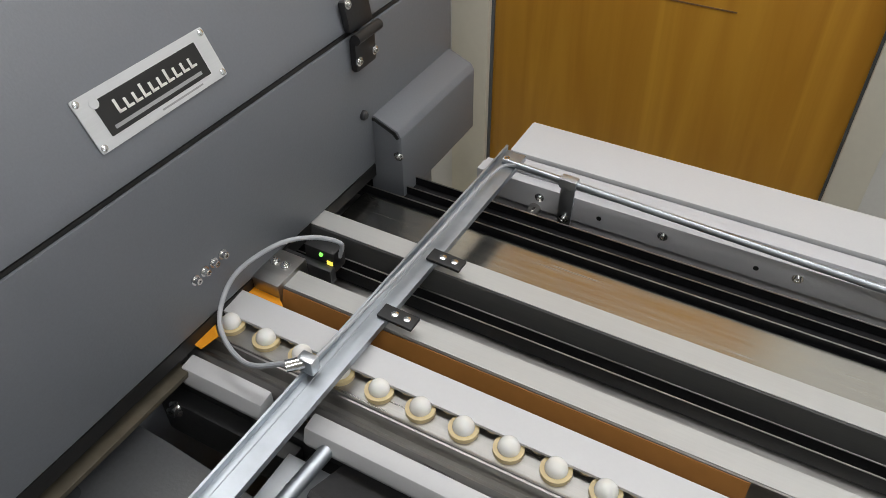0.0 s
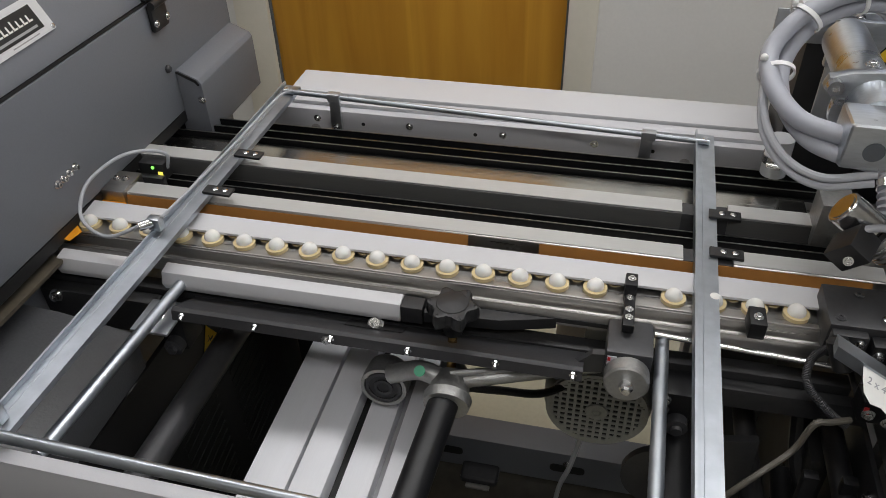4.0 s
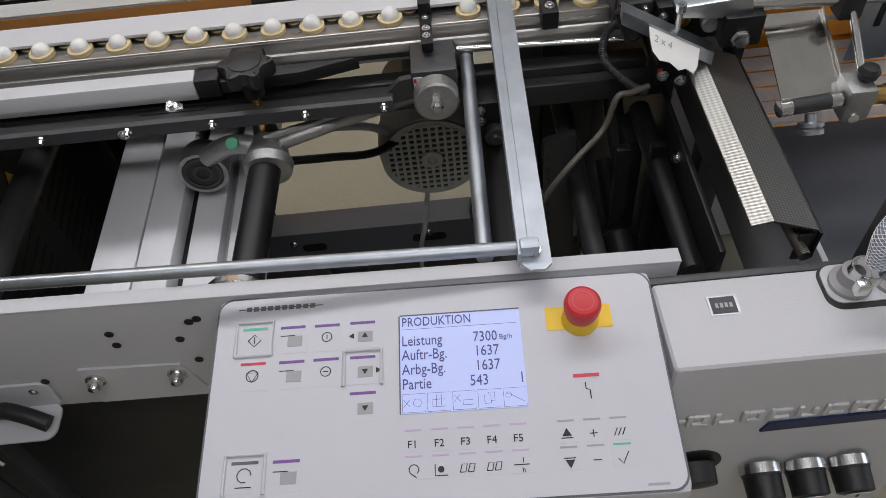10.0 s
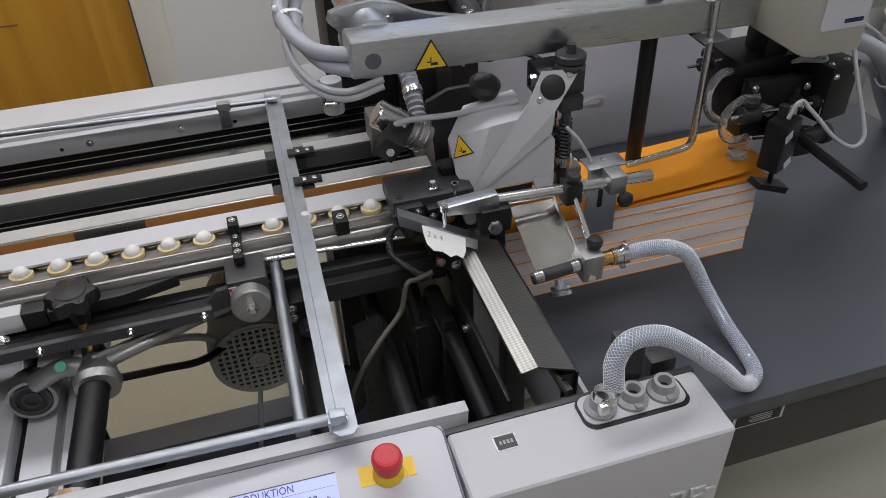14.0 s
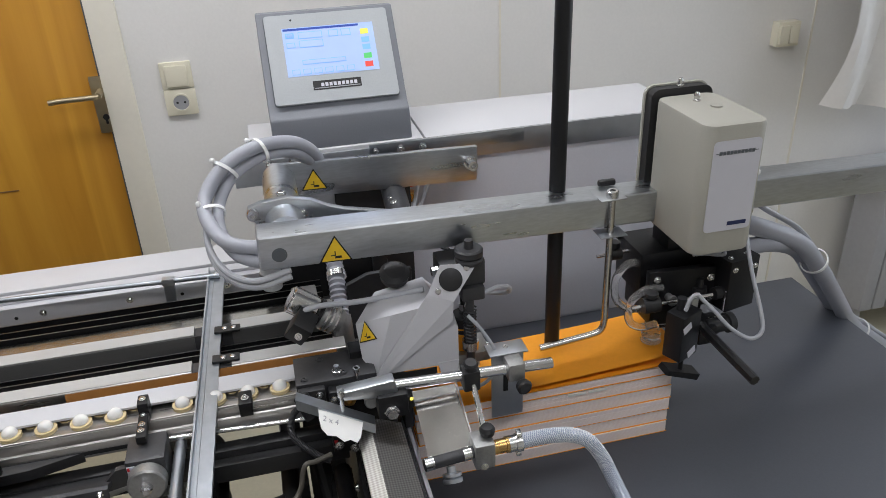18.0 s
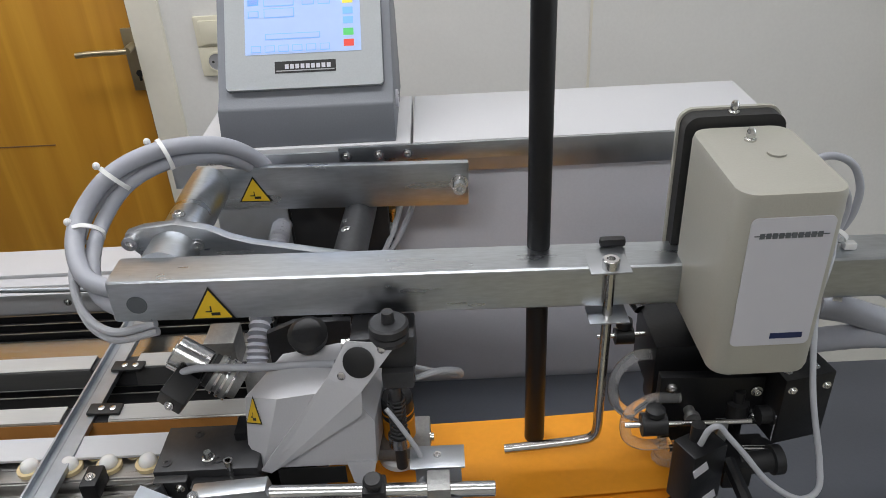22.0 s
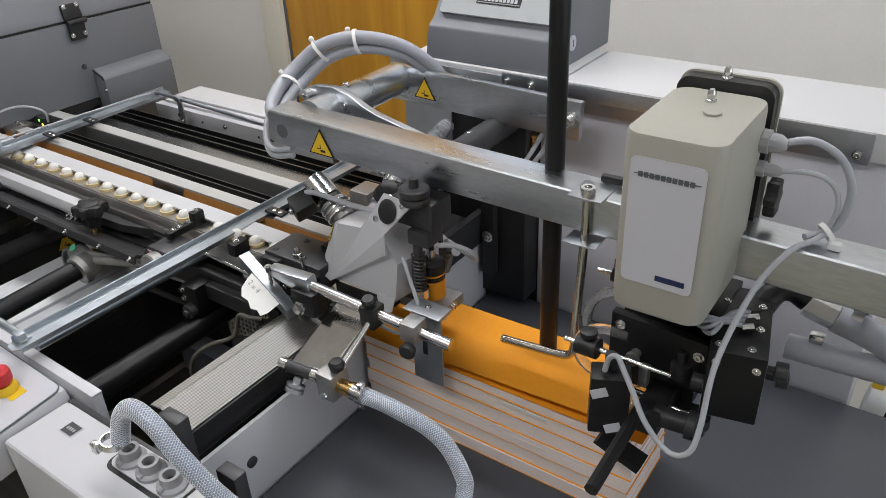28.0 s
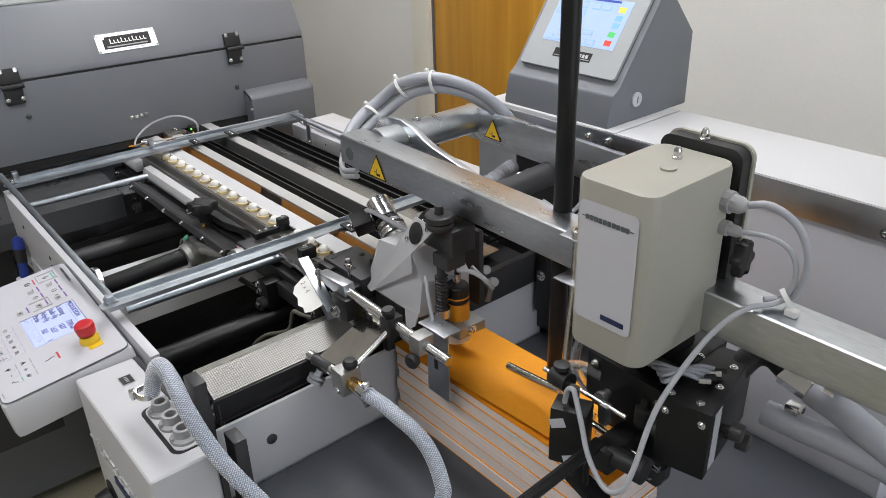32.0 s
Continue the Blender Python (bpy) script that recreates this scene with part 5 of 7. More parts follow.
for k in range(5):
    x0, x1 = lx + lw * (0.012 + 0.2 * k), lx + lw * (0.192 + 0.2 * k)
    y0, y1 = ly + 0.001, ly + lh * 0.19
    b_ = sign_line([(x0, y0), (x0, y1), (x1, y1), (x1, y0), (x0, y0)], "softkey_frame", lcd, LCDINK, 0.0003)
    cx, cy = (x0 + x1) / 2, (y0 + y1) / 2
    sh_ = [[poly_ring(cx + 0.003, cy, 0.0036, 6), [(cx - 0.008, cy - 0.003), (cx - 0.003, cy + 0.003)], [(cx - 0.008, cy + 0.003), (cx - 0.003, cy - 0.003)]],
           [[(cx - 0.005, cy - 0.004), (cx - 0.005, cy + 0.002), (cx + 0.005, cy + 0.002), (cx + 0.005, cy - 0.004), (cx - 0.005, cy - 0.004)], [(cx - 0.002, cy - 0.004), (cx - 0.002, cy + 0.006), (cx + 0.002, cy + 0.006), (cx + 0.002, cy - 0.004)]],
           [[(cx - 0.008, cy - 0.001), (cx - 0.003, cy + 0.005)], [(cx - 0.008, cy + 0.005), (cx - 0.003, cy - 0.001)], [(cx - 0.001, cy - 0.004), (cx - 0.001, cy + 0.0), (cx + 0.007, cy), (cx + 0.007, cy - 0.004), (cx - 0.001, cy - 0.004)]],
           [[(cx - 0.004, cy - 0.004), (cx - 0.004, cy + 0.003), (cx + 0.001, cy + 0.003), (cx + 0.001, cy - 0.004), (cx - 0.004, cy - 0.004)], [(cx - 0.001, cy + 0.003), (cx - 0.001, cy + 0.005), (cx + 0.004, cy + 0.005), (cx + 0.004, cy - 0.002), (cx + 0.001, cy - 0.002)]],
           [[(cx - 0.006, cy + 0.003), (cx - 0.003, cy + 0.002), (cx + 0.007, cy - 0.004)], poly_ring(cx - 0.005, cy + 0.002, 0.0025, 6)]][k]
    for q in sh_:
        sign_line(q, "softkey_symbol", lcd, LCDINK, 0.0003)
ex, ey = 0.824 * PW, 0.765 * PH
pad(0.822, 0.778, 0.054, 0.021, YELLOW, "warning_patch", 0.0013, 0.0004, cp, "yellow patch under the stop button")
es = part("stop_collar", lathe((ex, ey, 0.0013), (0, 0, 1), [(0, 0.0150), (0.005, 0.0150), (0.008, 0.0135), (0.012, 0.0125), (0.012, 0.009)], 32).at(PM), YELLOW, cp, "yellow collar")
part("stop_button", lathe((ex, ey, 0.011), (0, 0, 1), [(0, 0.0088), (0.003, 0.0092), (0.007, 0.0138), (0.017, 0.0150), (0.0220, 0.0143), (0.0238, 0.0118), (0.0243, 0.004)], 36).at(PM), RED, es, "red mushroom stop button")
part("button_arrows", ring((ex, ey, 0.0350), (0, 0, 1), 0.0092, 0.0016, 0.0003, 28).at(PM), REDINK, es)
pad(0.820, 0.508, 0.0205, 0.0028, REDINK, "colour_bar", 0.0014, 0.0003)
sign_line([(0.816 * PW, 0.478 * PH), (0.816 * PW, 0.45 * PH), (0.824 * PW, 0.443 * PH), (0.824 * PW, 0.405 * PH)], "fault_symbol", foil)
# maker's logo as plain bars
for k in range(10):
    u = 0.0795 + k * 0.0163
    pad(u, 0.927, 0.0044, 0.0042, INKGREY, "logo_bar", 0.0014, 0.0003)
pad(0.1525, 0.927, 0.073, 0.0009, INKGREY, "logo_line", 0.0014, 0.0002)
pad(0.93, 0.045, 0.016, 0.0018, KEYGREY, "small_print", 0.0014, 0.0002)

# ---- white air box right of the panel ----
site((-0.003, 0.008, -0.017))
ab = thing("air_box", "white sheet-metal air box with hose ports and gauges", "machine cover", (0.25, -0.06, 0.5))
part("housing", box(0.107, 0.392, -0.106, -0.020, 0.50, 0.942, 0.006, 3), WHITE, ab)
part("grey_edge", box(0.106, 0.394, -0.0198, -0.012, 0.80, 0.940, 0.001), GRAPH, ab)
wn = part("counter_window", box(0.149, 0.174, -0.0585, -0.0395, 0.9421, 0.9428), ZINCD, ab, "small counter window in a metal rim")
part("counter", box(0.151, 0.172, -0.0572, -0.0408, 0.9428, 0.9432), GRAPH, wn)
for k in range(4):
    part("counter_digit", box(0.1545 + 0.004 * k, 0.157 + 0.004 * k, -0.0515, -0.0470, 0.9432, 0.9434), KEYGREY, wn)
pp = part("port_recess", prism([(p[0] + 0.307, p[1] - 0.041) for p in rounded(0.122, 0.046, 0.014)], "z", 0.9421, 0.9426), INK, ab, "black recess of the hose ports")
part("port_plate", prism([(p[0] + 0.307, p[1] - 0.039) for p in rounded(0.116, 0.039, 0.012)], "z", 0.9427, 0.9440), WHITE, pp)
for x in (0.270, 0.3065, 0.343):
    po = part("hose_port", lathe((x, -0.040, 0.944), (0, 0, 1), [(0, 0.0175), (0.004, 0.0175), (0.007, 0.0125), (0.018, 0.0115), (0.018, 0.0075), (0.006, 0.0070)], 24), KEYGREY, ab, "grey plastic hose port")
    part("port_bore", cyl((x, -0.040, 0.950), (x, -0.040, 0.951), 0.0072), INK, po)
    part("port_lug", box(x - 0.004, x + 0.004, -0.058, -0.050, 0.944, 0.953, 0.002), KEYGREY, po)
for k in range(10):
    x = 0.132 + k * 0.0245
    bars = box(x, x + 0.0048, -0.1090, -0.1061, 0.838, 0.858, 0.001) + box(x + 0.005, x + 0.019, -0.1090, -0.1061, 0.8385, 0.8425, 0.001)
    if k % 3 != 1:
        bars = bars + box(x + 0.005, x + 0.019, -0.1090, -0.1061, 0.8535, 0.8575, 0.001)
    if k % 2 == 0:
        bars = bars + box(x + 0.0142, x + 0.019, -0.1090, -0.1061, 0.8427, 0.8533, 0.001)
    part("logo_bar", bars, ALU, ab, "raised silver logo shape")
for a, b in ((0.118, 0.1315), (0.372, 0.384)):
    part("logo_line", box(a, b, -0.1085, -0.1061, 0.8465, 0.8505, 0.001), ALU, ab)
part("blue_mark", prism([(0.205, 0.814), (0.210, 0.830), (0.352, 0.834), (0.349, 0.820)], "y", -0.1086, -0.1061), NAVY, ab, "dark blue script mark")
for x in (0.226, 0.270, 0.314):
    gk = part("gauge_knob", lathe((x, -0.106, 0.728), (0, -1, -0.25), [(0, 0.0195), (0.012, 0.0195), (0.0125, 0.0188), (0.034, 0.0180), (0.035, 0.016)], 28), RUBBER, ab, "black gauge knob with a silver ring")
    part("knob_ring", ring((x, -0.106, 0.728), (0, -1, -0.25), 0.0208, 0.003, 0.010, 28), CHROME, gk)
    part("knob_face", lathe((x, -0.1412, 0.7193), (0, -1, -0.25), [(0, 0.0125), (0.0008, 0.0125)], 24), LABEL, gk)
    part("pointer", box(x - 0.001, x + 0.001, -0.1432, -0.1424, 0.716, 0.726), INK, gk)
part("round_opening", cyl((0.155, -0.1075, 0.75), (0.155, -0.1061, 0.75), 0.028, 28), INK, ab)
part("black_plug", lathe((0.155, -0.1075, 0.745), (0, -1, -0.2), [(0, 0.022), (0.02, 0.021), (0.022, 0.008)], 24), RUBBER, ab)

# ---- sheet tray and side wall ----
site((-0.004, -0.004, 0.005))
tr = thing("sheet_tray", "embossed steel sheet slide between panel and pile", "sheet slide", (0.245, 0.16, 0.86))
# one bent sheet: the slope's shade and the lip's light are in the colours
part("slide", prism([(0.2305, 0.9262), (0.276, 0.9070), (0.276, 0.862), (0.2745, 0.862), (0.2745, 0.9050), (0.2305, 0.9238)], "y", 0.043, 0.300), MESHDK, tr, "embossed steel sheet coloured dark for its slope")
part("slide_lip", prism([(0.2100, 0.9200), (0.2105, 0.9228), (0.2300, 0.9266), (0.2300, 0.9240)], "y", 0.043, 0.300), MESHST, tr, "embossed steel lip coloured bright for its angle to the light")
part("side_flange", box(0.2765, 0.280, 0.040, 0.335, 0.868, 0.9055, 0.001), BLACK, tr)
part("end_bracket", box(0.262, 0.2822, 0.0445, 0.047, 0.862, 0.898, 0.001), GRAPH, tr)
part("spring_rod", cyl((0.265, 0.030, 0.885), (0.245, 0.29, 0.885), 0.006), KNURL, tr)
sw = thing("feeder_side_wall", "white sheet-metal side wall of the feeder table", "side wall", (0.29, 0.3, 0.7))
part("wall_sheet", box(0.2885, 0.2945, 0.020, 0.70, 0.700, 0.868, 0.001), WHITE, sw)
part("black_bar", box(0.286, 0.300, 0.33, 0.70, 0.8682, 0.930, 0.002), GRAPH, sw, "dark perforated bar")
hp = part("hole_plug", lathe((0.2945, 0.111, 0.810), (1, 0, 0), [(0, 0.0085), (0.002, 0.0085), (0.003, 0.006)], 18), GRAPH, sw)
part("slot", box(0.3002, 0.3008, 0.36, 0.39, 0.88, 0.884), LABEL, sw)
for n_, (x0, x1, y0, y1, z0, z1) in enumerate(((0.300, 0.334, 0.000, 0.018, 0.7525, 0.983), (0.358, 0.390, 0.018, 0.036, 0.7525, 0.914))):
    solo("stop_post", prism([(x0, y0), (x1, y0), (x1, y1), (x0, y1)], "z", z0, z1, 0.002), GRAPH, "dark grey square stop post beside the tray", "post", "stop posts")
solo("post_bolt", capscrew((0.392, 0.027, 0.80), (1, 0, 0), 0.008, 0.01), CHROME, "bright bolt in the stop post", "bolt")

# ---- feeder table and paper pile ----
site()
ft = thing("feeder_table", "wide anthracite feeder table with a dark front apron", "table", (0.8, 0.36, 0.0))
part("tabletop", prism([(0.2952, 0.004), (0.405, 0.004), (0.412, 0.044), (1.245, 0.044), (1.245, 0.722), (0.2952, 0.722)], "z", 0.722, 0.7515, 0.003), TABLE, ft)
part("apron", box(0.40, 1.235, 0.052, 0.064, 0.60, 0.7215, 0.002), GRAPH, ft)
sg = part("sign_plate", box(0.530, 0.612, 0.0505, 0.0518, 0.690, 0.718), LABEL, ft, "black and white notice plate")
part("sign_field", box(0.535, 0.607, 0.0498, 0.0504, 0.693, 0.715), INK, sg)
for k in range(4):
    part("print_bar", box(0.555 + 0.004 * (k % 2), 0.592, 0.0492, 0.0497, 0.710 - 0.004 * k, 0.7117 - 0.004 * k), KEYGREY, sg)
for x in (0.45, 1.18):
    for y in (0.06, 0.66):
        part("leg", box(x - 0.025, x + 0.025, y - 0.025, y + 0.025, 0.0, 0.722, 0.003), GRAPH, ft)
pile = thing("paper_pile", "pile of printed sheets with orange dividers", "paper pile", (0.51, 0.40, 0.7525))
zz = 0.7525
rng = random.Random(4)
for k, h in enumerate((0.020, 0.024, 0.021, 0.025, 0.022, 0.014)):
    dx, dy = rng.uniform(-0.002, 0.002), rng.uniform(-0.0015, 0.0015)
    part("orange_divider", box(0.3012 + dx, 0.7265 + dx, 0.3366 + dy, 0.469 + dy, zz, zz + 0.0006), ORANGE, pile, "orange cover sheet")
    for m_ in range(3):
        e = rng.uniform(-0.0012, 0.0012)
        part("sheet_block", box(0.302 + dx + e, 0.7255 + dx + e, 0.338 + dy + e, 0.468 + dy, zz + 0.0007 + m_ * h / 3, zz + 0.0011 + (m_ + 1) * h / 3 - (0.0005 if m_ == 1 else 0)), EDGES, pile)
    zz += h + 0.0013


def sheet(x0, x1, y0, y1, z, rise, bow, name, label):
    """A paper sheet that curls up towards its far right corner."""
    nx, ny = 28, 8
    v, f = [], []
    for j in range(ny + 1):
        for i in range(nx + 1):
            s, t = i / nx, j / ny
            v.append(Vector((x0 + (x1 - x0) * s, y0 + (y1 - y0) * t, z + rise * s ** 2.2 * (1 - 0.3 * t) + bow * math.sin(math.pi * s) * (1 - t))))
    n = len(v)
    v += [p - Vector((0, 0, 0.0008)) for p in v]
    for j in range(ny):
        for i in range(nx):
            a = j * (nx + 1) + i
            f += [(a, a + 1, a + nx + 2, a + nx + 1), (n + a + nx + 1, n + a + nx + 2, n + a + 1, n + a)]
    return solo(name, Geo(v, f), ORANGE, label, "paper sheet", "top sheets of the pile")


sheet(0.300, 0.738, 0.3355, 0.470, zz + 0.0012, 0.006, -0.0003, "orange_sheet", "orange cover sheet on top of the pile")
sheet(0.305, 0.742, 0.3365, 0.474, zz + 0.0036, 0.022, 0.004, "orange_sheet", "lifted orange cover sheet curling on the pile")
for x in (0.545, 0.58):
    part("paper_tab", box(x, x + 0.03, 0.3355, 0.3378, zz - 0.022, zz - 0.018), PAPER, pile)

# ---- back cabinet with the touch panel ----
site((-0.020, -0.030, 0.014))
bc = thing("rear_cabinet", "white rear machine cabinet with galvanised front strip", "cabinet", (0.5, 0.83, 0.0))
part("top_panel", box(0.13, 0.4345, 0.752, 0.940, 1.140, 1.1665, 0.003), OFFWHITE, bc, "white top panel")
part("top_panel", box(0.4375, 0.945, 0.752, 0.940, 1.125, 1.1665, 0.004), OFFWHITE, bc, "white top panel")
part("body", box(0.40, 0.940, 0.762, 0.935, 0.0, 1.125, 0.003), LILAC, bc, "pale grey painted front")
stp = part("galvanised_strip", box(0.335, 0.887, 0.7475, 0.7512, 1.122, 1.1655, 0.001), ZINCD, bc, "galvanised front strip")
part("strip_foot", box(0.335, 0.62, 0.7435, 0.7473, 1.142, 1.1665, 0.001), ZINC, bc)
for x in (0.16, 0.20, 0.345, 0.39, 0.43, 0.872):
    part("screw", capscrew((x, 0.7435, 1.154 if x < 0.8 else 1.136), (0, -1, 0), 0.0045, 0.005), CHROME, bc)
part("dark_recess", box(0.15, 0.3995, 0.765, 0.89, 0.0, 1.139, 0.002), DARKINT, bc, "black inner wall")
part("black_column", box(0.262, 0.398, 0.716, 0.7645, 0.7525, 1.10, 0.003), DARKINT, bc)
part("black_post", box(0.318, 0.345, 0.700, 0.7158, 0.80, 0.98, 0.003), DARK, bc)
part("screw", capscrew((0.332, 0.70, 0.88), (0, -1, 0), 0.007, 0.006), CHROME, bc)
part("bracket_plate", box(0.165, 0.262, 0.700, 0.704, 1.02, 1.115, 0.001), ZINCD, bc)
part("dark_bracket", box(0.10, 0.34, 0.747, 0.7515, 1.115, 1.160, 0.001), ZINCD, bc)
part("rear_roller", cyl((0.365, 0.72, 1.098), (0.352, 0.53, 1.085), 0.021, 20), GRAPH, bc, "dark grey steel tube")
for dy in (0.0, 0.022):
    part("roller_screw", capscrew((0.352, 0.64 - dy, 1.109), (-0.2, 0, 1), 0.005, 0.002), CHROME, bc)
part("red_fuse", cyl((0.402, 0.735, 1.085), (0.402, 0.735, 1.098), 0.007) + cyl((0.402, 0.735, 1.098), (0.402, 0.735, 1.13), 0.003), RED, bc, "small red valve")
part("brass_valve", cyl((0.402, 0.735, 1.055), (0.402, 0.735, 1.075), 0.006), BRASS, bc)
for i, pts in enumerate(([(0.40, 0.735, 1.05), (0.385, 0.73, 1.02), (0.36, 0.72, 1.01), (0.33, 0.70, 1.03)], [(0.44, 0.74, 1.10), (0.425, 0.735, 1.06), (0.40, 0.72, 1.02), (0.36, 0.69, 0.99)], [(0.42, 0.745, 1.09), (0.40, 0.72, 1.04), (0.375, 0.69, 1.0)])):
    solo("rear_cable", tube(pts, 0.004, 8), CABLE if i else TIE, "thin grey cable in the dark recess", "cable", "cables in the rear recess")

site((0.001, -0.028, 0.013), about=(0.29, 0.82, 1.167), size=(1, 0.97, 0.97))
hm = thing("touch_panel", "grey desk housing with a lit touch screen", "touch panel", (0.27, 0.83, 1.167))
HP = [(0.755, 1.167), (0.755, 1.176), (0.765, 1.222), (0.782, 1.234), (0.890, 1.384), (0.905, 1.384), (0.985, 1.30), (0.985, 1.167)]
part("housing", prism(HP, "x", 0.152, 0.394, 0.003), GREY, hm, "grey powder-coated housing")
HA = math.atan2(1.384 - 1.234, 0.890 - 0.782)
HMM = Matrix.Translation((0.273, 0.782, 1.234)) @ Matrix.Rotation(HA, 4, "X")
fm = part("bezel", prism([(p[0], p[1] + 0.092) for p in rounded(0.216, 0.168, 0.006)], "z", 0.0003, 0.007).at(HMM), GREYTOP, hm, "light grey screen bezel")
part("bezel_gap", prism([(p[0], p[1] + 0.092) for p in rounded(0.219, 0.171, 0.007)], "z", 0.0001, 0.001).at(HMM), INKGREY, hm)
sc = part("screen", box(-0.080, 0.080, 0.058, 0.150, 0.0071, 0.0076).at(HMM), SCREEN2, hm, "lit pale blue touch screen")


def tile(x, y, w, h, material, name="screen_key"):
    part(name, box(x, x + w, y, y + h, 0.0077, 0.0080).at(HMM), material, sc)


tile(-0.078, 0.1445, 0.132, 0.004, SCRDARK, "title_bar")
tile(-0.075, 0.130, 0.015, 0.010, SCRBLUE)
tile(-0.0735, 0.1315, 0.012, 0.007, SCREEN2)
for a, b, w, h in ((-0.053, 0.128, 0.042, 0.013), (0.000, 0.128, 0.017, 0.013), (0.022, 0.128, 0.017, 0.013), (-0.053, 0.111, 0.042, 0.014), (-0.075, 0.112, 0.015, 0.010), (-0.052, 0.079, 0.076, 0.009)):
    tile(a, b, w, h, SCRBLUE)
    part("key_face", box(a + 0.0012, a + w - 0.0012, b + 0.0012, b + h - 0.0012, 0.0081, 0.0083).at(HMM), SCREEN2, sc)
for k in range(6):
    tile(-0.072 + 0.019 * k, 0.061, 0.014, 0.010, SCRBLUE)
    part("key_face", box(-0.071 + 0.019 * k, -0.059 + 0.019 * k, 0.062, 0.070, 0.0081, 0.0083).at(HMM), SCREEN2, sc)
for y, c in ((0.128, SCRYEL), (0.112, SCRBLUE), (0.098, SCRBLUE), (0.081, SCRGREEN), (0.065, SCRRED)):
    tile(0.056, y, 0.014, 0.010, c)
lb = part("maker_label", box(-0.040, 0.044, 0.030, 0.047, 0.0071, 0.0076).at(HMM), INK, fm, "black maker's label")
for k in range(9):
    part("logo_bar", box(-0.026 + 0.0072 * k, -0.0208 + 0.0072 * k, 0.036, 0.0425, 0.0077, 0.0079).at(HMM), LABEL, lb)
part("small_print", box(-0.038, 0.042, 0.0325, 0.034, 0.0077, 0.0079).at(HMM), KEYGREY, lb)
part("lock", lathe((0.394, 0.83, 1.205), (1, 0, 0), [(0, 0.013), (0.003, 0.013), (0.004, 0.010)], 20), LABEL, hm, "round white lock")
part("lock_slot", box(0.3978, 0.3984, 0.829, 0.831, 1.199, 1.211), INK, hm)
part("pinhole", cyl((-0.062, 0.165, 0.0068), (-0.062, 0.165, 0.0074), 0.002).at(HMM), INK, hm)

# ---- swing arm ----
site((0.0, -0.017, 0.002), (0, 1.7, 1.0), (0.30, 0.405, 1.155))
am = thing("swing_boom", "galvanised swing arm with long square beam", "machine arm", (0.5, 0.55, 1.1))
bmn = part("beam", box(0.110, 1.60, 0.406, 0.456, 1.130, 1.180, 0.005, 3), ZINC, am, "long galvanised square tube")
part("beam_hole", ring((0.138, 0.4055, 1.152), (0, 1, 0), 0.0105, 0.002, 0.002, 20) + cyl((0.138, 0.4058, 1.152), (0.138, 0.4054, 1.152), 0.0085, 18), INKGREY, bmn)
XZ = Matrix(((1, 0, 0, 0), (0, 0, -1, 0), (0, 1, 0, 0), (0, 0, 0, 1)))
warning_sign(bmn, Matrix.Translation((0.213, 0.4058, 1.132)) @ XZ, 0.046)
site((-0.004, -0.023, 0.011), (0, 1.6, 0), (0.35, 0.668, 1.143))
a1 = part("rear_arm", box(0.140, 0.495, 0.668, 0.680, 1.112, 1.174, 0.003), ZINC, am, "galvanised flat rear arm")
warning_sign(a1, Matrix.Translation((0.213, 0.6678, 1.125)) @ XZ, 0.043)
part("arm_bolt", lathe((0.482, 0.668, 1.146), (0, -1, 0), [(0, 0.012), (0.002, 0.012), (0.0021, 0.0085), (0.020, 0.0085), (0.020, 0.004), (0.012, 0.004)], 18), CHROME, a1)
site((0.002, -0.022, 0.009))
part("pivot_tube", cyl((0.150, 0.457, 1.155), (0.150, 0.668, 1.157), 0.0265, 32), ZINC, am, "thick galvanised pivot tube")
part("end_boss", cyl((0.150, 0.455, 1.1555), (0.150, 0.500, 1.1555), 0.0285, 32), ZINC, am)
site((-0.005, -0.022, -0.004))
lev = [(0.128, 1.202), (0.108, 1.196), (0.104, 1.184), (0.112, 1.176)] + [(0.150 + 0.033 * math.cos(radians(a)), 1.156 + 0.033 * math.sin(radians(a))) for a in range(160, 300, 14)] + [(0.22, 1.132), (0.40, 1.128), (0.42, 1.138), (0.245, 1.176), (0.222, 1.184), (0.198, 1.197), (0.165, 1.205)]
part("cam_lever", prism(lev, "y", 0.500, 0.513, 0.0015), ZINC, am, "galvanised cam lever")
part("lever_bolt", lathe((0.114, 0.500, 1.188), (0, -1, 0), [(0, 0.0085), (0.010, 0.0085), (0.010, 0.004), (0.005, 0.004)], 16), CHROME, am)
part("lever_bolt", capscrew((0.185, 0.50, 1.178), (0, -1, 0), 0.005, 0.002), CHROME, am)
site((0.002, -0.022, 0.009))
part("tube_screw", capscrew((0.150, 0.54, 1.183), (0, 0, 1), 0.005, 0.004), CHROME, am)

site()
hoses = [[(0.150, 0.405, 1.150), (0.113, 0.412, 1.160), (0.072, 0.430, 1.166), (0.047, 0.472, 1.182), (0.045, 0.515, 1.203), (0.078, 0.545, 1.236), (0.130, 0.575, 1.250), (0.185, 0.615, 1.235), (0.218, 0.655, 1.195), (0.225, 0.690, 1.15)],
         [(0.150, 0.395, 1.140), (0.115, 0.402, 1.143), (0.082, 0.425, 1.148), (0.062, 0.470, 1.163), (0.062, 0.520, 1.186), (0.088, 0.555, 1.216), (0.135, 0.585, 1.230), (0.185, 0.622, 1.217), (0.210, 0.660, 1.18), (0.215, 0.700, 1.14)]]
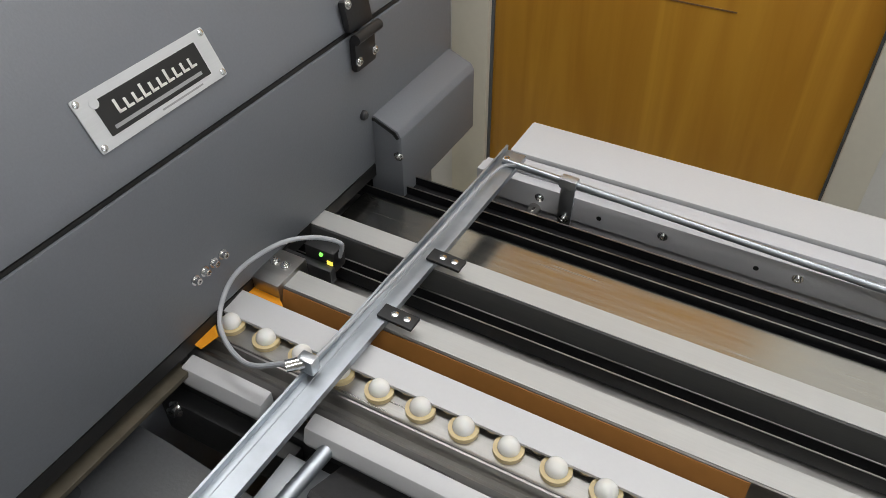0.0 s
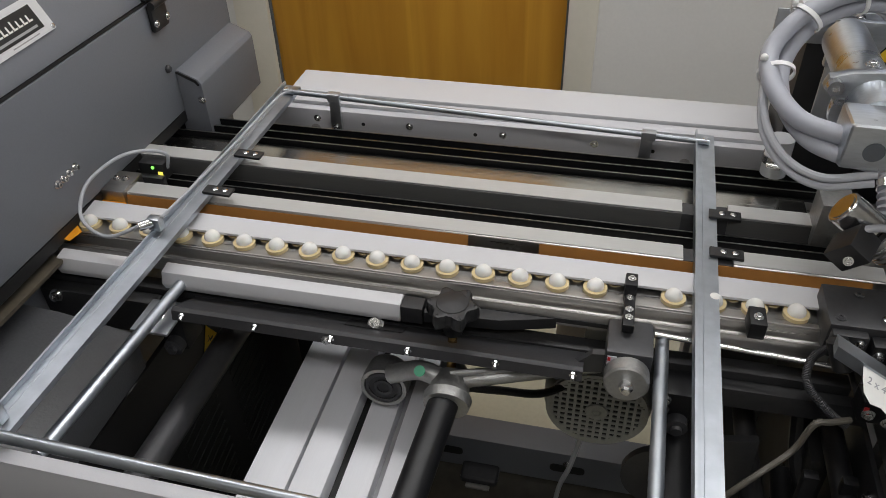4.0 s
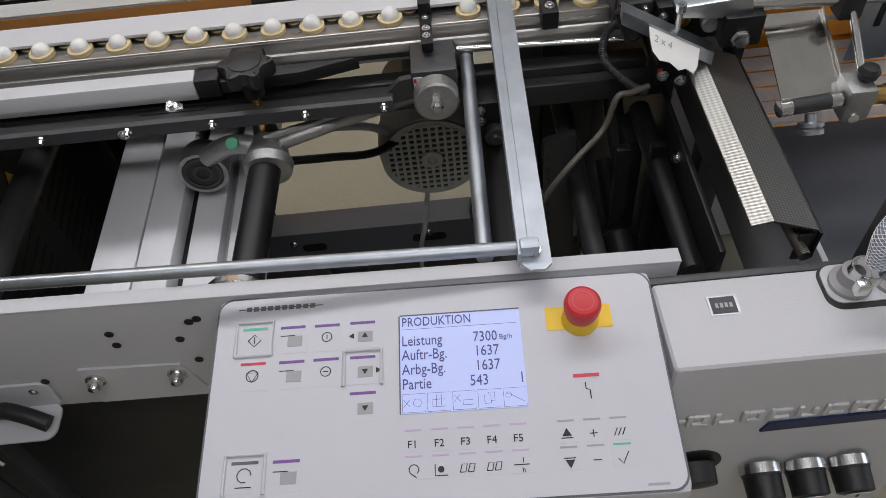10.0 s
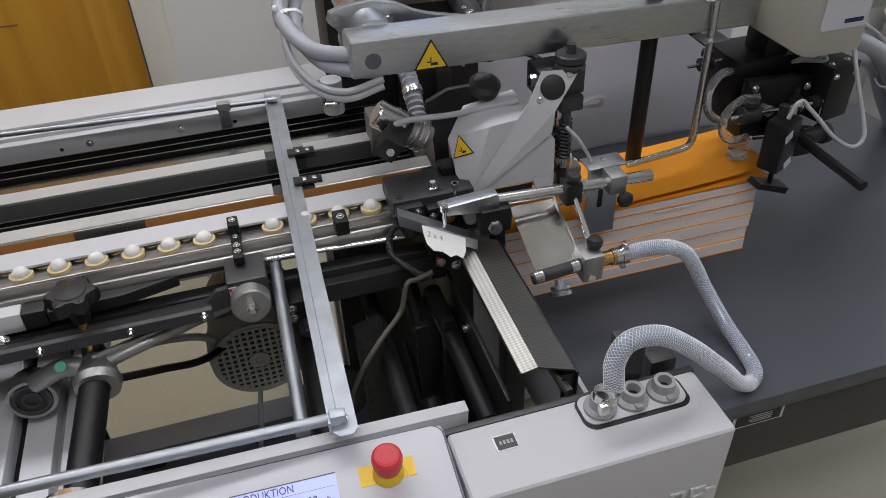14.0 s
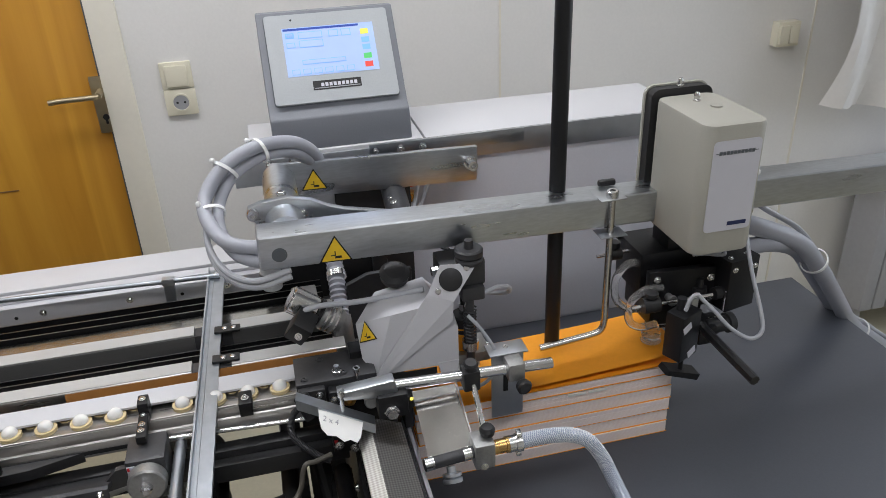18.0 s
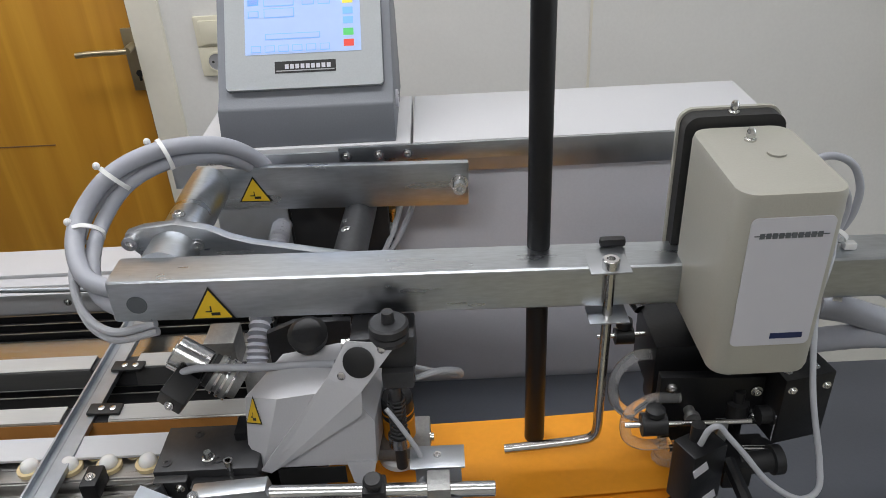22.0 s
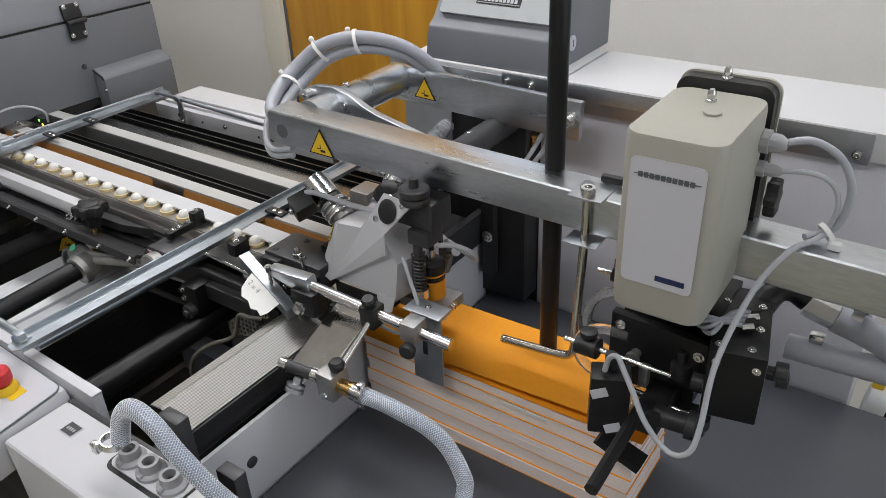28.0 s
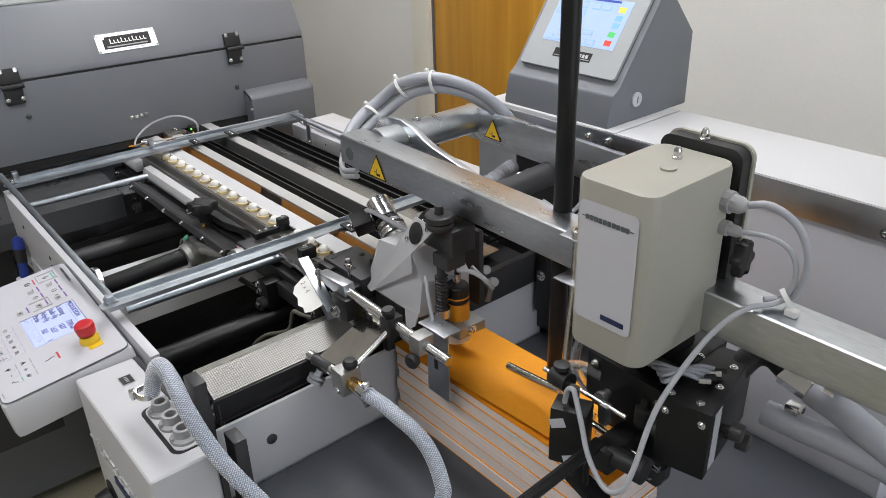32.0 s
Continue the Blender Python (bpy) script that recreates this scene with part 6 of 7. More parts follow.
for i, pts in enumerate(hoses):
    solo("air_hose", tube(pts, 0.0102 if i == 0 else 0.0088, 14), HOSE, "thick grey hose arching round the arm joint", "hose", "hoses at the arm joint")
for i, dz in enumerate((0.0, -0.010)):
    solo("arm_cable", tube([(0.150, 0.390, 1.132 + dz), (0.100, 0.395, 1.120 + dz), (0.062, 0.420, 1.130 + dz), (0.042, 0.462, 1.158 + dz), (0.050, 0.525, 1.195), (0.092, 0.560, 1.226 + dz), (0.150, 0.598, 1.236 + dz), (0.212, 0.660, 1.18)], 0.0045, 10), CABLE, "thin grey cable following the hoses", "cable", "cables at the arm joint")
for p, d in (((0.052, 0.496, 1.184), (-0.05, 0.85, 0.5)), ((0.078, 0.546, 1.228), (0.6, 0.5, 0.6)), ((0.130, 0.577, 1.242), (0.8, 0.5, 0.2))):
    tie = thing("cable_tie", "white plastic cable tie round the hoses", "cable tie", p, "cable ties")
    d_, a_, b_ = axes_of(d)
    part("strap", ring(Vector(p) - d_ * 0.002, d, 0.0200, 0.0020, 0.005, 24), TIE, tie)
    part("tie_head", sphere(Vector(p) + Vector((-0.016, -0.002, 0.018)), 0.0045, 8, 6), TIE, tie)

# rod holder on the beam and L-shaped paper rod
site((-0.012, -0.007, -0.003))
lr = thing("paper_rod", "bent steel rod clamped to the beam above the pile", "rod", (0.63, 0.39, 0.93))
part("rod", tube([(0.6355, 0.398, 1.178), (0.635, 0.396, 1.10), (0.633, 0.391, 1.0), (0.6325, 0.390, 0.965), (0.628, 0.390, 0.951), (0.615, 0.390, 0.945), (0.57, 0.391, 0.939), (0.526, 0.392, 0.934)], 0.0055, 14, 6), ROD, lr)
part("clamp_plate", box(0.614, 0.656, 0.388, 0.436, 1.1740, 1.1765, 0.001), ZINCD, lr)
part("lower_clip", box(0.614, 0.656, 0.380, 0.412, 1.118, 1.1200, 0.001), ZINCD, lr)
part("cap_screw", lathe((0.6355, 0.398, 1.1765), (0, 0, 1), [(0, 0.009), (0.010, 0.009), (0.011, 0.008), (0.011, 0.0045), (0.005, 0.0045)], 18), CHROME, lr)
part("wing_knob", box(0.632, 0.660, 0.437, 0.447, 1.176, 1.186, 0.004), RUBBER, lr)
site()
solo("support_pole", cyl((0.556, 0.439, 0.7525), (0.556, 0.439, 2.599), 0.0122, 28), BLACK, "tall glossy black steel pole behind the beam", "pole")

# ---- vibrator housing on the beam ----
site((-0.011, -0.010, -0.013), about=(0.757, 0.37, 1.125), size=(1, 1, 0.97))
vb = thing("drive_housing", "beige-grey drive housing with a white label on the beam", "machine housing", (0.757, 0.38, 1.125))
bx = prism([(p[0] + 0.7575, p[1] + 0.369) for p in rounded(0.096, 0.146, 0.019, 10)], "z", 1.126, 1.324, 0.007)
part("cover", bx, BEIGE, vb, "beige-grey painted cover")
part("back_cover", prism([(p[0] + 0.757, p[1] + 1.230) for p in rounded(0.099, 0.206, 0.014)], "y", 0.4445, 0.462), RUBBER, vb, "black back cover")
part("back_rim", prism([(p[0] + 0.757, p[1] + 1.230) for p in rounded(0.104, 0.211, 0.016)], "y", 0.462, 0.467), BEIGE, vb)
for y in (0.404, 0.452):
    z = 1.324 if y < 0.44 else 1.333
    part("lid_bolt", lathe((0.756, y, z), (0, 0, 1), [(0, 0.0055), (0.002, 0.0055), (0.003, 0.0035), (0.006, 0.0045), (0.010, 0.004), (0.013, 0.0025)], 14), CHROME, vb)
part("lid_spot", cyl((0.768, 0.372, 1.3242), (0.768, 0.372, 1.3262), 0.0085, 20), BEIGE, vb)
lab = part("label", prism([(p[0] + 0.7575, p[1] + 1.233) for p in rounded(0.071, 0.137, 0.006)], "y", 0.2945, 0.2957), LABEL, vb, "white label with rounded corners")
for k in range(10):
    part("logo_bar", box(0.7305 + 0.0054 * k, 0.7347 + 0.0054 * k, 0.2938, 0.2944, 1.2815, 1.2868), INKGREY, lab)
part("logo_line", box(0.726, 0.789, 0.2940, 0.2944, 1.2838, 1.2847), INKGREY, lab)
part("blue_mark", box(0.757, 0.786, 0.2938, 0.2944, 1.1725, 1.1785), NAVY, lab, "dark blue word mark")
for z, r in ((1.285, 0.0125), (1.255, 0.0085)):
    gl = part("cable_gland", lathe((0.8055, 0.423, z), (1, 0, 0), [(0, r), (0.008, r), (0.0085, r * 0.8), (0.018, r * 0.75), (0.024, r * 0.4)], 10), KEYGREY, vb, "grey plastic cable gland")
for p in ((0.8058, 0.42, 1.14), (0.709, 0.415, 1.135)):
    part("side_screw", sphere(p, 0.004, 10, 6), CHROME, vb)
part("star_grip", prism([(0.36 + 0.085 + q[0] * 0.55, 1.215 + q[1] * 0.75) for q in star], "x", 0.815, 0.828, 0.003), RUBBER, vb, "black star grip")
solo("drive_cable", tube([(0.826, 0.427, 1.285), (0.850, 0.430, 1.291), (0.876, 0.434, 1.278), (0.891, 0.437, 1.250), (0.892, 0.438, 1.222), (0.886, 0.440, 1.200), (0.876, 0.440, 1.190), (0.862, 0.425, 1.188)], 0.0040, 12), HOSE, "grey cable looping from the drive housing", "cable")
solo("drive_cable", tube([(0.826, 0.423, 1.256), (0.856, 0.428, 1.258), (0.876, 0.433, 1.248), (0.884, 0.436, 1.225), (0.880, 0.436, 1.200), (0.870, 0.434, 1.188)], 0.0028, 10), CABLE, "thinner grey cable from the drive housing", "cable")
solo("hanging_cable", tube([(0.884, 0.444, 1.196), (0.872, 0.425, 1.188), (0.856, 0.396, 1.185), (0.836, 0.366, 1.150), (0.823, 0.315, 1.085), (0.826, 0.278, 1.022), (0.822, 0.264, 0.998), (0.803, 0.262, 0.990), (0.774, 0.270, 1.008), (0.752, 0.282, 1.034), (0.736, 0.291, 1.052), (0.727, 0.295, 1.062), (0.718, 0.296, 1.056), (0.713, 0.298, 1.035)], 0.0031, 12), CABLE, "light grey cable hanging in a loop before the suction head", "cable")
tie = thing("cable_tie", "white plastic cable tie on the looping cable", "cable tie", (0.879, 0.438, 1.19), "cable ties")
part("strap", ring((0.878, 0.436, 1.191), (0.6, 0.5, 0.5), 0.0115, 0.002, 0.005, 18), TIE, tie)
part("tie_head", box(0.884, 0.897, 0.424, 0.434, 1.180, 1.188, 0.002), TIE, tie)

# ---- suction head ----
site((-0.010, 0.004, -0.004))
su = thing("suction_gripper", "black suction head with valves hanging below the beam", "suction head", (0.76, 0.38, 0.93))
part("hanger", box(0.735, 0.775, 0.39, 0.44, 1.06, 1.13, 0.002), BLACK, su)
part("upper_block", box(0.690, 0.800, 0.385, 0.470, 1.000, 1.072, 0.002), BLACK, su)
part("front_plate", prism([(0.688, 1.058), (0.80, 1.052), (0.802, 0.985), (0.70, 0.985), (0.688, 1.0)], "y", 0.352, 0.364, 0.001), BLACK, su)
part("lower_block", box(0.70, 0.79, 0.362, 0.45, 0.955, 1.0, 0.003), BLACK, su)
mn = part("manifold", box(-0.029, 0.029, -0.066, 0.066, -0.046, 0.042, 0.002).at(pose(0.822, 0.395, 1.028, 0, 0, 12)), BLACK, su, "black valve block")
for q in ((-0.02, -0.054), (0.012, -0.054), (-0.02, 0.03), (0.018, 0.03)):
    part("screw", capscrew(pose(0.822, 0.395, 1.028, 0, 0, 12) @ Vector((q[0], q[1], 0.042)), (0, 0, 1), 0.0030, 0.003), CHROME, mn)
for q in (0.028,):
    part("screw", capscrew(pose(0.822, 0.395, 1.028, 0, 0, 12) @ Vector((-0.020, -0.066, q)), (0, -1, 0), 0.0030, 0.003), CHROME, mn)
st_ = part("info_sticker", box(-0.018, 0.016, -0.0678, -0.0662, -0.042, -0.006).at(pose(0.810, 0.397, 1.026, 0, 0, 12)), LABEL, mn, "white sticker with a line drawing")
part("drawing", (ring((-0.001, -0.0682, -0.024), (0, 1, 0), 0.0095, 0.0012, 0.0003, 16) + ring((-0.001, -0.0682, -0.024), (0, 1, 0), 0.005, 0.0012, 0.0003, 14)).at(pose(0.810, 0.397, 1.026, 0, 0, 12)), INK, st_)
part("arrow_strip", box(0.0292, 0.0298, -0.055, -0.035, -0.04, 0.036).at(pose(0.822, 0.395, 1.028, 0, 0, 12)), LABEL, mn, "white strip with arrows")
for dz in (0.0, -0.024):
    th = part("thumb_screw", lathe((0.852, 0.375 - dz * 0.8, 1.030 + dz), (1, 0.2, 0), [(0, 0.004), (0.014, 0.004), (0.015, 0.0105), (0.027, 0.0105), (0.028, 0.008)], 18), GRAPH, su)
sb_ = part("switch_box", box(-0.022, 0.022, -0.016, 0.016, -0.040, 0.038, 0.003).at(pose(0.716, 0.293, 0.985, 0, 0, 25)), BLACK, su, "black switch box")
for dz in (0.022, -0.03):
    part("type_label", box(-0.014, 0.004, -0.0172, -0.0162, dz - 0.006, dz + 0.006).at(pose(0.716, 0.293, 0.985, 0, -20, 25)), LABEL, sb_)
part("cable_entry", cyl((0.713, 0.298, 1.02), (0.713, 0.298, 1.042), 0.007), RUBBER, su)
part("side_mount", box(0.745, 0.775, 0.29, 0.365, 0.955, 0.985, 0.003), BLACK, su)
part("adjust_roller", lathe((0.765, 0.305, 0.975), (1, 0.1, 0), [(0, 0.012), (0.035, 0.012), (0.036, 0.016), (0.046, 0.016), (0.047, 0.012)], 20), RUBBER, su)
part("lever_handle", tube([(0.752, 0.30, 0.985), (0.753, 0.25, 0.982), (0.755, 0.165, 0.979)], 0.0075, 8, 2), BLACK, su, "long black lever")
part("upper_lever", tube([(0.69, 0.46, 1.07), (0.672, 0.50, 1.085)], 0.007, 8, 2), BLACK, su)
part("foot_blade", prism([(0.700, 0.905), (0.706, 0.912), (0.760, 0.894), (0.756, 0.884)], "y", 0.296, 0.322), BLACK, su)
part("foot_pin", cyl((0.731, 0.308, 0.89), (0.731, 0.308, 0.95), 0.004), BLACK, su)
part("suction_cup", lathe((0.712, 0.372, 0.920), (0, 0, 1), [(0, 0.017), (0.006, 0.014), (0.012, 0.016), (0.018, 0.013), (0.035, 0.012)], 20), CLEAR, su, "milky suction cup")
part("clear_tube", tube([(0.70, 0.400, 1.052), (0.668, 0.392, 1.055), (0.648, 0.385, 1.035), (0.648, 0.378, 1.005), (0.668, 0.372, 0.988), (0.700, 0.368, 0.985)], 0.0062, 12), CLEAR, su, "clear air tube")
part("clear_tube", tube([(0.71, 0.352, 1.030), (0.678, 0.348, 1.032), (0.655, 0.345, 1.015), (0.655, 0.344, 0.985), (0.675, 0.346, 0.968), (0.705, 0.350, 0.965)], 0.0062, 12), CLEAR, su, "clear air tube")
part("feeler_rod", cyl((0.645, 0.322, 1.022), (0.775, 0.316, 1.026), 0.003), CHROME, su)
fk = part("feeler_clamp", cyl((0.662, 0.321, 1.023), (0.688, 0.320, 1.024), 0.0125, 20), RUBBER, su)
part("clamp_knob", lathe((0.675, 0.320, 1.032), (0, 0, 1), [(0, 0.005), (0.006, 0.005), (0.007, 0.010), (0.013, 0.010), (0.014, 0.007)], 16), RUBBER, fk)
part("feeler_clamp", cyl((0.655, 0.43, 1.056), (0.676, 0.43, 1.056), 0.010, 18) + lathe((0.665, 0.43, 1.064), (0, 0, 1), [(0, 0.004), (0.005, 0.004), (0.006, 0.0095), (0.014, 0.009)], 16), RUBBER, su)
part("feeler_rod", cyl((0.635, 0.43, 1.056), (0.70, 0.43, 1.058), 0.003), CHROME, su)
part("steel_tab", box(0.740, 0.750, 0.312, 0.322, 1.0, 1.026), ZINCD, su)
for i in range(3):
    part("air_line", tube([(0.79, 0.40 + 0.012 * i, 1.045), (0.80, 0.385 + 0.012 * i, 1.062), (0.815, 0.40 + 0.01 * i, 1.055), (0.82, 0.41 + 0.01 * i, 1.04)], 0.0042, 8), CLEAR, su)
part("plunger", lathe((0.775, 0.352, 1.0), (0, 0, 1), [(0, 0.012), (0.02, 0.012), (0.021, 0.006), (0.035, 0.006), (0.036, 0.004)], 16), RUBBER, su)
for p in ((0.70, 0.351, 1.045), (0.795, 0.351, 0.998), (0.792, 0.351, 1.035)):
    part("screw", capscrew(p, (0, -1, 0), 0.0042, 0.004), CHROME, su)
MB = pose(0.822, 0.395, 1.028, 0, 0, 12)
for q in ((-0.02, -0.015), (0.018, -0.015), (0.02, 0.056)):
    part("screw", capscrew(MB @ Vector((q[0], q[1], 0.042)), (0, 0, 1), 0.0030, 0.003), CHROME, mn)
for q, z in ((0.020, 0.026),):
    part("screw", capscrew(MB @ Vector((q, -0.066, z)), (0, -1, 0), 0.0030, 0.003), CHROME, mn)
for i in range(4):
    part("air_line", tube([(0.765 + 0.006 * i, 0.365, 1.07), (0.785 + 0.006 * i, 0.352 - 0.004 * i, 1.088 - 0.003 * i), (0.812, 0.362 + 0.006 * i, 1.084), (0.830, 0.372 + 0.010 * i, 1.078)], 0.0028, 8), HOSE, su)
    part("line_fitting", cyl((0.826, 0.368 + 0.010 * i, 1.078), (0.836, 0.376 + 0.010 * i, 1.078), 0.0040, 10), RUBBER if i % 2 else CHROME, su)
part("valve_spool", lathe((0.792, 0.338, 1.012), (1, 0.1, 0), [(0, 0.010), (0.012, 0.010), (0.013, 0.013), (0.024, 0.013), (0.025, 0.009), (0.034, 0.009)], 18), RUBBER, su)
part("valve_spool", lathe((0.806, 0.340, 0.965), (0, 0, -1), [(0, 0.012), (0.014, 0.012), (0.015, 0.008), (0.026, 0.008)], 18), RUBBER, su)
part("cross_rod", cyl((0.70, 0.335, 0.972), (0.815, 0.330, 0.968), 0.004), CHROME, su)
part("step_block", box(0.745, 0.812, 0.335, 0.362, 0.935, 0.962, 0.003), BLACK, su)
for x in (0.752, 0.778, 0.803):
    part("screw", capscrew((x, 0.335, 0.948), (0, -1, 0), 0.0036, 0.004), CHROME, su)
part("set_screw", lathe((0.722, 0.352, 1.012), (0, -1, 0), [(0, 0.006), (0.010, 0.006), (0.011, 0.0085), (0.017, 0.0085)], 14), CASTAL, su)
el = part("elbow", tube([(0.828, 0.448, 1.056), (0.838, 0.464, 1.074), (0.854, 0.472, 1.077), (0.872, 0.472, 1.069)], 0.0145, 16), RUBBER, su, "black pipe elbow")
part("hex_fitting", lathe((0.870, 0.472, 1.065), (1, 0.0, -0.25), [(0, 0.0155), (0.034, 0.0155)], 6), CHROME, su, "bright hexagonal fitting")
for z in (1.060, 1.005):
    cl_ = part("hose_clip", ring((0.916 if z > 1.03 else 0.880, 0.481, z), (1, 0, -0.2), 0.0185, 0.002, 0.012, 20), CHROME, su)
    part("clip_screw", box(0.918 if z > 1.03 else 0.882, 0.934 if z > 1.03 else 0.898, 0.462, 0.478, z + 0.014, z + 0.026, 0.003), CHROME, cl_)
site()
solo("suction_hose", tube([(0.893, 0.476, 1.052), (0.945, 0.478, 1.036), (1.05, 0.49, 0.980), (1.13, 0.51, 0.895), (1.21, 0.54, 0.800), (1.30, 0.58, 0.700), (1.44, 0.64, 0.590), (1.62, 0.72, 0.44), (1.75, 0.78, 0.20), (1.78, 0.80, 0.018)], 0.0165, 14), HOSE, "thick grey suction hose falling behind the table", "hose", "suction hoses")
solo("suction_hose", tube([(0.850, 0.470, 1.000), (0.90, 0.476, 0.998), (0.98, 0.482, 0.996), (1.07, 0.52, 0.950), (1.14, 0.55, 0.875), (1.22, 0.58, 0.785), (1.31, 0.62, 0.69), (1.46, 0.68, 0.56), (1.60, 0.76, 0.36), (1.68, 0.82, 0.018)], 0.0150, 14, 10, False, 0.0006), HOSE, "milky spiral suction hose falling behind the table", "hose", "suction hoses")
solo("hose_cable", tube([(0.905, 0.50, 1.12), (0.96, 0.50, 1.065), (1.05, 0.50, 1.005), (1.12, 0.51, 0.925), (1.20, 0.54, 0.825), (1.30, 0.59, 0.722), (1.44, 0.66, 0.615), (1.60, 0.73, 0.47), (1.72, 0.80, 0.20), (1.75, 0.84, 0.012)], 0.005, 10), CABLE, "grey cable following the suction hoses", "cable")
for p, d in (((1.10, 0.505, 0.930), (0.7, 0.2, -0.7)), ((1.33, 0.595, 0.676), (0.75, 0.3, -0.55))):
    tie = thing("cable_tie", "white plastic cable tie round the suction hoses", "cable tie", p, "cable ties")
    part("strap", ring(p, d, 0.0255, 0.0020, 0.006, 24), TIE, tie)

site()
hc = thing("hose_coupling", "black ribbed hose with white and yellow coupling behind the table", "hose coupling", (1.05, 0.82, 0.0))
part("ribbed_hose", tube([(0.975, 0.80, 0.712), (1.02, 0.80, 0.700), (1.08, 0.81, 0.66), (1.12, 0.82, 0.55), (1.13, 0.82, 0.25), (1.13, 0.82, 0.003)], 0.027, 16, 10, False, 0.003), RUBBER, hc)
part("collar", cyl((0.940, 0.80, 0.716), (0.972, 0.80, 0.712), 0.030, 20, 0.003), TIE, hc, "white plastic collar")
part("yellow_tab", box(0.944, 0.962, 0.792, 0.808, 0.744, 0.757, 0.002), YELLOW, hc, "yellow release tab")

# ---- glue and feed head ----
site()
gd = thing("white_hood", "faceted white sheet-metal hood with a warning sticker", "machine cover", (0.31, 0.39, 0.92))
HV = [(0.247, 0.334, 0.972), (0.231, 0.348, 0.995), (0.229, 0.378, 1.036), (0.266, 0.425, 1.056), (0.340, 0.430, 1.066), (0.345, 0.345, 1.069), (0.275, 0.338, 1.066),
      (0.372, 0.344, 1.025), (0.370, 0.337, 0.968), (0.380, 0.430, 1.020), (0.378, 0.430, 0.965), (0.245, 0.430, 0.972)]
HF = [(0, 1, 6), (1, 2, 6), (2, 3, 6), (6, 3, 4, 5), (0, 6, 5, 7, 8), (5, 4, 9, 7), (7, 9, 10, 8), (3, 11, 10, 9, 4), (2, 11, 3), (1, 11, 2), (0, 11, 1), (0, 8, 10, 11)]
part("shell", Geo(HV, HF), WHITE, gd)


def bent_sheet(pts, t):
    """A flat piece of sheet between the given corners, t thick towards the back."""
    p = [Vector(q) for q in pts]
    n = len(p)
    nr = (p[1] - p[0]).cross(p[2] - p[0]).normalized()
    nr = nr if nr.y > 0 else -nr
    return Geo(p + [q + nr * t for q in p], [tuple(range(n)), tuple(range(n, 2 * n))[::-1]] + [(k, (k + 1) % n, n + (k + 1) % n, n + k) for k in range(n)])


part("fold_plate", bent_sheet([(0.245, 0.3285, 0.974), (0.256, 0.3283, 0.9695), (0.362, 0.3335, 1.043), (0.364, 0.3315, 1.076), (0.329, 0.3425, 1.087)], 0.002), WHITE, gd, "diagonal white cover plate")
part("lower_cutout", box(0.262, 0.336, 0.3325, 0.3335, 0.946, 0.970), INK, gd)
part("leg_plate", bent_sheet([(0.338, 0.3345, 0.974), (0.370, 0.3355, 0.974), (0.366, 0.3305, 0.953), (0.354, 0.329, 0.944), (0.344, 0.330, 0.948)], 0.002), WHITE, gd)
NRM = Vector(HV[6]) - Vector(HV[2])
NRM = NRM.cross(Vector(HV[1]) - Vector(HV[2])).normalized()
NRM = -NRM if NRM.y > 0 else NRM
UP_ = (Vector(HV[2]) - Vector(HV[1])).normalized()
UP_ = (UP_ - NRM * UP_.dot(NRM)).normalized()
RT = UP_.cross(NRM)
sgc = (Vector(HV[1]) + Vector(HV[2]) * 1.3 + Vector(HV[6]) * 0.9) / 3.2 - UP_ * 0.012 + NRM * 0.0006
warning_sign(gd, Matrix.Translation(sgc) @ Matrix(((RT.x, UP_.x, NRM.x, 0), (RT.y, UP_.y, NRM.y, 0), (RT.z, UP_.z, NRM.z, 0), (0, 0, 0, 1))), 0.034)
DP = [Vector(q) for q in ((0.329, 0.3425, 1.087), (0.364, 0.3315, 1.076), (0.403, 0.3465, 1.124), (0.351, 0.3530, 1.125))]
ds = part("disc_plate", bent_sheet(DP, 0.002), WHITE, gd, "light metal plate with a black disc")
DN = (DP[1] - DP[0]).cross(DP[3] - DP[0]).normalized()
DN = -DN if DN.y > 0 else DN
part("black_disc", lathe(Vector((0.3635, 0.3440, 1.105)) + DN * 0.001, DN, [(0, 0.0165), (0.0015, 0.0165), (0.002, 0.0155)], 32), RUBBER, ds)
for q in ((0.3445, 0.3412, 1.0905), (0.3875, 0.3462, 1.1185)):
    part("screw", lathe(Vector(q) + DN * 0.0005, DN, [(0, 0.0045), (0.0018, 0.0042), (0.0026, 0.002)], 12), CHROME, ds)
site((-0.007, -0.016, 0.006))
sp_ = thing("spring_post", "dark spring-loaded post with knurled adjusting knob", "adjusting post", (0.40, 0.378, 0.92))
part("cross_block", box(0.360, 0.427, 0.380, 0.425, 1.072, 1.112, 0.003), GRAPH, sp_)
part("knurled_knob", lathe((0.402, 0.378, 1.113), (0, 0, 1), [(0, 0.019), (0.005, 0.0205), (0.009, 0.019), (0.010, 0.016), (0.012, 0.0205), (0.020, 0.0205), (0.022, 0.018), (0.022, 0.007), (0.034, 0.006)], 28), GRAPH, sp_)
part("side_block", box(0.390, 0.424, 0.372, 0.408, 1.050, 1.0719, 0.003), GRAPH, sp_)
part("spindle", cyl((0.402, 0.378, 0.930), (0.402, 0.378, 1.05), 0.0065), GRAPH, sp_)
part("spring", tube([(0.402 + 0.0092 * math.cos(0.9 * k), 0.378 + 0.0092 * math.sin(0.9 * k), 1.036 - 0.0008 * k) for k in range(72)], 0.0014, 6, 1, True), GRAPH, sp_)
part("collar", lathe((0.402, 0.378, 0.966), (0, 0, 1), [(0, 0.0125), (0.014, 0.0125)], 20), CHROME, sp_)
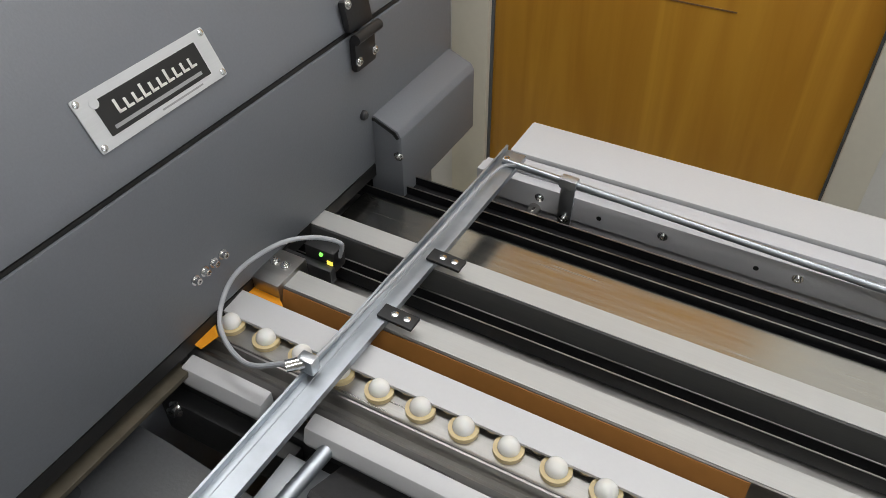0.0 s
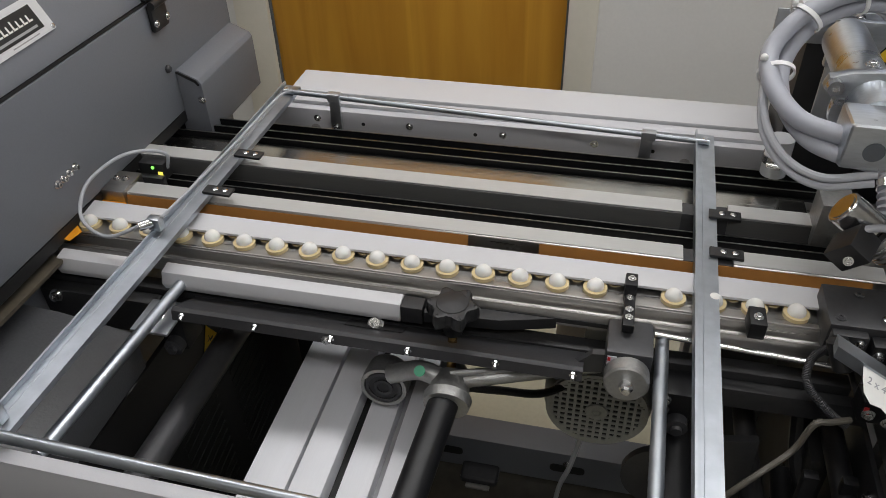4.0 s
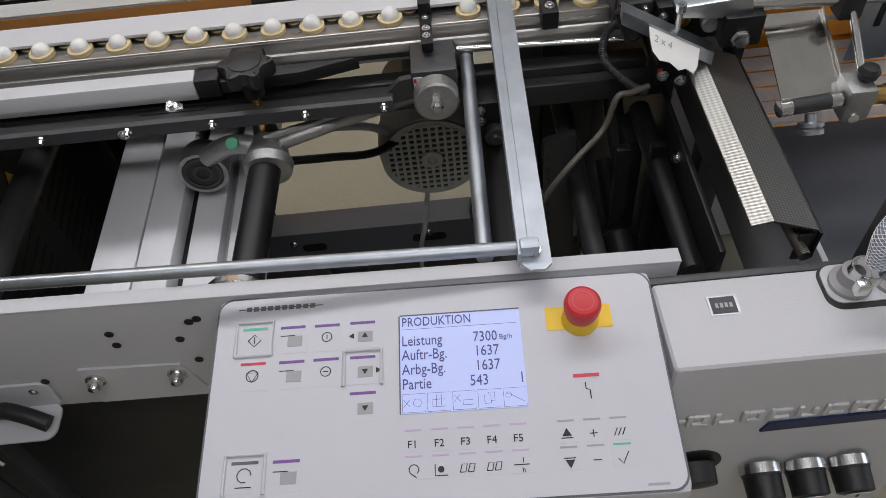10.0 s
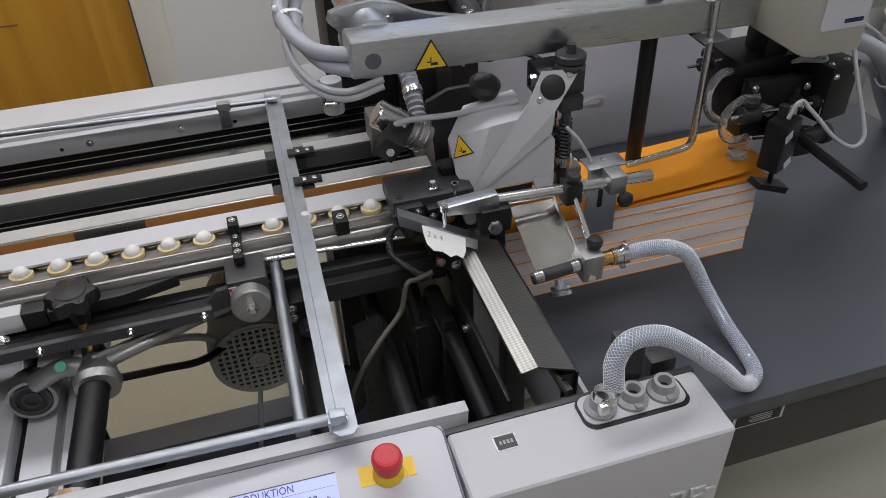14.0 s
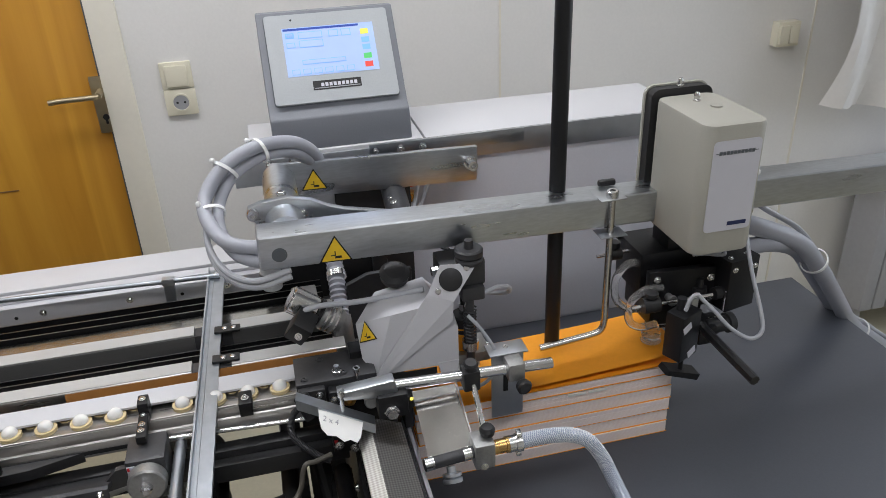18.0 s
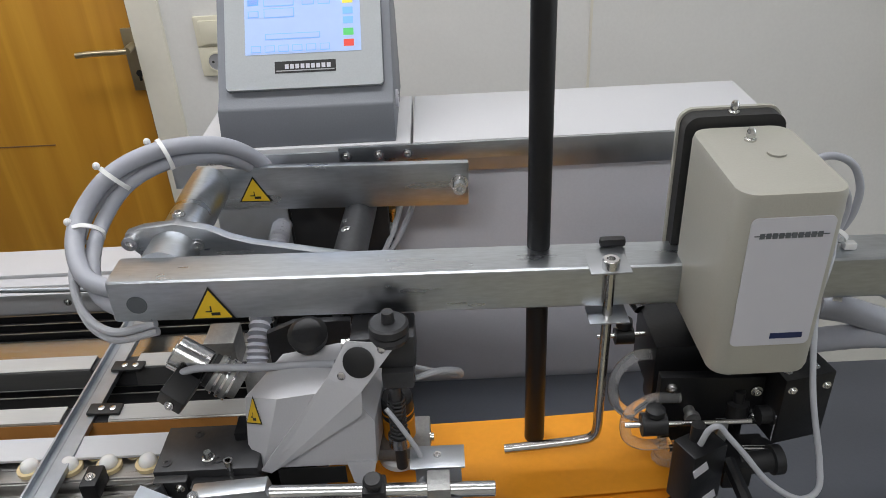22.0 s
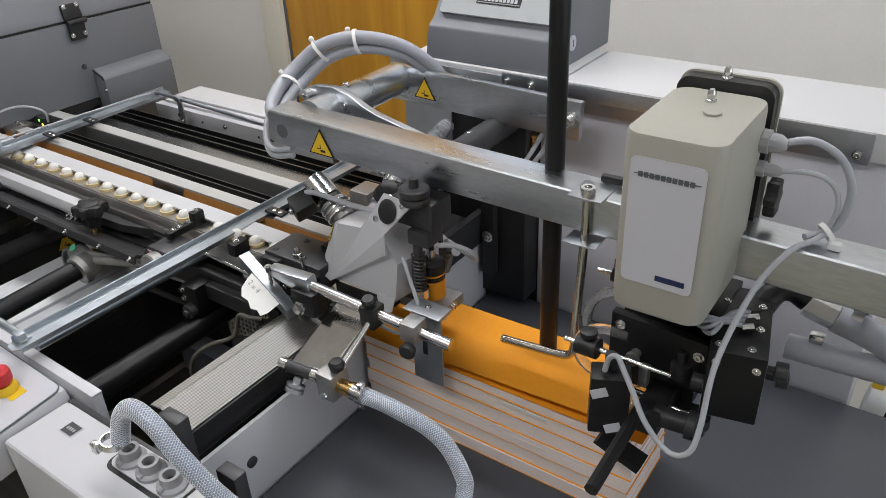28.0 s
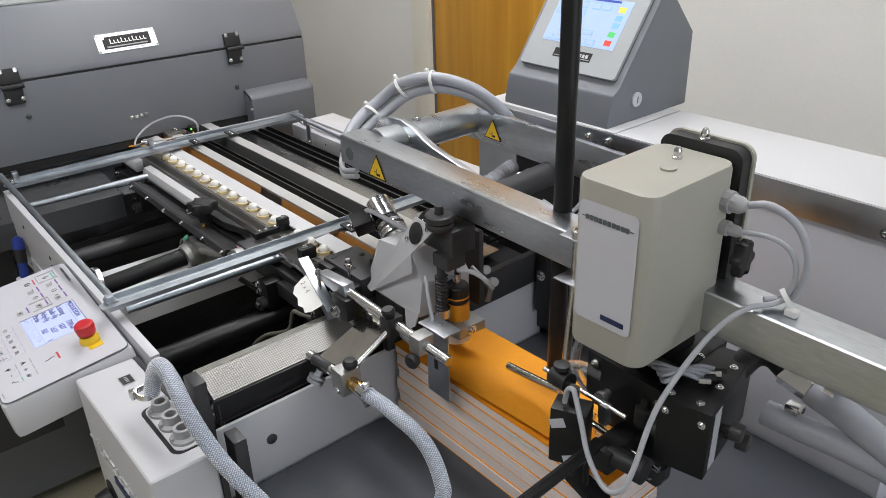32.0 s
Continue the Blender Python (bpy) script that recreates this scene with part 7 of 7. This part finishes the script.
part("clamp_nut", cyl((0.360, 0.390, 1.098), (0.350, 0.390, 1.098), 0.008, 8), CHROME, sp_)
site((-0.014, -0.018, 0.010))
os_ = thing("orange_sensor", "orange and black cylindrical sensor in a metal clamp", "sensor", (0.405, 0.41, 0.9))
part("barrel", cyl((0.407, 0.412, 0.912), (0.407, 0.412, 0.975), 0.0185, 28, 0.001), ORANGE, os_)
part("black_band", cyl((0.407, 0.412, 0.9752), (0.407, 0.412, 1.004), 0.0185, 28, 0.002), RUBBER, os_)
part("rim_stripe", ring((0.407, 0.412, 0.984), (0, 0, 1), 0.0188, 0.001, 0.0025, 28), ORANGE, os_)
part("clamp", box(0.366, 0.442, 0.385, 0.438, 0.930, 0.947, 0.002), CASTAL, os_, "grey metal clamp")
part("clamp_screw", capscrew((0.442, 0.41, 0.939), (1, 0, 0), 0.005, 0.004), CHROME, os_)
part("wheel", lathe((0.405, 0.408, 0.910), (0, 0, 1), [(0, 0.022), (0.003, 0.025), (0.010, 0.025), (0.013, 0.021)], 28), TIE, os_, "white plastic wheel")
part("cable_plug", cyl((0.407, 0.412, 1.004), (0.407, 0.412, 1.022), 0.006), CHROME, os_)
solo("sensor_cable", tube([(0.407, 0.412, 1.02), (0.406, 0.42, 1.06), (0.40, 0.45, 1.09), (0.36, 0.50, 1.10)], 0.004, 8), RUBBER, "black cable rising from the orange sensor", "cable")
site((-0.006, -0.010, 0.004))
solo("sensor_cable", tube([(0.424, 0.385, 1.05), (0.450, 0.39, 1.055), (0.470, 0.40, 1.045), (0.470, 0.41, 1.03), (0.44, 0.42, 1.03), (0.41, 0.425, 1.035)], 0.0034, 10), CABLE, "short grey cable loop behind the post", "cable")
solo("sensor_cable", tube([(0.392, 0.350, 1.040), (0.408, 0.340, 1.02), (0.426, 0.332, 0.985), (0.424, 0.325, 0.955), (0.405, 0.318, 0.940), (0.378, 0.318, 0.938), (0.34, 0.325, 0.940)], 0.0027, 10), CABLE, "thin light grey cable hanging before the hood", "cable")
lg_ = thing("light_sensor", "small black sensor with yellow light under the hood", "sensor", (0.30, 0.325, 0.93))
part("body", box(0.278, 0.302, 0.312, 0.330, 0.925, 0.945, 0.003), RUBBER, lg_)
part("plug", cyl((0.302, 0.322, 0.937), (0.338, 0.325, 0.940), 0.005), RUBBER, lg_)
part("nut", cyl((0.306, 0.322, 0.937), (0.313, 0.3225, 0.938), 0.0065, 8), BRASS, lg_)
part("led", sphere((0.296, 0.3112, 0.942), 0.0024, 8, 6), GLOWY, lg_)
# air cylinder with cable
site((-0.003, -0.002, -0.007))
ac = thing("air_cylinder", "chromed solenoid valve with a black connector", "valve", (0.155, 0.43, 1.0))
AX = Vector((0.80, -0.12, -0.54)).normalized()
A0 = Vector((0.146, 0.432, 1.071))
part("coil", lathe(A0, AX, [(0, 0.0185), (0.0015, 0.0205), (0.040, 0.0205), (0.042, 0.018)], 28), CHROME, ac, "bright chromed coil")
part("end_face", lathe(A0 - AX * 0.0012, AX, [(0, 0.0155), (0.0011, 0.0155)], 24), POLISH, ac, "polished end disc")
part("valve_body", lathe(A0 + AX * 0.048, AX, [(0, 0.016), (0.003, 0.0225), (0.010, 0.0225), (0.0105, 0.0205), (0.014, 0.0205), (0.0145, 0.0235), (0.026, 0.0235), (0.0265, 0.019), (0.036, 0.017)], 24), CASTAL, ac)
for k in range(3):
    part("clip_ring", ring(A0 + AX * (0.056 + 0.008 * k), AX, 0.0244, 0.0015, 0.0025, 24), CHROME, ac)
part("connector", box(-0.015, 0.015, -0.017, 0.017, -0.020, 0.020, 0.003).at(pose(0.156, 0.392, 1.046, 20, 35, -15)), RUBBER, ac, "black connector block")
part("connector_screw", capscrew((0.150, 0.373, 1.042), (-0.2, -1, 0.3), 0.0035, 0.003), CHROME, ac)
part("lock_ring", ring(A0 + AX * 0.044, AX, 0.0205, 0.003, 0.006, 20), RUBBER, ac)
solo("valve_cable", tube([(0.150, 0.400, 1.052), (0.160, 0.397, 1.066), (0.185, 0.400, 1.070), (0.24, 0.402, 1.066), (0.30, 0.395, 1.072), (0.335, 0.385, 1.080)], 0.0043, 12), CABLE, "grey cable from the solenoid valve over the hood", "cable")
site((-0.004, -0.012, 0.004))
rb = thing("ribbed_hose", "grey ribbed hose with clip behind the hood", "hose", (0.225, 0.56, 1.0))
part("hose", tube([(0.235, 0.690, 1.085), (0.232, 0.65, 1.072), (0.226, 0.58, 1.050), (0.222, 0.52, 1.020), (0.220, 0.485, 0.985)], 0.0118, 14, 13, False, 0.0024), HOSE, rb)
part("clip", ring((0.224, 0.545, 1.035), (0, -0.8, -0.5), 0.0160, 0.002, 0.01, 20), CHROME, rb)
part("elbow_pipe", tube([(0.220, 0.49, 0.987), (0.221, 0.482, 0.97), (0.222, 0.478, 0.93)], 0.016, 14), CASTAL, rb)
kb = thing("locking_screw", "round black knob on a dark plate behind the hood", "screw", (0.302, 0.438, 1.05))
part("grip", lathe((0.302, 0.445, 1.058), (0, -0.4, 1), [(0, 0.008), (0.012, 0.010), (0.013, 0.021), (0.024, 0.0225), (0.030, 0.016), (0.031, 0.005)], 24), RUBBER, kb)
part("stem", cyl((0.302, 0.447, 1.0), (0.302, 0.445, 1.06), 0.006), CHROME, kb)
rp_ = thing("rear_mount", "dark grey mounting plate behind the hood", "mounting plate", (0.27, 0.5, 0.9))
part("plate", prism([(0.235, 0.905), (0.235, 1.03), (0.27, 1.045), (0.34, 1.045), (0.34, 0.905)], "y", 0.505, 0.515, 0.002), GRAPH, rp_)
part("white_block", box(0.150, 0.190, 0.515, 0.560, 0.945, 1.012, 0.004), CASTAL, rp_, "grey metal block")
part("pipe", cyl((0.120, 0.672, 0.955), (0.120, 0.672, 1.012), 0.0175, 20), ALU, rp_, "grey pipe stub")
part("pipe_clip", ring((0.120, 0.672, 0.975), (0, 0, 1), 0.0195, 0.002, 0.012, 20) + cyl((0.104, 0.650, 0.98), (0.122, 0.645, 0.98), 0.0035), CHROME, rp_)
part("dark_base", box(0.12, 0.285, 0.47, 0.70, 0.868, 0.905, 0.003), GRAPH, rp_)
for i, (x, y) in enumerate(((0.245, 0.53), (0.29, 0.55), (0.33, 0.53))):
    part("pipe_joint", tube([(x, y, 0.905), (x + 0.01, y, 0.94), (x + 0.03, y - 0.01, 0.955)], 0.008, 10), CASTAL if i else RUBBER, rp_)

# folding head at the end of the ball rail
site((-0.004, 0.0, 0.002))
fh = thing("fold_head", "dark folding head block with screws and knobs", "machine head", (0.18, 0.34, 0.93))
part("block", box(0.138, 0.250, 0.318, 0.385, 0.948, 0.988, 0.002), GRAPH, fh)
part("front_block", box(0.180, 0.252, 0.300, 0.3175, 0.935, 0.980, 0.003), BLACK, fh)
part("ear", box(0.218, 0.250, 0.358, 0.386, 0.9882, 1.000, 0.002), BLACK, fh)
part("bronze_bush", lathe((0.207, 0.300, 0.965), (0, -1, 0), [(0, 0.0085), (0.006, 0.0085), (0.006, 0.0045), (0.001, 0.0045)], 18), BRASS, fh, "bronze bush")
part("round_knob", lathe((0.236, 0.300, 0.960), (0, -1, 0.1), [(0, 0.009), (0.012, 0.010), (0.014, 0.008)], 18), CASTAL, fh)
for x, z in ((0.187, 0.968), (0.190, 0.948)):
    part("screw", capscrew((x, 0.300, z), (0, -1, 0), 0.004, 0.006), CHROME, fh)
part("cheek", box(0.140, 0.176, 0.306, 0.3175, 0.952, 0.984, 0.002), DARK, fh)
for x, z in ((0.148, 0.976), (0.168, 0.976), (0.148, 0.960)):
    part("screw", capscrew((x, 0.306, z), (0, -1, 0), 0.0036, 0.004), CHROME, fh)
for x, y in ((0.150, 0.330), (0.175, 0.372), (0.205, 0.332)):
    part("screw", capscrew((x, y, 0.988), (0, 0, 1), 0.0036, 0.0015), GRAPH, fh)
part("thumb_nut", lathe((0.196, 0.330, 0.9882), (0, 0, 1), [(0, 0.007), (0.006, 0.007), (0.007, 0.005), (0.014, 0.004)], 16), CHROME, fh)
part("adjust_screw", cyl((0.222, 0.315, 0.972), (0.222, 0.315, 1.004), 0.003) + cyl((0.222, 0.315, 0.998), (0.222, 0.315, 1.004), 0.005), CHROME, fh)
part("rubber_roller", cyl((0.142, 0.300, 0.985), (0.155, 0.285, 0.955), 0.011, 18, 0.002), RUBBER, fh, "black rubber roller")
ph = thing("note_holder", "zinc bar holding a torn white paper note", "holder", (0.185, 0.272, 0.93))
BA, BB = Vector((0.136, 0.281, 0.992)), Vector((0.236, 0.268, 0.938))
bd, ba, bb = axes_of(BB - BA)
part("bar", Geo([BA + ba * i + Vector((0, 0, k)) for i in (-0.009, 0.009) for k in (-0.008, 0.008)] + [BB + ba * i + Vector((0, 0, k)) for i in (-0.009, 0.009) for k in (-0.008, 0.008)], [(0, 1, 3, 2), (4, 6, 7, 5), (0, 4, 5, 1), (2, 3, 7, 6), (1, 5, 7, 3), (0, 2, 6, 4)]), ZINCB, ph, "zinc-plated flat bar")
part("bar_hole", cyl(BB - bd * 0.014 - ba * 0.0105, BB - bd * 0.014 - ba * 0.0085, 0.0045), INK, ph)
part("bar_hole", cyl(BA + bd * 0.012 - ba * 0.0105, BA + bd * 0.012 - ba * 0.0085, 0.0035), INK, ph)
ns, npts = BA.lerp(BB, 0.28), []
ed = [(0.0, 0.0), (0.064, 0.004), (0.064, -0.022), (0.060, -0.034), (0.050, -0.032), (0.042, -0.038), (0.030, -0.033), (0.018, -0.036), (0.008, -0.028), (0.003, -0.014)]
dn = Vector((-0.28, -0.88, -0.36)).normalized()
pv = [ns + bd * a + ba * 0.0095 + Vector((0, 0, 0.005)) + dn * (-b * 0.9) for a, b in ed]
nn = len(pv)
part("torn_note", Geo(pv + [p - Vector((0, 0, 0.0006)) for p in pv], [tuple(range(nn)), tuple(range(nn, 2 * nn))[::-1]] + [(i, (i + 1) % nn, nn + (i + 1) % nn, nn + i) for i in range(nn)]), PAPER, ph, "torn white paper note with pencilled figures")
up_ = bd.cross(-dn).normalized()
nm_ = Matrix.Translation(ns + bd * 0.008 + ba * 0.0095 + Vector((0, 0, 0.005)) + dn * 0.014 + up_ * 0.0004) @ Matrix(((bd.x, -dn.x, up_.x, 0), (bd.y, -dn.y, up_.y, 0), (bd.z, -dn.z, up_.z, 0), (0, 0, 0, 1)))
words("pencil_text", "2 x 4", 0.011, KEYGREY, ph, nm_)
part("black_pad", box(0.176, 0.212, 0.262, 0.292, 0.905, 0.935, 0.004), BLACK, ph)
for x in (0.184, 0.205):
    part("screw", capscrew((x, 0.262, 0.92 - (x - 0.184) * 0.4), (0, -1, 0), 0.0045, 0.005), CHROME, ph)
part("red_dot", box(0.178, 0.183, 0.2608, 0.2618, 0.925, 0.930), RED, ph)
solo("ribbed_lead", tube([(0.150, 0.318, 0.958), (0.128, 0.302, 0.952), (0.125, 0.285, 0.930), (0.150, 0.268, 0.908), (0.170, 0.262, 0.896)], 0.0042, 10, 36, False, 0.0007), GRAPH, "dark ribbed sensor lead", "cable")
solo("brown_cable", tube([(0.172, 0.264, 0.905), (0.150, 0.256, 0.905), (0.134, 0.250, 0.905), (0.121, 0.243, 0.866), (0.086, 0.216, 0.850), (0.054, 0.203, 0.812), (0.036, 0.215, 0.740), (0.035, 0.25, 0.60), (0.03, 0.28, 0.40)], 0.0035, 10), BROWNC, "brown-grey cable falling into the machine", "cable")

# guide rod with clamps, plates and air valve
site((-0.012, -0.003, 0.003))
gr_ = thing("guide_rod", "chromed guide rod with clamps and sheet plates", "guide rod", (0.38, 0.28, 0.9))
part("lever", prism([(0.198, 0.995), (0.276, 1.001), (0.280, 0.982), (0.262, 0.975), (0.202, 0.983)], "y", 0.276, 0.296, 0.002), ZINC, gr_, "zinc-plated lever")
part("lever_block", box(0.250, 0.292, 0.268, 0.300, 0.945, 0.982, 0.003), BLACK, gr_)
part("hex_nut", lathe((0.268, 0.268, 0.958), (0, -1, 0), [(0, 0.0105), (0.003, 0.0105), (0.0031, 0.008), (0.010, 0.008)], 6), CHROME, gr_)
part("lever_screw", cyl((0.203, 0.276, 0.965), (0.203, 0.276, 1.002), 0.003) + cyl((0.203, 0.276, 0.992), (0.203, 0.276, 1.0), 0.0055, 8), CHROME, gr_)
part("rod", cyl((0.275, 0.286, 0.986), (0.508, 0.292, 0.971), 0.0080, 24, 0.0008), CHROME, gr_)
c1 = part("black_clamp", box(0.372, 0.396, 0.274, 0.300, 0.960, 0.992, 0.003), RUBBER, gr_)
part("clamp_knob", lathe((0.384, 0.284, 0.992), (0, -0.2, 1), [(0, 0.005), (0.003, 0.009), (0.010, 0.0105), (0.014, 0.008)], 18), RUBBER, c1)
part("tilted_rod", cyl((0.386, 0.279, 0.970), (0.384, 0.222, 0.938), 0.0042), CHROME, gr_)
c2 = part("white_clamp", box(0.438, 0.462, 0.276, 0.304, 0.962, 0.990, 0.002), CASTAL, gr_, "light metal clamp")
part("clamp_knob", lathe((0.455, 0.276, 0.958), (0.2, -1, 0), [(0, 0.006), (0.004, 0.010), (0.012, 0.0115), (0.015, 0.009)], 18), RUBBER, c2)
pl_ = part("stop_plate", box(0.425, 0.474, 0.318, 0.3205, 0.868, 0.985, 0.001), ZINCD, gr_, "upright sheet-metal stop")
part("stop_flange", box(0.420, 0.478, 0.308, 0.340, 0.9855, 0.988, 0.001), ZINCD, pl_)
part("stop_slot", box(0.443, 0.450, 0.3170, 0.3179, 0.915, 0.955), INK, pl_)
part("flange_screw", capscrew((0.449, 0.326, 0.988), (0, 0, 1), 0.0028, 0.002), CHROME, pl_)
part("shiny_plate", prism([(0.205, 0.915), (0.205, 0.917), (0.304, 0.956), (0.304, 0.954)], "x", 0.303, 0.366), POLISH, gr_, "polished sloping sheet plate")
part("plate_rib", prism([(0.205, 0.9171), (0.304, 0.9561), (0.304, 0.960), (0.205, 0.921)], "x", 0.3665, 0.3685), STEEL, gr_)
site((-0.009, -0.006, 0.001))
vv = thing("air_valve", "air valve block with brass fitting and black knob", "valve", (0.375, 0.205, 0.9))
part("block", box(0.360, 0.388, 0.192, 0.226, 0.898, 0.938, 0.003), CASTAL, vv)
part("black_knob", lathe((0.382, 0.212, 0.938), (0, 0, 1), [(0, 0.005), (0.003, 0.0095), (0.010, 0.011), (0.015, 0.008), (0.016, 0.003)], 20), RUBBER, vv)
part("face_screw", lathe((0.372, 0.192, 0.904), (0, -1, 0), [(0, 0.006), (0.002, 0.0055)], 14), CHROME, vv)
part("nozzle_tube", cyl((0.295, 0.198, 0.921), (0.360, 0.204, 0.921), 0.0085, 20), GRAPH, vv)
part("nozzle_cap", cyl((0.292, 0.1977, 0.921), (0.304, 0.199, 0.921), 0.0090, 20), CHROME, vv)
part("nozzle_ring", cyl((0.345, 0.2027, 0.921), (0.356, 0.2037, 0.921), 0.0090, 20), CHROME, vv)
part("knurled_screw", lathe((0.326, 0.194, 0.914), (0, -0.6, -0.8), [(0, 0.006), (0.008, 0.006), (0.009, 0.013), (0.013, 0.013), (0.014, 0.010), (0.016, 0.013), (0.021, 0.0128)], 24), ZINCD, vv)
part("brass_fitting", lathe((0.388, 0.208, 0.918), (1, 0.02, 0), [(0, 0.010), (0.018, 0.010), (0.0185, 0.0115), (0.026, 0.0115), (0.0265, 0.0075), (0.034, 0.0075)], 12), BRASS, vv)
part("hose_clip", ring((0.420, 0.2085, 0.918), (1, 0, 0), 0.0128, 0.0015, 0.009, 18) + box(0.421, 0.428, 0.203, 0.213, 0.930, 0.938, 0.001) + box(0.421, 0.428, 0.203, 0.213, 0.898, 0.906, 0.001), CHROME, vv)
bh = thing("braided_hose", "clear braided air hose looping from valve to port", "hose", (0.45, 0.1, 0.80))
HOSE_LINE = [(0.412, 0.208, 0.918), (0.450, 0.215, 0.913), (0.484, 0.218, 0.908), (0.512, 0.226, 0.894), (0.539, 0.229, 0.874), (0.561, 0.228, 0.840), (0.570, 0.220, 0.819), (0.581, 0.171, 0.784), (0.587, 0.121, 0.765), (0.581, 0.088, 0.762), (0.561, 0.072, 0.762), (0.526, 0.055, 0.794), (0.493, 0.034, 0.837), (0.457, 0.009, 0.885), (0.418, -0.012, 0.933), (0.376, -0.022, 0.979), (0.337, -0.022, 1.009), (0.302, -0.022, 1.013), (0.285, -0.027, 0.994), (0.283, -0.035, 0.965)]
part("hose", tube(HOSE_LINE, 0.0104, 18, 12), BRAID, bh)
tagged(part("thread_braid", braid(HOSE_LINE, 0.0104, 11, 0.034, 0.00055, 26), THREAD, bh, "white braid threads in the hose wall"), kind="stuff")
part("hose_cuff", cyl((0.410, 0.208, 0.918), (0.420, 0.2085, 0.918), 0.0114, 18), CHROME, bh)
cf_ = thing("hose_clip", "small steel hose clip at the air port", "hose clip", (0.27, -0.04, 0.955))
part("band", ring((0.272, -0.040, 0.958), (0.1, 0.1, 1), 0.0132, 0.0015, 0.009, 18), CHROME, cf_)
part("screw", box(0.258, 0.268, -0.058, -0.050, 0.955, 0.968, 0.001), CHROME, cf_)

# tools on the front plate
site((0.006, 0.010, 0.000))
th_ = thing("tool_holder", "grey sheet tool holder on the front plate", "tool holder", (-0.58, -0.03, 0.80))
part("sheet", prism([(p[0] - 0.535, p[1] + 0.816) for p in rounded(0.110, 0.044, 0.012)], "y", -0.0135, -0.0105), WHITE, th_)
part("shelf", prism([(p[0] - 0.538, p[1] - 0.032) for p in rounded(0.116, 0.040, 0.012)], "z", 0.794, 0.797), WHITE, th_)
for x in (-0.574, -0.497):
    part("screw", capscrew((x, -0.0135, 0.826), (0, -1, 0), 0.003, 0.002), CHROME, th_)
sd = thing("screwdriver", "screwdriver with a blue plastic handle in the holder", "screwdriver", (-0.583, -0.034, 0.73))
SD = Vector((-0.16, 0.10, 0.98)).normalized()
SP = Vector((-0.583, -0.034, 0.797))
part("handle", lathe(SP, SD, [(0, 0.009), (0.012, 0.0105), (0.02, 0.008), (0.03, 0.0105), (0.075, 0.0125), (0.086, 0.011), (0.092, 0.005)], 18), BLUE, sd, "dark blue handle")
part("grip_band", lathe(SP + SD * 0.034, SD, [(0, 0.0115), (0.030, 0.0130)], 18), RUBBER, sd, "black grip band")
part("shank", cyl(SP - SD * 0.07, SP + SD * 0.002, 0.003), CHROME, sd)
hk = thing("hex_key_handle", "black plastic tool handle lying on the holder", "tool", (-0.51, -0.03, 0.797))
part("handle", tube([(-0.542, -0.026, 0.812), (-0.525, -0.028, 0.818), (-0.503, -0.034, 0.814), (-0.484, -0.040, 0.806)], 0.0085, 12), RUBBER, hk)
